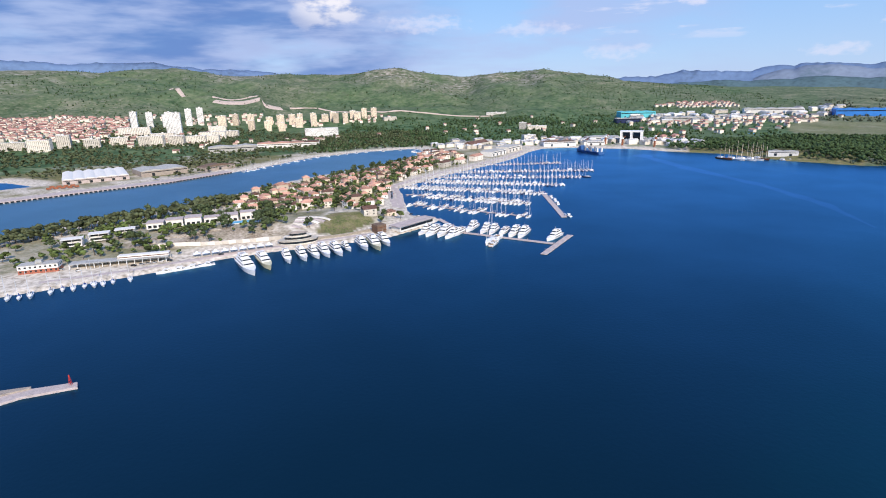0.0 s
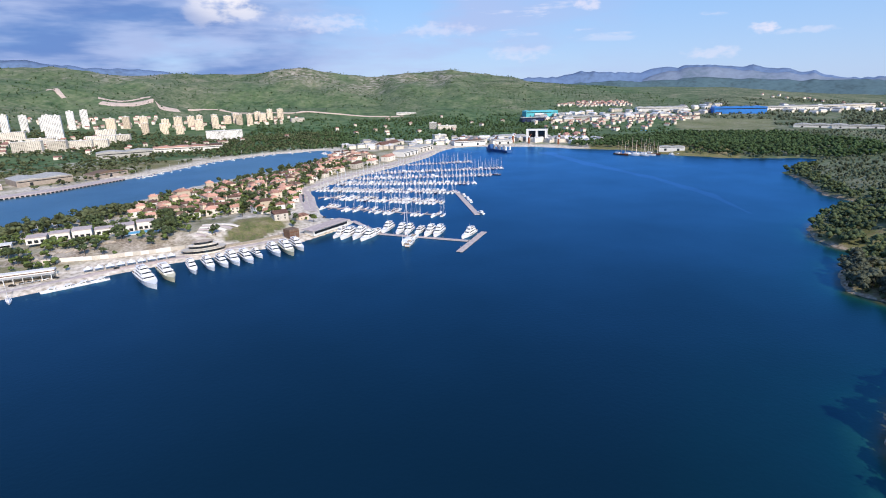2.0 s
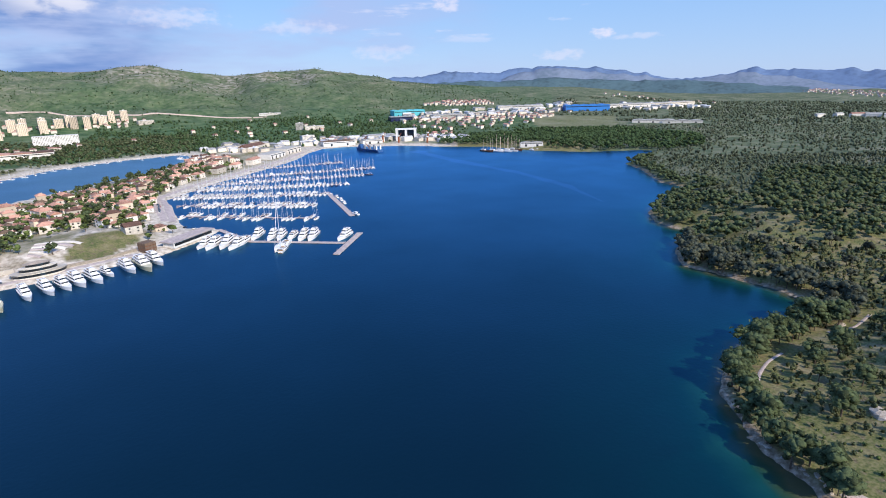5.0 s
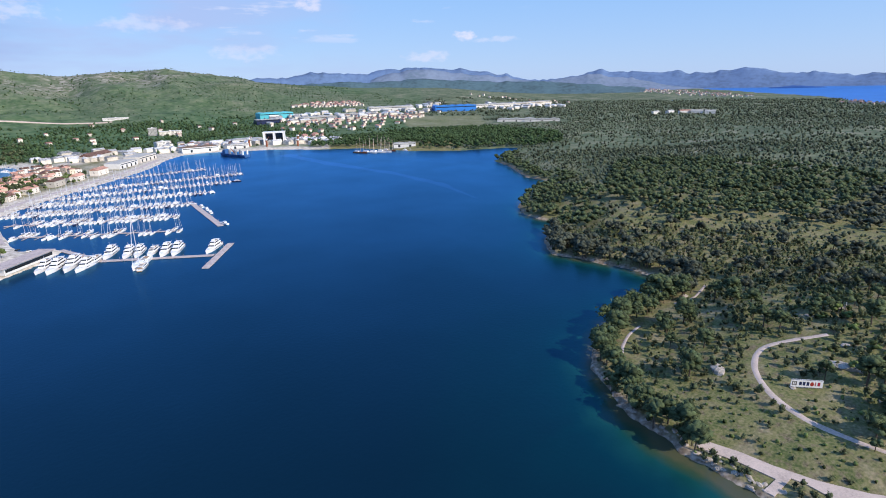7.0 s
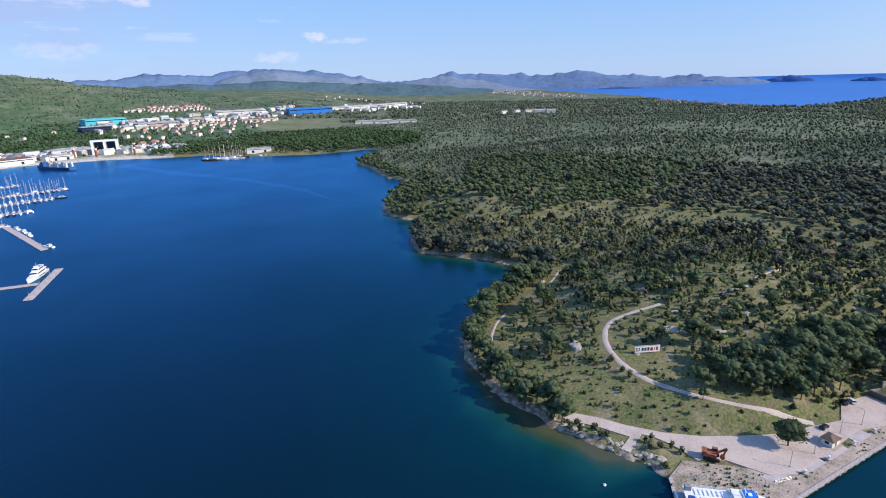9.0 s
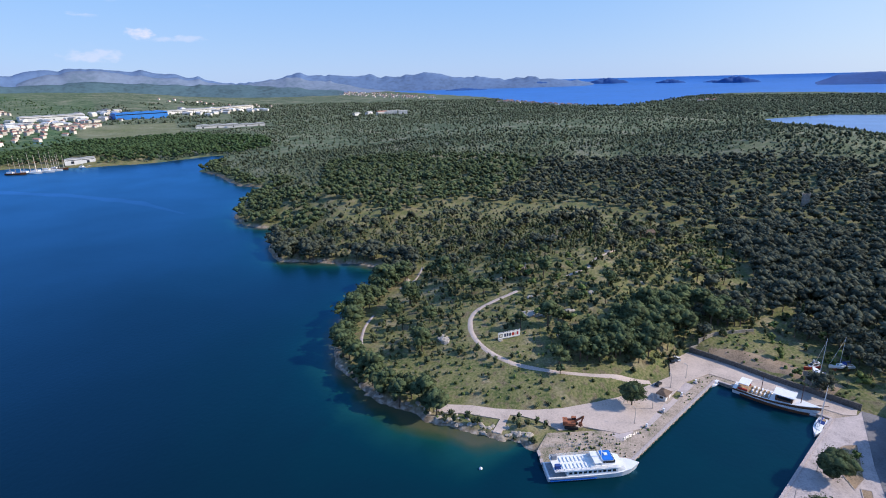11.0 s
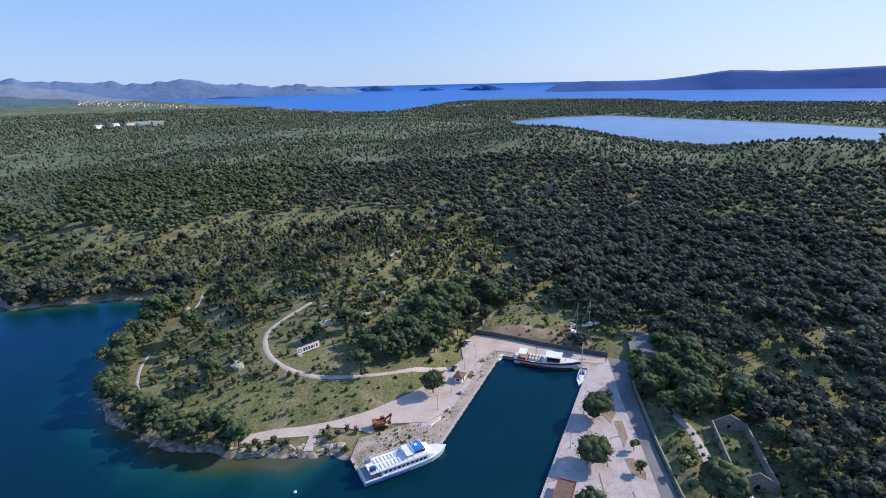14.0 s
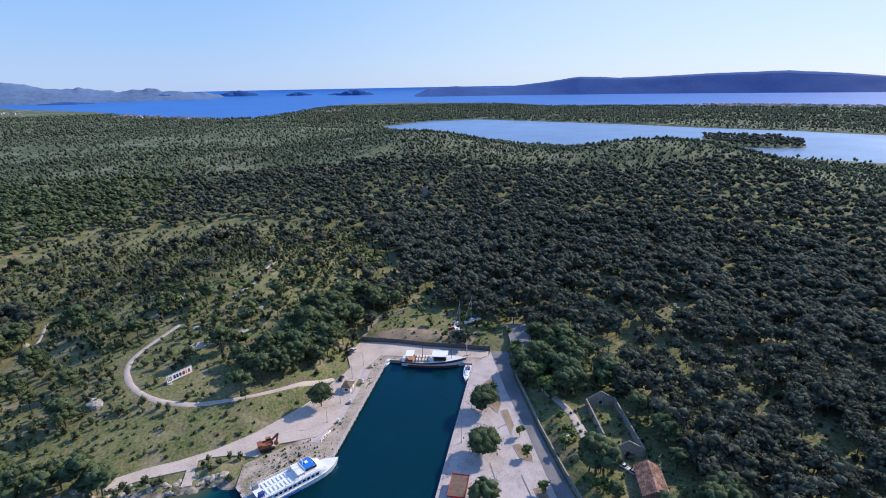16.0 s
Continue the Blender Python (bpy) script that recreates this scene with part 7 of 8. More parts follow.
# tower blocks on the northern slope
for x, y, fl in ((-974, 1737, 17), (-945, 1775, 16), (-814, 1640, 21), (-778, 1610, 22), (-862, 1870, 18), (-838, 1905, 18), (-905, 1800, 14)):
    make_block(on_ground(x, y, town.uniform(18, 32), 0.2), town.uniform(17, 24), 18, fl, M_TOWER_WHITE, "tall white apartment tower", group="white apartment towers")
for x, y in ((-746, 1860), (-716, 1901), (-667, 1910), (-642, 2035), (-590, 2000), (-560, 2040), (-518, 1973), (-485, 2054), (-452, 2102), (-404, 2073), (-368, 2072), (-352, 2147), (-307, 2143), (-272, 2163), (-624, 1790), (-606, 1897), (-557, 1894), (-530, 2040), (-425, 2110), (-330, 2120), (-470, 2000)):
    make_block(on_ground(x, y, town.uniform(5, 22), 0.2), town.uniform(19, 26), 18, town.choice((9, 11, 12, 13)), M_PLASTER_CREAM, "cream apartment tower on the slope", group="cream apartment towers", bay=4.0)
for x, y, w, fl in ((-1038, 1310, 60, 6), (-965, 1300, 50, 9), (-940, 1350, 30, 10), (-879, 1363, 36, 7), (-838, 1410, 40, 6), (-862, 1531, 80, 8), (-760, 1400, 40, 8), (-728, 1390, 30, 9), (-700, 1430, 40, 8), (-670, 1480, 50, 7), (-640, 1500, 46, 7), (-675, 1602, 70, 6), (-640, 1640, 50, 6), (-206, 2110, 50, 4), (-700, 1700, 50, 7), (-770, 1500, 60, 7)):
    make_block(on_ground(x, y, town.uniform(5, 30), 0.2), w, 16, fl, M_PLASTER, "pale apartment block in the town", group="pale apartment blocks", bay=4.0)


STRIP_TOWN = [(2546, -1806), (1869, -2286), (1750, -2150), (2350, -1700)]


def far_houses(name, poly, gap, label, rnd, turn=0.3, keep=1.0, tall=0.0, roof=None, wide=1.0):
    """A crowded quarter of small far houses, too many to tell apart."""
    w, r = Geo(), Geo()
    for x, y in spots_in(poly, gap, rnd, 0.3, turn):
        if rnd.random() > keep:
            continue
        z = float(ground_z(np.array([x]), np.array([y]))[0])
        a, b, h = wide * rnd.uniform(9, 16) / 2, rnd.uniform(8, 11) / 2 * math.sqrt(wide), rnd.uniform(5, 9) + tall
        t = turn + rnd.choice((0, 1.57)) + rnd.uniform(-0.2, 0.2)
        c, s = math.cos(t), math.sin(t)
        w.box(-a, a, -b, b, z - 3, z + h, turn=t, at=(x, y))
        g = Geo().gable(-a, a, -b, b, z + h, b * 0.55, 0.4, hip=rnd.choice((0, 2.5)))
        r.add([(x + c * px - s * py, y + s * px + c * py, pz) for px, py, pz in g.v], g.f)
    base = tagged(part(name, w, M_WALL_FAR), label, "houses", kind="stuff")
    tagged(part(name + "_roofs", r, roof or M_ROOF_FAR), "pale roofs of the crowded sheds" if roof else "terracotta roofs of the crowded quarter", "roofs", kind="stuff")
    return base


far_houses("hillside_town", [(-1500, 1830), (-1118, 1960), (-960, 1700), (-900, 1560), (-912, 1400), (-1130, 1376), (-1330, 1560)], 19, "crowded red roofed town on the slope", town, 0.4, 0.9)
far_houses("upper_town", [(-1094, 1966), (-858, 2075), (-192, 2212), (-183, 2096), (-700, 1900), (-760, 1800)], 30, "red roofed houses behind the tower blocks", town, 0.2, 0.7)
far_houses("lower_town", [(-912, 1384), (-1060, 1380), (-880, 1560), (-700, 1720), (-640, 1600), (-760, 1350)], 26, "red roofed houses between apartment blocks", town, 0.4, 0.55)
far_houses("plain_village", [(867, 2302), (1010, 2400), (1214, 2385), (1194, 2243), (904, 2262)], 21, "red roofed village in the plain", town, 0.2, 0.9)
far_houses("works_village", [(700, 1780), (1100, 1700), (1120, 1800), (760, 1870)], 30, "houses beside the works", town, 0.2, 0.7)
far_houses("shipyard_houses", [(500, 1330), (560, 1300), (640, 1420), (580, 1460)], 24, "houses above the shipyard", town, 0.2, 0.8)
far_houses("coast_town", [(3801, 2583), (3584, 1994), (3250, 1480), (3120, 1560), (3162, 1758), (3500, 2450)], 42, "pale coastal town across the plain", town, 0.2, 0.8)
far_houses("coast_village", [(2950, 900), (2824, 960), (2400, 480), (2480, 420)], 30, "pale coastal village by the sea", town, 0.2, 0.75)
far_houses("strip_town", STRIP_TOWN, 26, "red roofed village beyond the lagoon", town, 0.2, 0.8, 3.0)
far_houses("cape_hamlet", [(2700, 60), (2850, -60), (2800, -200), (2640, -40)], 40, "pale hamlet on the wooded cape", town, 0.2, 0.6)
far_houses("plain_ribbon", [(1900, 2300), (2400, 2000), (2500, 2100), (1950, 2450)], 48, "scattered houses at the foot of the hills", town, 0.2, 0.55)
far_houses("works_clutter", [(560, 1500), (820, 1480), (1300, 1780), (1500, 1950), (900, 2020), (620, 1980)], 46, "depots and houses of the works plain", town, 0.3, 0.75)
far_houses("yard_clutter", [(215, 1255), (330, 1275), (470, 1290), (560, 1200), (600, 1280), (420, 1420), (240, 1400)], 30, "small sheds and stores behind the shipyard", town, 0.1, 0.6)
far_houses("valley_farms", [(0, 1500), (330, 1500), (620, 1960), (560, 2300), (100, 2250), (-100, 1900)], 95, "farms scattered over the green valley", town, 0.3, 0.45)
M_ROOF_PALE = mat("pale_sheet_roofs", (0.50, 0.51, 0.53), 0.7, spread=0.3, scale=0.05, per="island")
far_houses("shipyard_sheds", [(200, 1262), (300, 1268), (430, 1235), (520, 1150), (570, 1190), (560, 1260), (420, 1420), (260, 1440), (180, 1330)], 21, "white and grey sheds crowding the shipyard", town, 0.15, 0.7, 1.0, M_ROOF_PALE, 1.4)
far_houses("plain_depots", [(620, 1830), (900, 1800), (1250, 1850), (1500, 1960), (1500, 2120), (900, 2100), (620, 2030)], 34, "pale depots and stores of the works plain", town, 0.1, 0.55, 1.5, M_ROOF_PALE, 2.3)
far_houses("plain_stores", [(1500, 1700), (2050, 1800), (2200, 2000), (1700, 2050)], 42, "pale stores beside the blue works hall", town, 0.1, 0.5, 1.0, M_ROOF_PALE, 2.3)
far_houses("channel_sheds", [(-40, 1270), (60, 1230), (130, 1200), (190, 1330), (60, 1400), (-30, 1360)], 24, "pale sheds between the channel and the bay", town, 0.4, 0.5, 0.0, M_ROOF_PALE, 1.6)
far_houses("slope_villas", [(-640, 1250), (-420, 1420), (-160, 1650), (-120, 1800), (-420, 1640), (-720, 1400)], 44, "houses among trees below the towers", town, 0.3, 0.4)
strip("road_quarry_scar", [(-960, 2345), (-909, 2333), (-830, 2318), (-745, 2330), (-690, 2370)], 44, M_GRAVEL, "bare pale quarry terrace on the hillside", 3, 20)
strip("road_quarry_bench", [(-990, 2400), (-900, 2420), (-800, 2415)], 18, M_GRAVEL, "narrow pale quarry bench above the terrace", 3, 20)
strip("road_motorway", [(-664, 2400), (-560, 2440), (-461, 2400), (-239, 2242), (-58, 2270), (200, 2230)], 9, M_GRAVEL, "pale road cutting along the hillside", 3, 20)
strip("road_hill_scar", [(-1090, 2352), (-1114, 2370), (-1150, 2420), (-1230, 2540)], 22, M_GRAVEL, "pale track cut up the hillside", 3, 20)
strip("road_marina", [(-300, 372), (-240, 400), (-180, 440), (-110, 472), (-70, 492)], 7, M_CONCRETE_LIGHT, "pale promenade along the yachts", 0.15, 4)
strip("road_waterfront", [(-58, 610), (-72, 700), (-78, 750), (-38, 835), (0, 890), (60, 975), (122, 1070), (168, 1170)], 11, M_CONCRETE_LIGHT, "pale waterfront road behind the marina", 0.2, 4)
strip("road_jetty", [(-50, 606), (-62, 703), (-70, 747)], 10, M_CONCRETE_LIGHT, "pale jetty road beside the boats", 0.3, 4)

# ---- trees and scrub ----
def ico():
    p = (1 + 5 ** 0.5) / 2
    v = np.array([(-1, p, 0), (1, p, 0), (-1, -p, 0), (1, -p, 0), (0, -1, p), (0, 1, p), (0, -1, -p), (0, 1, -p), (p, 0, -1), (p, 0, 1), (-p, 0, -1), (-p, 0, 1)]) / math.hypot(1, p)
    f = np.array([(0, 11, 5), (0, 5, 1), (0, 1, 7), (0, 7, 10), (0, 10, 11), (1, 5, 9), (5, 11, 4), (11, 10, 2), (10, 7, 6), (7, 1, 8), (3, 9, 4), (3, 4, 2), (3, 2, 6), (3, 6, 8), (3, 8, 9), (4, 9, 5), (2, 4, 11), (6, 2, 10), (8, 6, 7), (9, 8, 1)])
    return v, f


ICO_V, ICO_F = ico()


OCT_V = np.array([(1, 0, 0), (0, 1, 0), (-1, 0, 0), (0, -1, 0), (0, 0, 1), (0, 0, -1)], float)
OCT_F = np.array([(0, 1, 4), (1, 2, 4), (2, 3, 4), (3, 0, 4), (1, 0, 5), (2, 1, 5), (3, 2, 5), (0, 3, 5)])


def clumps(rnd, centre, size, rough=0.3, coarse=False):
    """Ragged lumps of foliage: N centres and N sizes (x, y, z) to points and triangles. coarse: eight faces each, for far stands."""
    n = len(centre)
    a = rnd.uniform(0, 2 * np.pi, n)
    base, tri = (OCT_V * 1.15, OCT_F) if coarse else (ICO_V, ICO_F)
    v = base[None] * (1 + rnd.uniform(-rough, rough, (n, len(base), 1)))
    c, s = np.cos(a)[:, None], np.sin(a)[:, None]
    v = np.stack([c * v[..., 0] - s * v[..., 1], s * v[..., 0] + c * v[..., 1], v[..., 2]], -1) * size[:, None]
    v = v + centre[:, None]
    f = tri[None] + len(base) * np.arange(n)[:, None, None]
    return v.reshape(-1, 3), f.reshape(-1, 3)


def sprays(rnd, centre, size):
    """Loose sprays of leaves: crossed triangles round the given places."""
    n = len(centre)
    d = rnd.normal(size=(n, 3, 3))
    d /= np.linalg.norm(d, axis=2)[..., None]
    v = centre[:, None] + d * size[:, None, None]
    return v.reshape(-1, 3), np.arange(3 * n).reshape(n, 3)


def crown_points(rnd, x, y, z, h, w, lumps, kind):
    """Where the lumps of each crown sit. kind: pine (broad, lifted), bush (to the ground), spire."""
    n = len(x)
    u = rnd.uniform(0, 1, (n, lumps))
    a = rnd.uniform(0, 2 * np.pi, (n, lumps)) + np.arange(lumps) * 2.4
    if kind == "pine":
        zz = 0.52 + 0.40 * rnd.uniform(0, 1, (n, lumps))
        r = w[:, None] * 0.36 * np.sqrt(u) * np.sqrt(np.clip(1.15 - (zz - 0.5) * 1.5, 0.1, 1))
        size = np.stack([w[:, None] * rnd.uniform(0.19, 0.33, (n, lumps))] * 3, -1) * (1, 1, 0.72)
    elif kind == "bush":
        zz = 0.25 + 0.5 * rnd.uniform(0, 1, (n, lumps))
        r = w[:, None] * 0.30 * u * (1.2 - zz)
        size = np.stack([w[:, None] * rnd.uniform(0.22, 0.36, (n, lumps))] * 3, -1) * (1, 1, 1.15)
    else:
        zz = np.linspace(0.15, 0.9, lumps)[None] + 0 * u
        r = 0.05 * w[:, None] * u
        size = np.stack([w[:, None] * (0.5 - 0.3 * zz)] * 3, -1) * (1, 1, 2.0)
    c = np.stack([x[:, None] + r * np.cos(a), y[:, None] + r * np.sin(a), z[:, None] + h[:, None] * zz], -1)
    return c.reshape(-1, 3), size.reshape(-1, 3)


def wood(name, x, y, h, w, lumps, leaves, kind, material, label, seed, trunks=False, coarse=False, tuft=0.5, lump=1.0, rough=0.36):
    """A whole stand of trees or scrub in one mesh."""
    if len(x) == 0:
        return None
    rnd = np.random.default_rng(seed)
    z = ground_z(x, y) - 0.15
    c, s = crown_points(rnd, x, y, z, h, w, lumps, kind)
    v, f = clumps(rnd, c, s * (0.85 if leaves > 20 else 1) * lump, rough, coarse)
    if leaves:
        k = rnd.integers(0, len(c), len(x) * leaves)
        d = rnd.normal(size=(len(k), 3))
        d /= np.linalg.norm(d, axis=1)[:, None]
        d[:, 2] = np.abs(d[:, 2]) * 0.9 - 0.1
        v2, f2 = sprays(rnd, c[k] + d * s[k] * 0.95, s[k, 0] * rnd.uniform(0.7, 1.3, len(k)) * tuft)
        v, f = np.concatenate([v, v2]), np.concatenate([f, f2 + len(v)])
    ob = sheet(name, v[:, 0], v[:, 1], v[:, 2], f, material)
    tagged(ob, label, "trees", kind="stuff")
    if trunks:
        n = len(x)
        q = np.array([(1, 0), (-0.5, 0.87), (-0.5, -0.87)])
        r = 0.035 * w
        low = np.stack([x[:, None] + q[:, 0] * r[:, None], y[:, None] + q[:, 1] * r[:, None], np.repeat(z[:, None], 3, 1)], -1)
        top = np.stack([x[:, None] + q[:, 0] * r[:, None] * 0.5, y[:, None] + q[:, 1] * r[:, None] * 0.5, np.repeat((z + 0.75 * h)[:, None], 3, 1)], -1)
        v = np.concatenate([low, top], 1).reshape(-1, 3)
        f = (np.array([(0, 1, 4, 3), (1, 2, 5, 4), (2, 0, 3, 5)])[None] + 6 * np.arange(n)[:, None, None]).reshape(-1, 4)
        tagged(sheet(name + "_trunks", v[:, 0], v[:, 1], v[:, 2], f, M_BARK), "bare trunks of the stand of trees", "trunks", kind="stuff")
    return ob


def jittered(x0, x1, y0, y1, gap, rnd):
    gx, gy = np.meshgrid(np.arange(x0, x1, gap), np.arange(y0, y1, gap))
    return gx.ravel() + rnd.uniform(-0.5, 0.5, gx.size) * gap, gy.ravel() + rnd.uniform(-0.5, 0.5, gx.size) * gap


def near_line(x, y, line):
    best = np.full(x.shape, 1e9)
    for (ax, ay), (bx, by) in zip(line, line[1:]):
        u = np.clip(((x - ax) * (bx - ax) + (y - ay) * (by - ay)) / ((bx - ax) ** 2 + (by - ay) ** 2), 0, 1)
        best = np.minimum(best, np.hypot(x - ax - u * (bx - ax), y - ay - u * (by - ay)))
    return best


DARK_WOOD = [(640, 470), (699, 351), (721, 134), (721, -123), (624, -275), (520, -330), (540, -470), (400, -520), (250, -440), (70, -250), (70, -90), (140, -78), (194, -84), (240, -96), (286, -55), (300, -38), (374, -44), (453, -28), (510, 55), (521, 101), (468, 219), (410, 237), (440, 340)]
NEAR_WOOD = [(242, 30), (274, 18), (298, -15), (319, -45), (286, -37), (272, -16), (252, -2), (232, 7), (219, 32), (234, 51)]
CLEARINGS = [[(192, 108), (207, 85), (204, 65), (213, 13), (204, 15), (184, 48), (177, 82)], [(231, 76), (236, 64), (222, 48), (218, 40), (213, 50), (214, 68), (222, 80)], [(258, -14), (276, -28), (286, -48), (252, -78), (234, -74), (252, -30)],
             [(194, -76), (146, -74), (142, -84), (172, -90), (194, -88)], [(180, -87), (180, -108), (136, -111), (136, -86)], [(150, -82), (112, -82), (108, -101), (122, -108), (150, -106)],
             [(252, -174), (252, -200), (230, -190), (226, -166)], [(199, -181), (200, -203), (189, -197), (185, -176)], [(211, -215), (212, -232), (202, -225), (201, -210)], [(138, -164), (144, -191), (119, -166), (120, -150)], [(221, -124), (226, -146), (206, -138), (198, -116)]]


def closed(x, y):
    """Where nothing grows: quays, tracks, buildings, water."""
    out = (shore(x, y) < 1.2) | (np.hypot(x - 234, y + 88) < 9)
    for poly, _ in FLATS:
        out |= within(x, y, poly, -1.2)
    out |= near_line(x, y, TRACK[2:]) < 3.4
    out |= near_line(x, y, SHORE_PATH) < 4.2
    out |= (np.hypot(x - 234, y + 88) < 17) & (np.abs((x - 234) * 0.15 + (y + 88)) < 7)
    out |= np.hypot(x - 228, y - 69) < 6
    return out


grow_rnd = np.random.default_rng(5)
# close by
x, y = jittered(90, 520, -400, 480, 3.3, grow_rnd)
d = np.hypot(x, y)
az = np.degrees(np.arctan2(-x, y))
keep = (d < 470) & (az < -40) & (az > -150) & ~closed(x, y)
x, y, d = x[keep], y[keep], d[keep]
sd = shore(x, y)
pine_zone = within(x, y, DARK_WOOD) | within(x, y, NEAR_WOOD) | ((sd < 19) & (y > 80) & (wobble(x, y, 17, 41) > -0.75))
open_zone = np.zeros(len(x), bool)
for poly in CLEARINGS:
    open_zone |= within(x, y, poly)
lot = grow_rnd.uniform(0, 1, len(x))
cover = 0.5 + 0.5 * wobble(x, y, 26, 42) + 0.35 * wobble(x, y, 9, 43)
pick_pine = pine_zone & ~open_zone & (lot < 0.25 + 0.05 * (d > 280) + 0.14 * wobble(x, y, 34, 44) + 0.12 * (sd < 19) + 0.28 * within(x, y, NEAR_WOOD))
pick_bush = ~pine_zone & ~open_zone & (lot < 0.68 * np.clip(cover + 0.26 + 0.3 * smooth(d, 340, 400), 0.08, 1))
pick_under = pine_zone & ~open_zone & (lot > 0.80 - 0.12 * (d < 260)) & (wobble(x, y, 45, 76) > -0.1 - 0.5 * (d < 260))
pick_meadow = open_zone & (lot > 0.74) & (wobble(x, y, 14, 77) > 0.0)
pick_low = (open_zone & (lot < 0.46)) | (~pine_zone & ~open_zone & (lot > 0.86))
single = ~pine_zone & ~open_zone & (lot > 0.74) & (lot < 0.768) & (sd > 12)
pine_x, pine_y = np.concatenate([x[pick_pine], x[single]]), np.concatenate([y[pick_pine], y[single]])
ph = grow_rnd.uniform(7.0, 12.0, len(pine_x))
pw = ph * grow_rnd.uniform(0.8, 1.15, len(pine_x))
pd = np.hypot(pine_x, pine_y)

# the trees nearest to the water and the basin stand as trees of their own
own = ((pine_x < 300) & (pine_y > -40) & (pine_y < 190) & (np.arange(len(pine_x)) % 2 == 0)) | ((pine_x < 232) & (pine_y < -70) & (pine_y > -112))
own &= np.cumsum(own) <= 168
for name, pick, leaf, text, seed in (("pine_wood", ~own & (pd < 300) & (pine_y < -10), M_PINE, "dense dark green Aleppo pine wood", 51), ("headland_pines", ~own & (pd < 330) & (pine_y >= -10), M_PINE_TREE, "green pines scattered over the headland", 79)):
    wood(name, pine_x[pick], pine_y[pick], ph[pick], pw[pick], 19, 130, "pine", leaf, text, seed, True, tuft=0.30, lump=0.62, rough=0.36)
rest = ~own & (pd >= np.where(pine_y < -10, 300, 330))
wood("upper_pine_wood", pine_x[rest], pine_y[rest], ph[rest], pw[rest], 12, 52, "pine", M_PINE, "dense dark pine wood on the slope", 80, True, coarse=True, tuft=0.32, lump=0.84, rough=0.32)
bx, by = x[pick_bush], y[pick_bush]
bh = grow_rnd.uniform(1.4, 4.5, len(bx)) ** 1.05
wood("hill_scrub", bx, by, bh, bh * grow_rnd.uniform(0.75, 1.2, len(bx)), 8, 34, "bush", M_SHRUB, "green juniper and pine scrub on the knoll", 52, coarse=True, tuft=0.34, lump=0.74)
ux, uy = x[pick_under], y[pick_under]
uh = grow_rnd.uniform(1.2, 3.4, len(ux))
wood("wood_undergrowth", ux, uy, uh, uh * 1.4, 4, 12, "bush", M_SHRUB, "green undergrowth in the gaps of the wood", 69, coarse=True, lump=0.8)
mx, my = x[pick_meadow], y[pick_meadow]
mh = grow_rnd.uniform(0.7, 2.5, len(mx))
wood("meadow_bushes", mx, my, mh, mh * 1.3, 5, 24, "bush", M_SHRUB, "dark green bushes scattered over the meadow", 70, coarse=True, lump=0.8)
lx, ly = x[pick_low], y[pick_low]
lh = grow_rnd.uniform(0.3, 1.15, len(lx)) ** 1.6 + 0.15
wood("low_bushes", lx, ly, lh, lh * 1.8, 2, 8, "bush", M_LEAF_LIGHT, "low light green bushes in the grass", 53)
# weeds on the old quay
x, y = jittered(154, 244, -66, 44, 1.5, grow_rnd)
keep = within(x, y, WEST_QUAY, 1.3) & ~within(x, y, APRON, -0.5) & (grow_rnd.uniform(0, 1, len(x)) < 0.8 * np.clip(0.5 + wobble(x, y, 9, 73), 0, 1))
x, y = x[keep], y[keep]
h = grow_rnd.uniform(0.25, 0.8, len(x))
weeds = wood("quay_weeds", x, y, h, h * 1.8, 1, 8, "bush", M_LEAF_LIGHT, "tufts of weeds on the old quay", 66)
weeds.location.z = 0.4
# between the houses of the wood: brighter broadleaved crowns
x, y = jittered(190, 470, -120, 250, 14, grow_rnd)
keep = ~closed(x, y) & (shore(x, y) > 20) & (wobble(x, y, 40, 45) > 0.15) & within(x, y, [(230, 60), (330, 120), (470, 60), (400, -60), (300, -60), (240, -110), (200, -120), (260, 10)])
x, y = x[keep], y[keep]
h = grow_rnd.uniform(3, 6, len(x))
wood("broadleaf_thicket", x, y, h, h * 1.1, 6, 26, "pine", M_LEAF_LIGHT, "light green broadleaved thicket", 54)
# further out
x, y = jittered(200, 1000, -800, 900, 5.2, grow_rnd)
d = np.hypot(x, y)
az = np.degrees(np.arctan2(-x, y))
keep = (d >= 470) & (d < 1000) & (az < -36) & (az > -150) & (shore(x, y) > 2)
x, y = x[keep], y[keep]
pine_zone = within(x, y, DARK_WOOD) | (shore(x, y) < 22)
pine_zone |= (np.hypot(x, y) < 640) & (np.degrees(np.arctan2(-x, y)) > -66) & (wobble(x, y, 70, 46) > 0.15)
lot = grow_rnd.uniform(0, 1, len(x))
cover = 0.48 + 0.5 * wobble(x, y, 60, 47) + 0.3 * wobble(x, y, 18, 48)
pick = pine_zone & (lot < 0.44 - 0.12 * (wobble(x, y, 80, 29) > 0.1) * (shore(x, y) > 22))
h = grow_rnd.uniform(6, 10, len(x))
south = pick & (y < 170)
wood("far_pine_wood", x[south], y[south], h[south], h[south] * 1.1, 6, 10, "pine", M_PINE, "dark green pine wood on the plateau", 55, coarse=True, tuft=0.42, lump=0.85, rough=0.26)
# greener needle colour here stands for side light on the northern pines
north = pick & (y >= 170)
wood("shore_pine_wood", x[north], y[north], h[north], h[north] * 1.1, 6, 10, "pine", M_PINE_TREE, "green pine wood along the bay", 78, coarse=True, tuft=0.42, lump=0.85, rough=0.26)
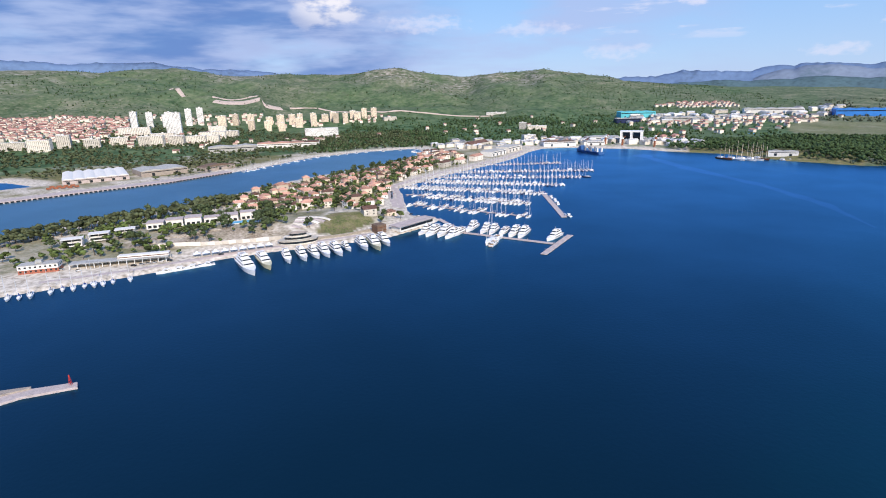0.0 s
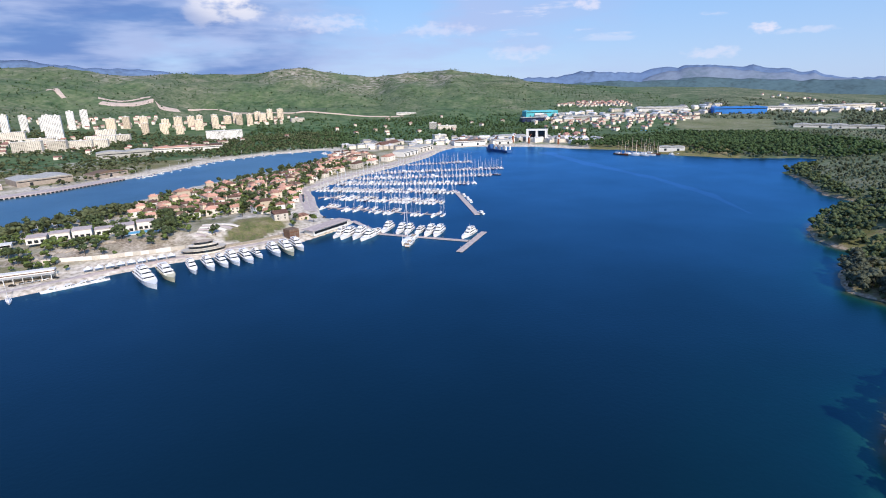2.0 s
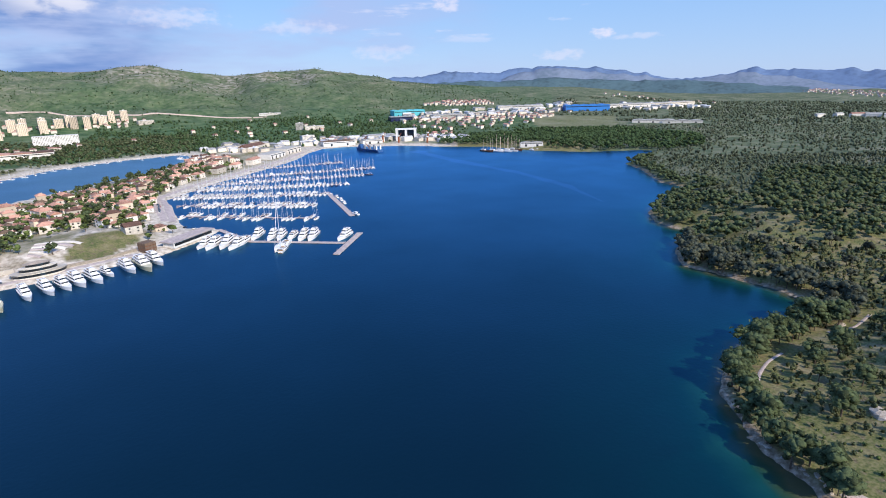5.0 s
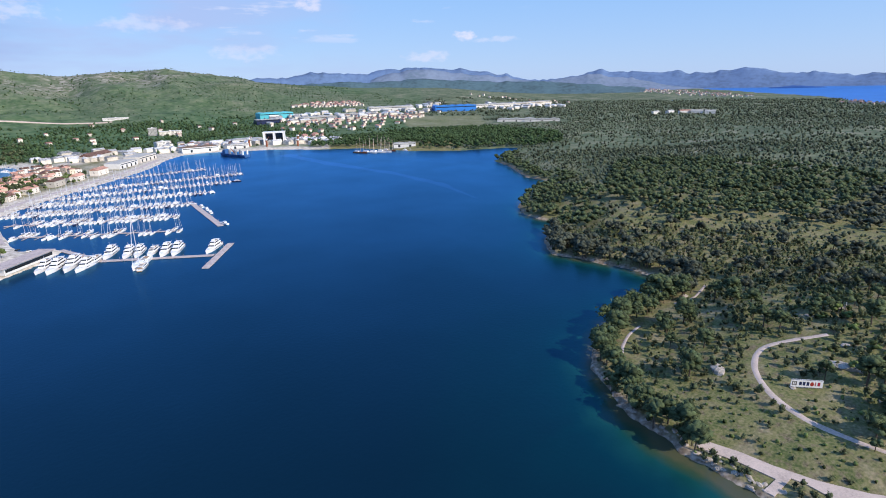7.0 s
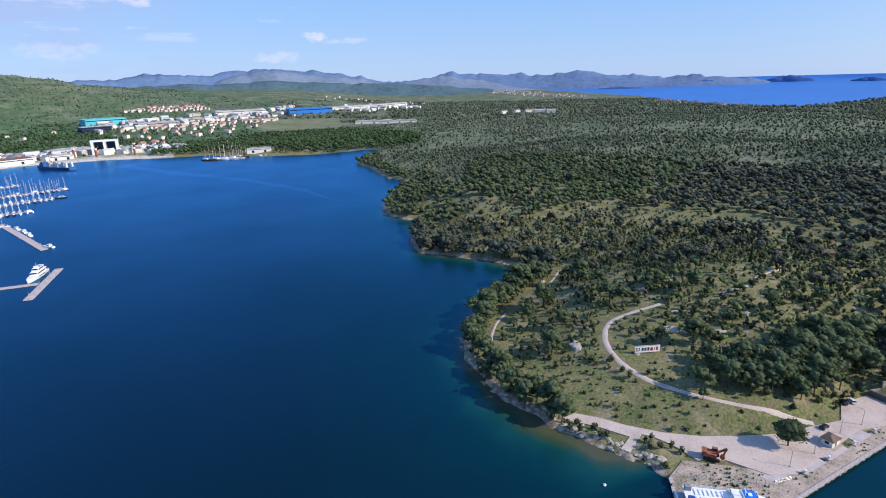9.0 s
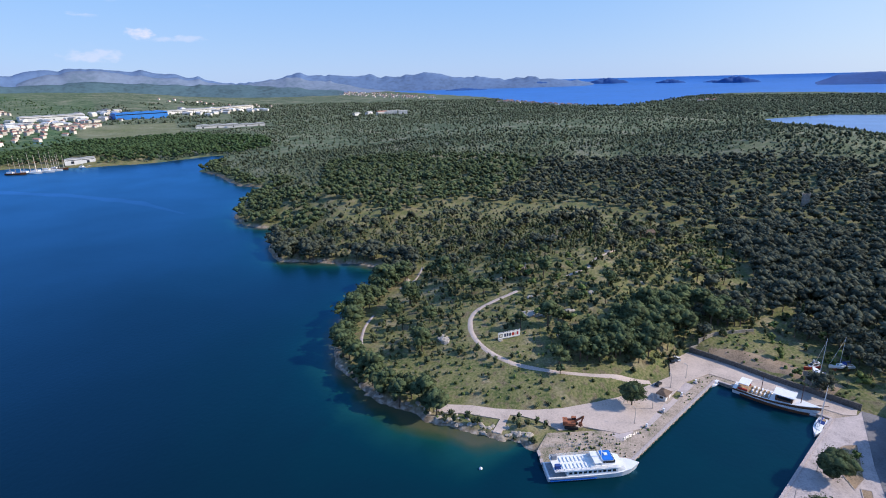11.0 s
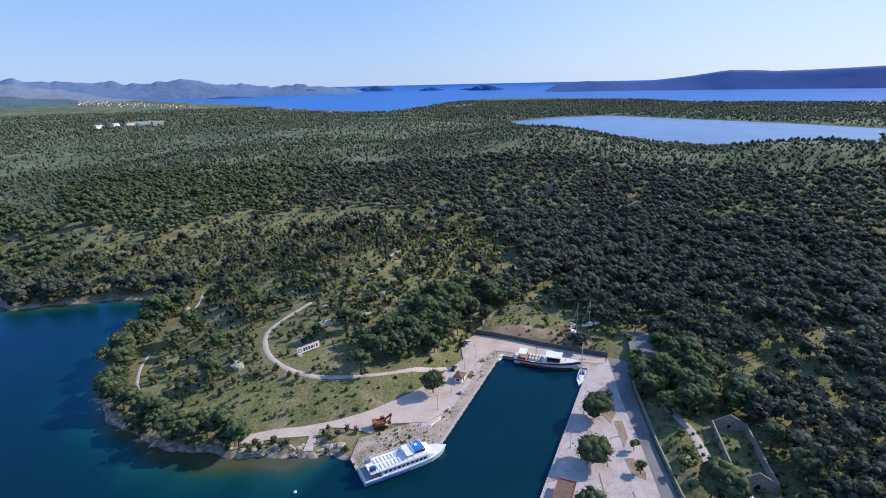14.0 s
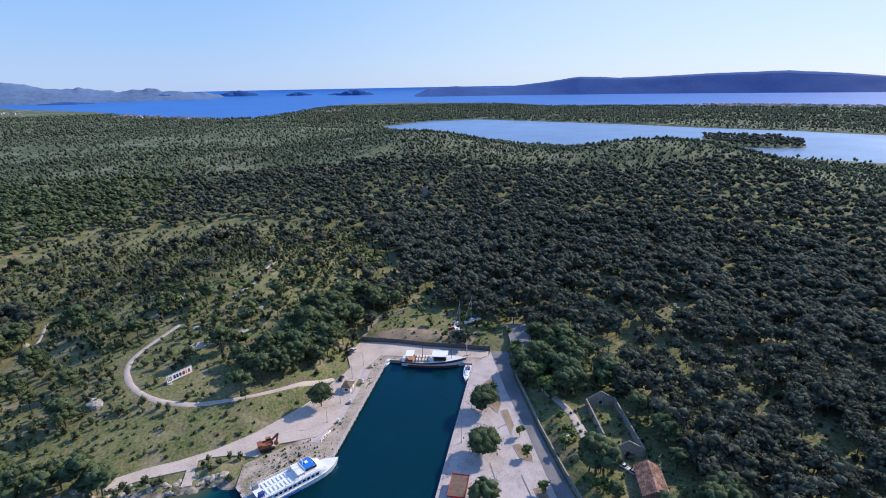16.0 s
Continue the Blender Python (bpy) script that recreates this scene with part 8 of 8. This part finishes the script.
pick = pine_zone & (lot > 0.80) | ~pine_zone & (lot < 0.9 * np.clip(cover + 0.26 + 0.25 * smooth(np.hypot(x, y), 650, 760) - 0.14 * smooth(np.hypot((x - 860) / 170, (y + 110) / 140), 1.2, 0.5), 0.12, 1))
h = grow_rnd.uniform(1.2, 3.4, len(x)) + 2.2 * (grow_rnd.uniform(0, 1, len(x)) > 0.8)
wood("far_scrub", x[pick], y[pick], h[pick], h[pick] * 1.35, 2, 3, "bush", M_HAZED_SCRUB, "green scrub dotted over pale grass", 56, coarse=True)
# the plateau to the sea
x, y = jittered(400, 3400, -2400, 2300, 10.8, grow_rnd)
d = np.hypot(x, y)
az = np.degrees(np.arctan2(-x, y))
keep = (d >= 1000) & (d < 3300) & (az < -34) & (az > -145) & (shore(x, y) > 4)
FIELD = [(968, 1551), (1129, 1776), (1365, 1620), (1026, 1207), (863, 1299)]
keep &= ~within(x, y, FIELD) & ~(within(x, y, STRIP_TOWN) & (grow_rnd.uniform(0, 1, len(x)) < 0.75)) & ~((az > -45) & (d > 1600) & (wobble(x, y, 90, 71) < -0.2)) & ~within(x, y, [(1100, 1300), (1200, 1420), (1420, 1250), (1300, 1130)])
keep &= grow_rnd.uniform(0, 1, len(x)) < np.clip(0.62 + 0.5 * wobble(x, y, 120, 49) + 0.3 * wobble(x, y, 40, 50) + 0.3 * smooth(d, 1200, 1700), 0.2, 1) * np.where(d > 1800, np.where(az < -88, 0.75, 0.42), 1.0)
x, y, d = x[keep], y[keep], d[keep]
h = grow_rnd.uniform(2.2, 5.2, len(x)) * np.where(d > 1800, 1.5, 1)
wood("plateau_scrub", x, y, h, h * 1.75, 1, 3, "bush", M_HAZED_SCRUB, "dark scrub and woodland reaching to the sea", 57, coarse=True)
x, y = jittered(820, 1180, -1010, -760, 11, grow_rnd)
keep = within(x, y, ISLET, 4)
h = grow_rnd.uniform(7, 11, keep.sum())
wood("islet_wood", x[keep], y[keep], h, h, 4, 3, "pine", M_PINE, "dark wooded islet in the lagoon", 58, coarse=True)
# the wooded north shore
x, y = jittered(440, 1250, 780, 1450, 11, grow_rnd)
sd = shore(x, y)
keep = (sd > 5) & within(x, y, [(470, 1130), (560, 1060), (620, 930), (700, 850), (770, 815), (800, 700), (1000, 900), (1050, 1190), (863, 1290), (640, 1290), (520, 1290)]) & (np.hypot(x - 604, y - 968) > 30)
h = grow_rnd.uniform(7, 12, keep.sum())
wood("north_shore_wood", x[keep], y[keep], h, h * 1.2, 6, 6, "pine", M_VALLEY, "dense green wood on the far shore", 59, coarse=True, lump=0.8)
# green belt and hills inland
x, y = jittered(-1900, 1500, 1250, 3400, 17, grow_rnd)
d = np.hypot(x, y)
az = np.degrees(np.arctan2(-x, y))
dense = ((az < 10) & (az > -20) & (d > 1300) & (d < 2100)) | ((az < -12) & (d > 1500) & (wobble(x, y, 110, 72) > -0.1))
keep = (shore(x, y) > 6) & (az > -36) & (az < 44) & (d > 1280) & (d < 3450) & ~within(x, y, FIELD)
for poly in ([(-1500, 1830), (-1118, 1960), (-960, 1700), (-900, 1560), (-912, 1400), (-1130, 1376), (-1330, 1560)],):
    keep &= ~within(x, y, poly) | (grow_rnd.uniform(0, 1, len(x)) < 0.25)
keep &= grow_rnd.uniform(0, 1, len(x)) < np.where(dense, 0.5, np.where(d > 2100, 0.42, 0.25)) * np.clip(0.75 + 0.9 * wobble(x, y, 190, 60) + 0.3 * wobble(x, y, 60, 17), 0.04, 1)
x, y, d = x[keep], y[keep], d[keep]
h = grow_rnd.uniform(3, 7.5, len(x)) * np.where(d > 2100, 0.7, 0.85)
wood("inland_wood", x, y, h, h * 1.9, 1, 3, "bush", M_VALLEY, "green belt of trees and hill scrub", 61, coarse=True)
# the lush valley behind the bay
x, y = jittered(-330, 620, 1230, 2150, 12, grow_rnd)
keep = (shore(x, y) > 35) & (grow_rnd.uniform(0, 1, len(x)) < np.clip(0.55 + 1.0 * wobble(x, y, 110, 75), 0.08, 0.95)) & ~within(x, y, [(180, 1240), (330, 1250), (520, 1140), (590, 1200), (560, 1270), (420, 1430), (200, 1440)]) & ~within(x, y, [(-40, 1270), (190, 1190), (200, 1330), (60, 1400)])
h = grow_rnd.uniform(3, 7, keep.sum())
wood("valley_wood", x[keep], y[keep], h, h * 1.9, 1, 4, "bush", M_VALLEY, "lush green trees of the valley behind the bay", 68, coarse=True)
# the promontory's gardens and the pines along the channel
x, y = jittered(-430, 40, 380, 1050, 6.0, grow_rnd)
sd = shore(x, y)
row = (near_line(x, y, [(-420, 470), (-381, 512), (-348, 550), (-306, 590), (-268, 645)]) < 16)
gardens = within(x, y, VILLAGE, 1)
park = within(x, y, [(-330, 470), (-240, 470), (-180, 500), (-130, 500), (-120, 560), (-190, 570), (-260, 580), (-340, 520)]) | within(x, y, [(-340, 400), (-300, 405), (-220, 430), (-240, 465), (-340, 450)])
lot = grow_rnd.uniform(0, 1, len(x))
busy = np.zeros(len(x), bool)
for cx, cy, rr in ((-335, 464, 12), (-321, 481, 12), (-303, 492, 12), (-196, 511, 18), (-133, 466, 24), (-138, 530, 30), (-262, 412, 20), (-240, 412, 20), (-285, 408, 20), (-315, 393, 18), (-33, 520, 28), (-64, 497, 10), (-79, 541, 9), (-60, 560, 8)):
    busy |= np.hypot(x - cx, y - cy) < rr
busy |= near_line(x, y, [(-296, 503), (-192, 541)]) < 16
busy |= within(x, y, LAWN, -3)
pick = (sd > 6) & row & (lot < 0.75)
h = grow_rnd.uniform(9, 13, len(x))
wood("channel_pines", x[pick], y[pick], h[pick], h[pick] * 0.75, 7, 18, "pine", M_SHRUB, "row of tall pines along the channel", 62, True)
big = (sd > 20) & ~row & ~busy & (lot > 0.93) & (wobble(x, y, 30, 74) > -0.2)
h = grow_rnd.uniform(8, 13, len(x))
wood("park_pines", x[big], y[big], h[big], h[big] * 0.9, 12, 40, "pine", M_PINE_TREE, "broad dark pines between the white villas", 67, True, coarse=True, lump=0.8)
pick = (sd > 6) & ~row & ~busy & ((gardens & (lot < 0.42)) | (park & (lot < 0.55)) | (~gardens & ~park & (sd > 26) & (lot < 0.10)))
h = grow_rnd.uniform(3.5, 8.5, len(x))
wood("garden_trees", x[pick], y[pick], h[pick], h[pick] * 0.95, 6, 12, "pine", M_LEAF_LIGHT, "garden trees between white buildings", 63, True)
x, y = jittered(-1050, -40, 860, 1800, 11, grow_rnd)
keep = (shore(x, y) > 30) & (grow_rnd.uniform(0, 1, len(x)) < 0.7 * np.clip(0.75 + 1.2 * wobble(x, y, 70, 64) + 0.3 * smooth(y - 0.55 * (x + 500), 930, 1010), 0, 1)) & (np.hypot(x + 590, y - 905) > 80) & (np.hypot(x + 500, y - 945) > 55)
h = grow_rnd.uniform(4, 9, keep.sum())
wood("town_trees", x[keep], y[keep], h, h * 1.2, 4, 2, "pine", M_SHRUB, "trees and hedges below the town", 65, coarse=True)


# ---- single trees ----
def make_pine(seed, h=9.0, w=7.5, name="pine_tree", label="umbrella shaped Aleppo pine on the shore", leaf=None, lumps=48, leaves=950, kind="pine", group="pines on the headland", where=None):
    rnd = np.random.default_rng(seed)
    t = thing(name, where or pose(0, 0, 0), label, "tree", group)
    trunk = Geo()
    lean = rnd.uniform(-0.5, 0.5, 2)
    top = (lean[0], lean[1], h * 0.62)
    trunk.tube((0, 0, -0.6), (lean[0] * 0.5, lean[1] * 0.5, h * 0.32), 0.032 * h, 0.026 * h, 6)
    trunk.tube((lean[0] * 0.5, lean[1] * 0.5, h * 0.3), top, 0.026 * h, 0.014 * h, 6)
    for k in range(5):
        a = 1.26 * k + rnd.uniform(-0.3, 0.3)
        trunk.tube((lean[0] * 0.6, lean[1] * 0.6, h * (0.36 + 0.05 * k)), (0.3 * w * math.cos(a), 0.3 * w * math.sin(a), h * rnd.uniform(0.6, 0.78)), 0.012 * h, 0.005 * h, 5)
    part("trunk", trunk, M_BARK, t)
    one = np.ones(1)
    c, s = crown_points(rnd, 0 * one, 0 * one, 0 * one, h * one, w * one, lumps, kind)
    v, f = clumps(rnd, c, s * (0.62 if kind == "pine" else 1), 0.36, kind == "pine")
    k = rnd.integers(0, len(c), leaves)
    dd = rnd.normal(size=(leaves, 3))
    dd /= np.linalg.norm(dd, axis=1)[:, None]
    v2, f2 = sprays(rnd, c[k] + dd * s[k] * rnd.uniform(0.45, 1.05, (leaves, 1)), rnd.uniform(0.16, 0.36, leaves) * math.sqrt(w / 7.5))
    g = Geo()
    g.add(v.tolist(), f.tolist())
    g.add(v2.tolist(), f2.tolist())
    part("crown", g, leaf or M_PINE_TREE, t, soft=True)
    return t


ox, oy, oh = pine_x[own], pine_y[own], ph[own]
kinds = []
for k in range(len(ox)):
    size = float(oh[k]) / 9.0
    m = on_ground(float(ox[k]), float(oy[k]), float(grow_rnd.uniform(0, 360)), -0.1, size)
    if k < 7:
        kinds.append(make_pine(70 + k, 9.0, 6.6 + 0.35 * k, where=m))
    else:
        copy_thing(kinds[k % 7], m)
make_pine(90, 9.4, 10.5, "lone_pine", "broad dark pine standing on the gravel yard", None, 110, 4600, group="trees on the quays", where=pose(203, 9.6, 1.4))
make_pine(91, 9.6, 12.5, "quay_pine", "rounded dark pine on the east quay", None, 110, 4600, group="trees on the quays", where=pose(184, -55.3, 1.25))
make_pine(92, 9.2, 13.0, "quay_pine", "wide dark pine on the pale quay", None, 110, 4600, group="trees on the quays", where=pose(157.5, -47.4, 1.25, 0, 0, 70))
make_pine(93, 8.6, 10.5, "quay_pine", "dark pine beside the red kiosk", None, 30, 800, group="trees on the quays", where=pose(134.5, -41, 1.25, 0, 0, 140))
for k, (x, y, h) in enumerate(((164, -64, 4.6), (152, -62.3, 5.0), (134, -61, 5.0), (197, -64, 3.6))):
    make_pine(95 + k, h, h * 1.0, "quay_sapling", "light green young tree in a planting gap", M_LEAF_LIGHT, 18, 420, group="young trees on the quay", where=pose(x, y, 1.2, 0, 0, 60 * k))
make_pine(99, 5.0, 4.6, "track_tree", "small grey green tree beside the track", None, 18, 420, group="trees on the quays", where=on_ground(208, 40, 0))
for k in range(44):
    x, y = ((148 + grow_rnd.uniform(-26, 26), -79.5 + grow_rnd.uniform(-3.5, 3.0)) if k < 12 else (float(grow_rnd.uniform(182, 228)), float(-81.5 - grow_rnd.uniform(0, 4))) if k < 30 else (float(grow_rnd.uniform(232, 300)), float(-82 - grow_rnd.uniform(0, 30))))
    if k == 0:
        thicket = make_pine(110, 5.5, 5.5, "wall_tree", "bright green leafy tree behind the lane wall", M_LEAF_LIGHT, 22, 520, group="leafy trees behind the wall", where=on_ground(x, y, 0))
    else:
        copy_thing(thicket, on_ground(float(x), float(y), 47 * k, -0.1, float(grow_rnd.uniform(0.6, 1.1) if k < 12 or k > 29 else grow_rnd.uniform(1.2, 1.6))))
cyp = None
for x, y in ((318, -52), (322, -58), (300, -62), (330, -75), (312, -84), (345, -60), (352, 52), (375, -30), (420, -20), (297, -95), (500, -40)):
    if cyp is None:
        cyp = make_pine(120, 9.5, 2.2, "cypress", "slim dark cypress among the pines", M_CYPRESS, 9, 160, "spire", "cypresses among the pines", on_ground(x, y))
    else:
        copy_thing(cyp, on_ground(x, y, 30, -0.1, float(grow_rnd.uniform(0.8, 1.3))))
big = None
for x, y, k in ((-179, 503, 1.0), (-168, 489, 0.9), (-172, 512, 1.1), (-196, 584, 1.1), (-120, 640, 1.0), (-285, 470, 0.8)):
    if big is None:
        big = make_pine(130, 13, 12.5, "park_tree", "tall dark green tree on the rocky bank", None, 70, 1500, group="tall trees on the bank", where=on_ground(x, y))
    else:
        copy_thing(big, on_ground(x, y, 50 * k, -0.1, k))
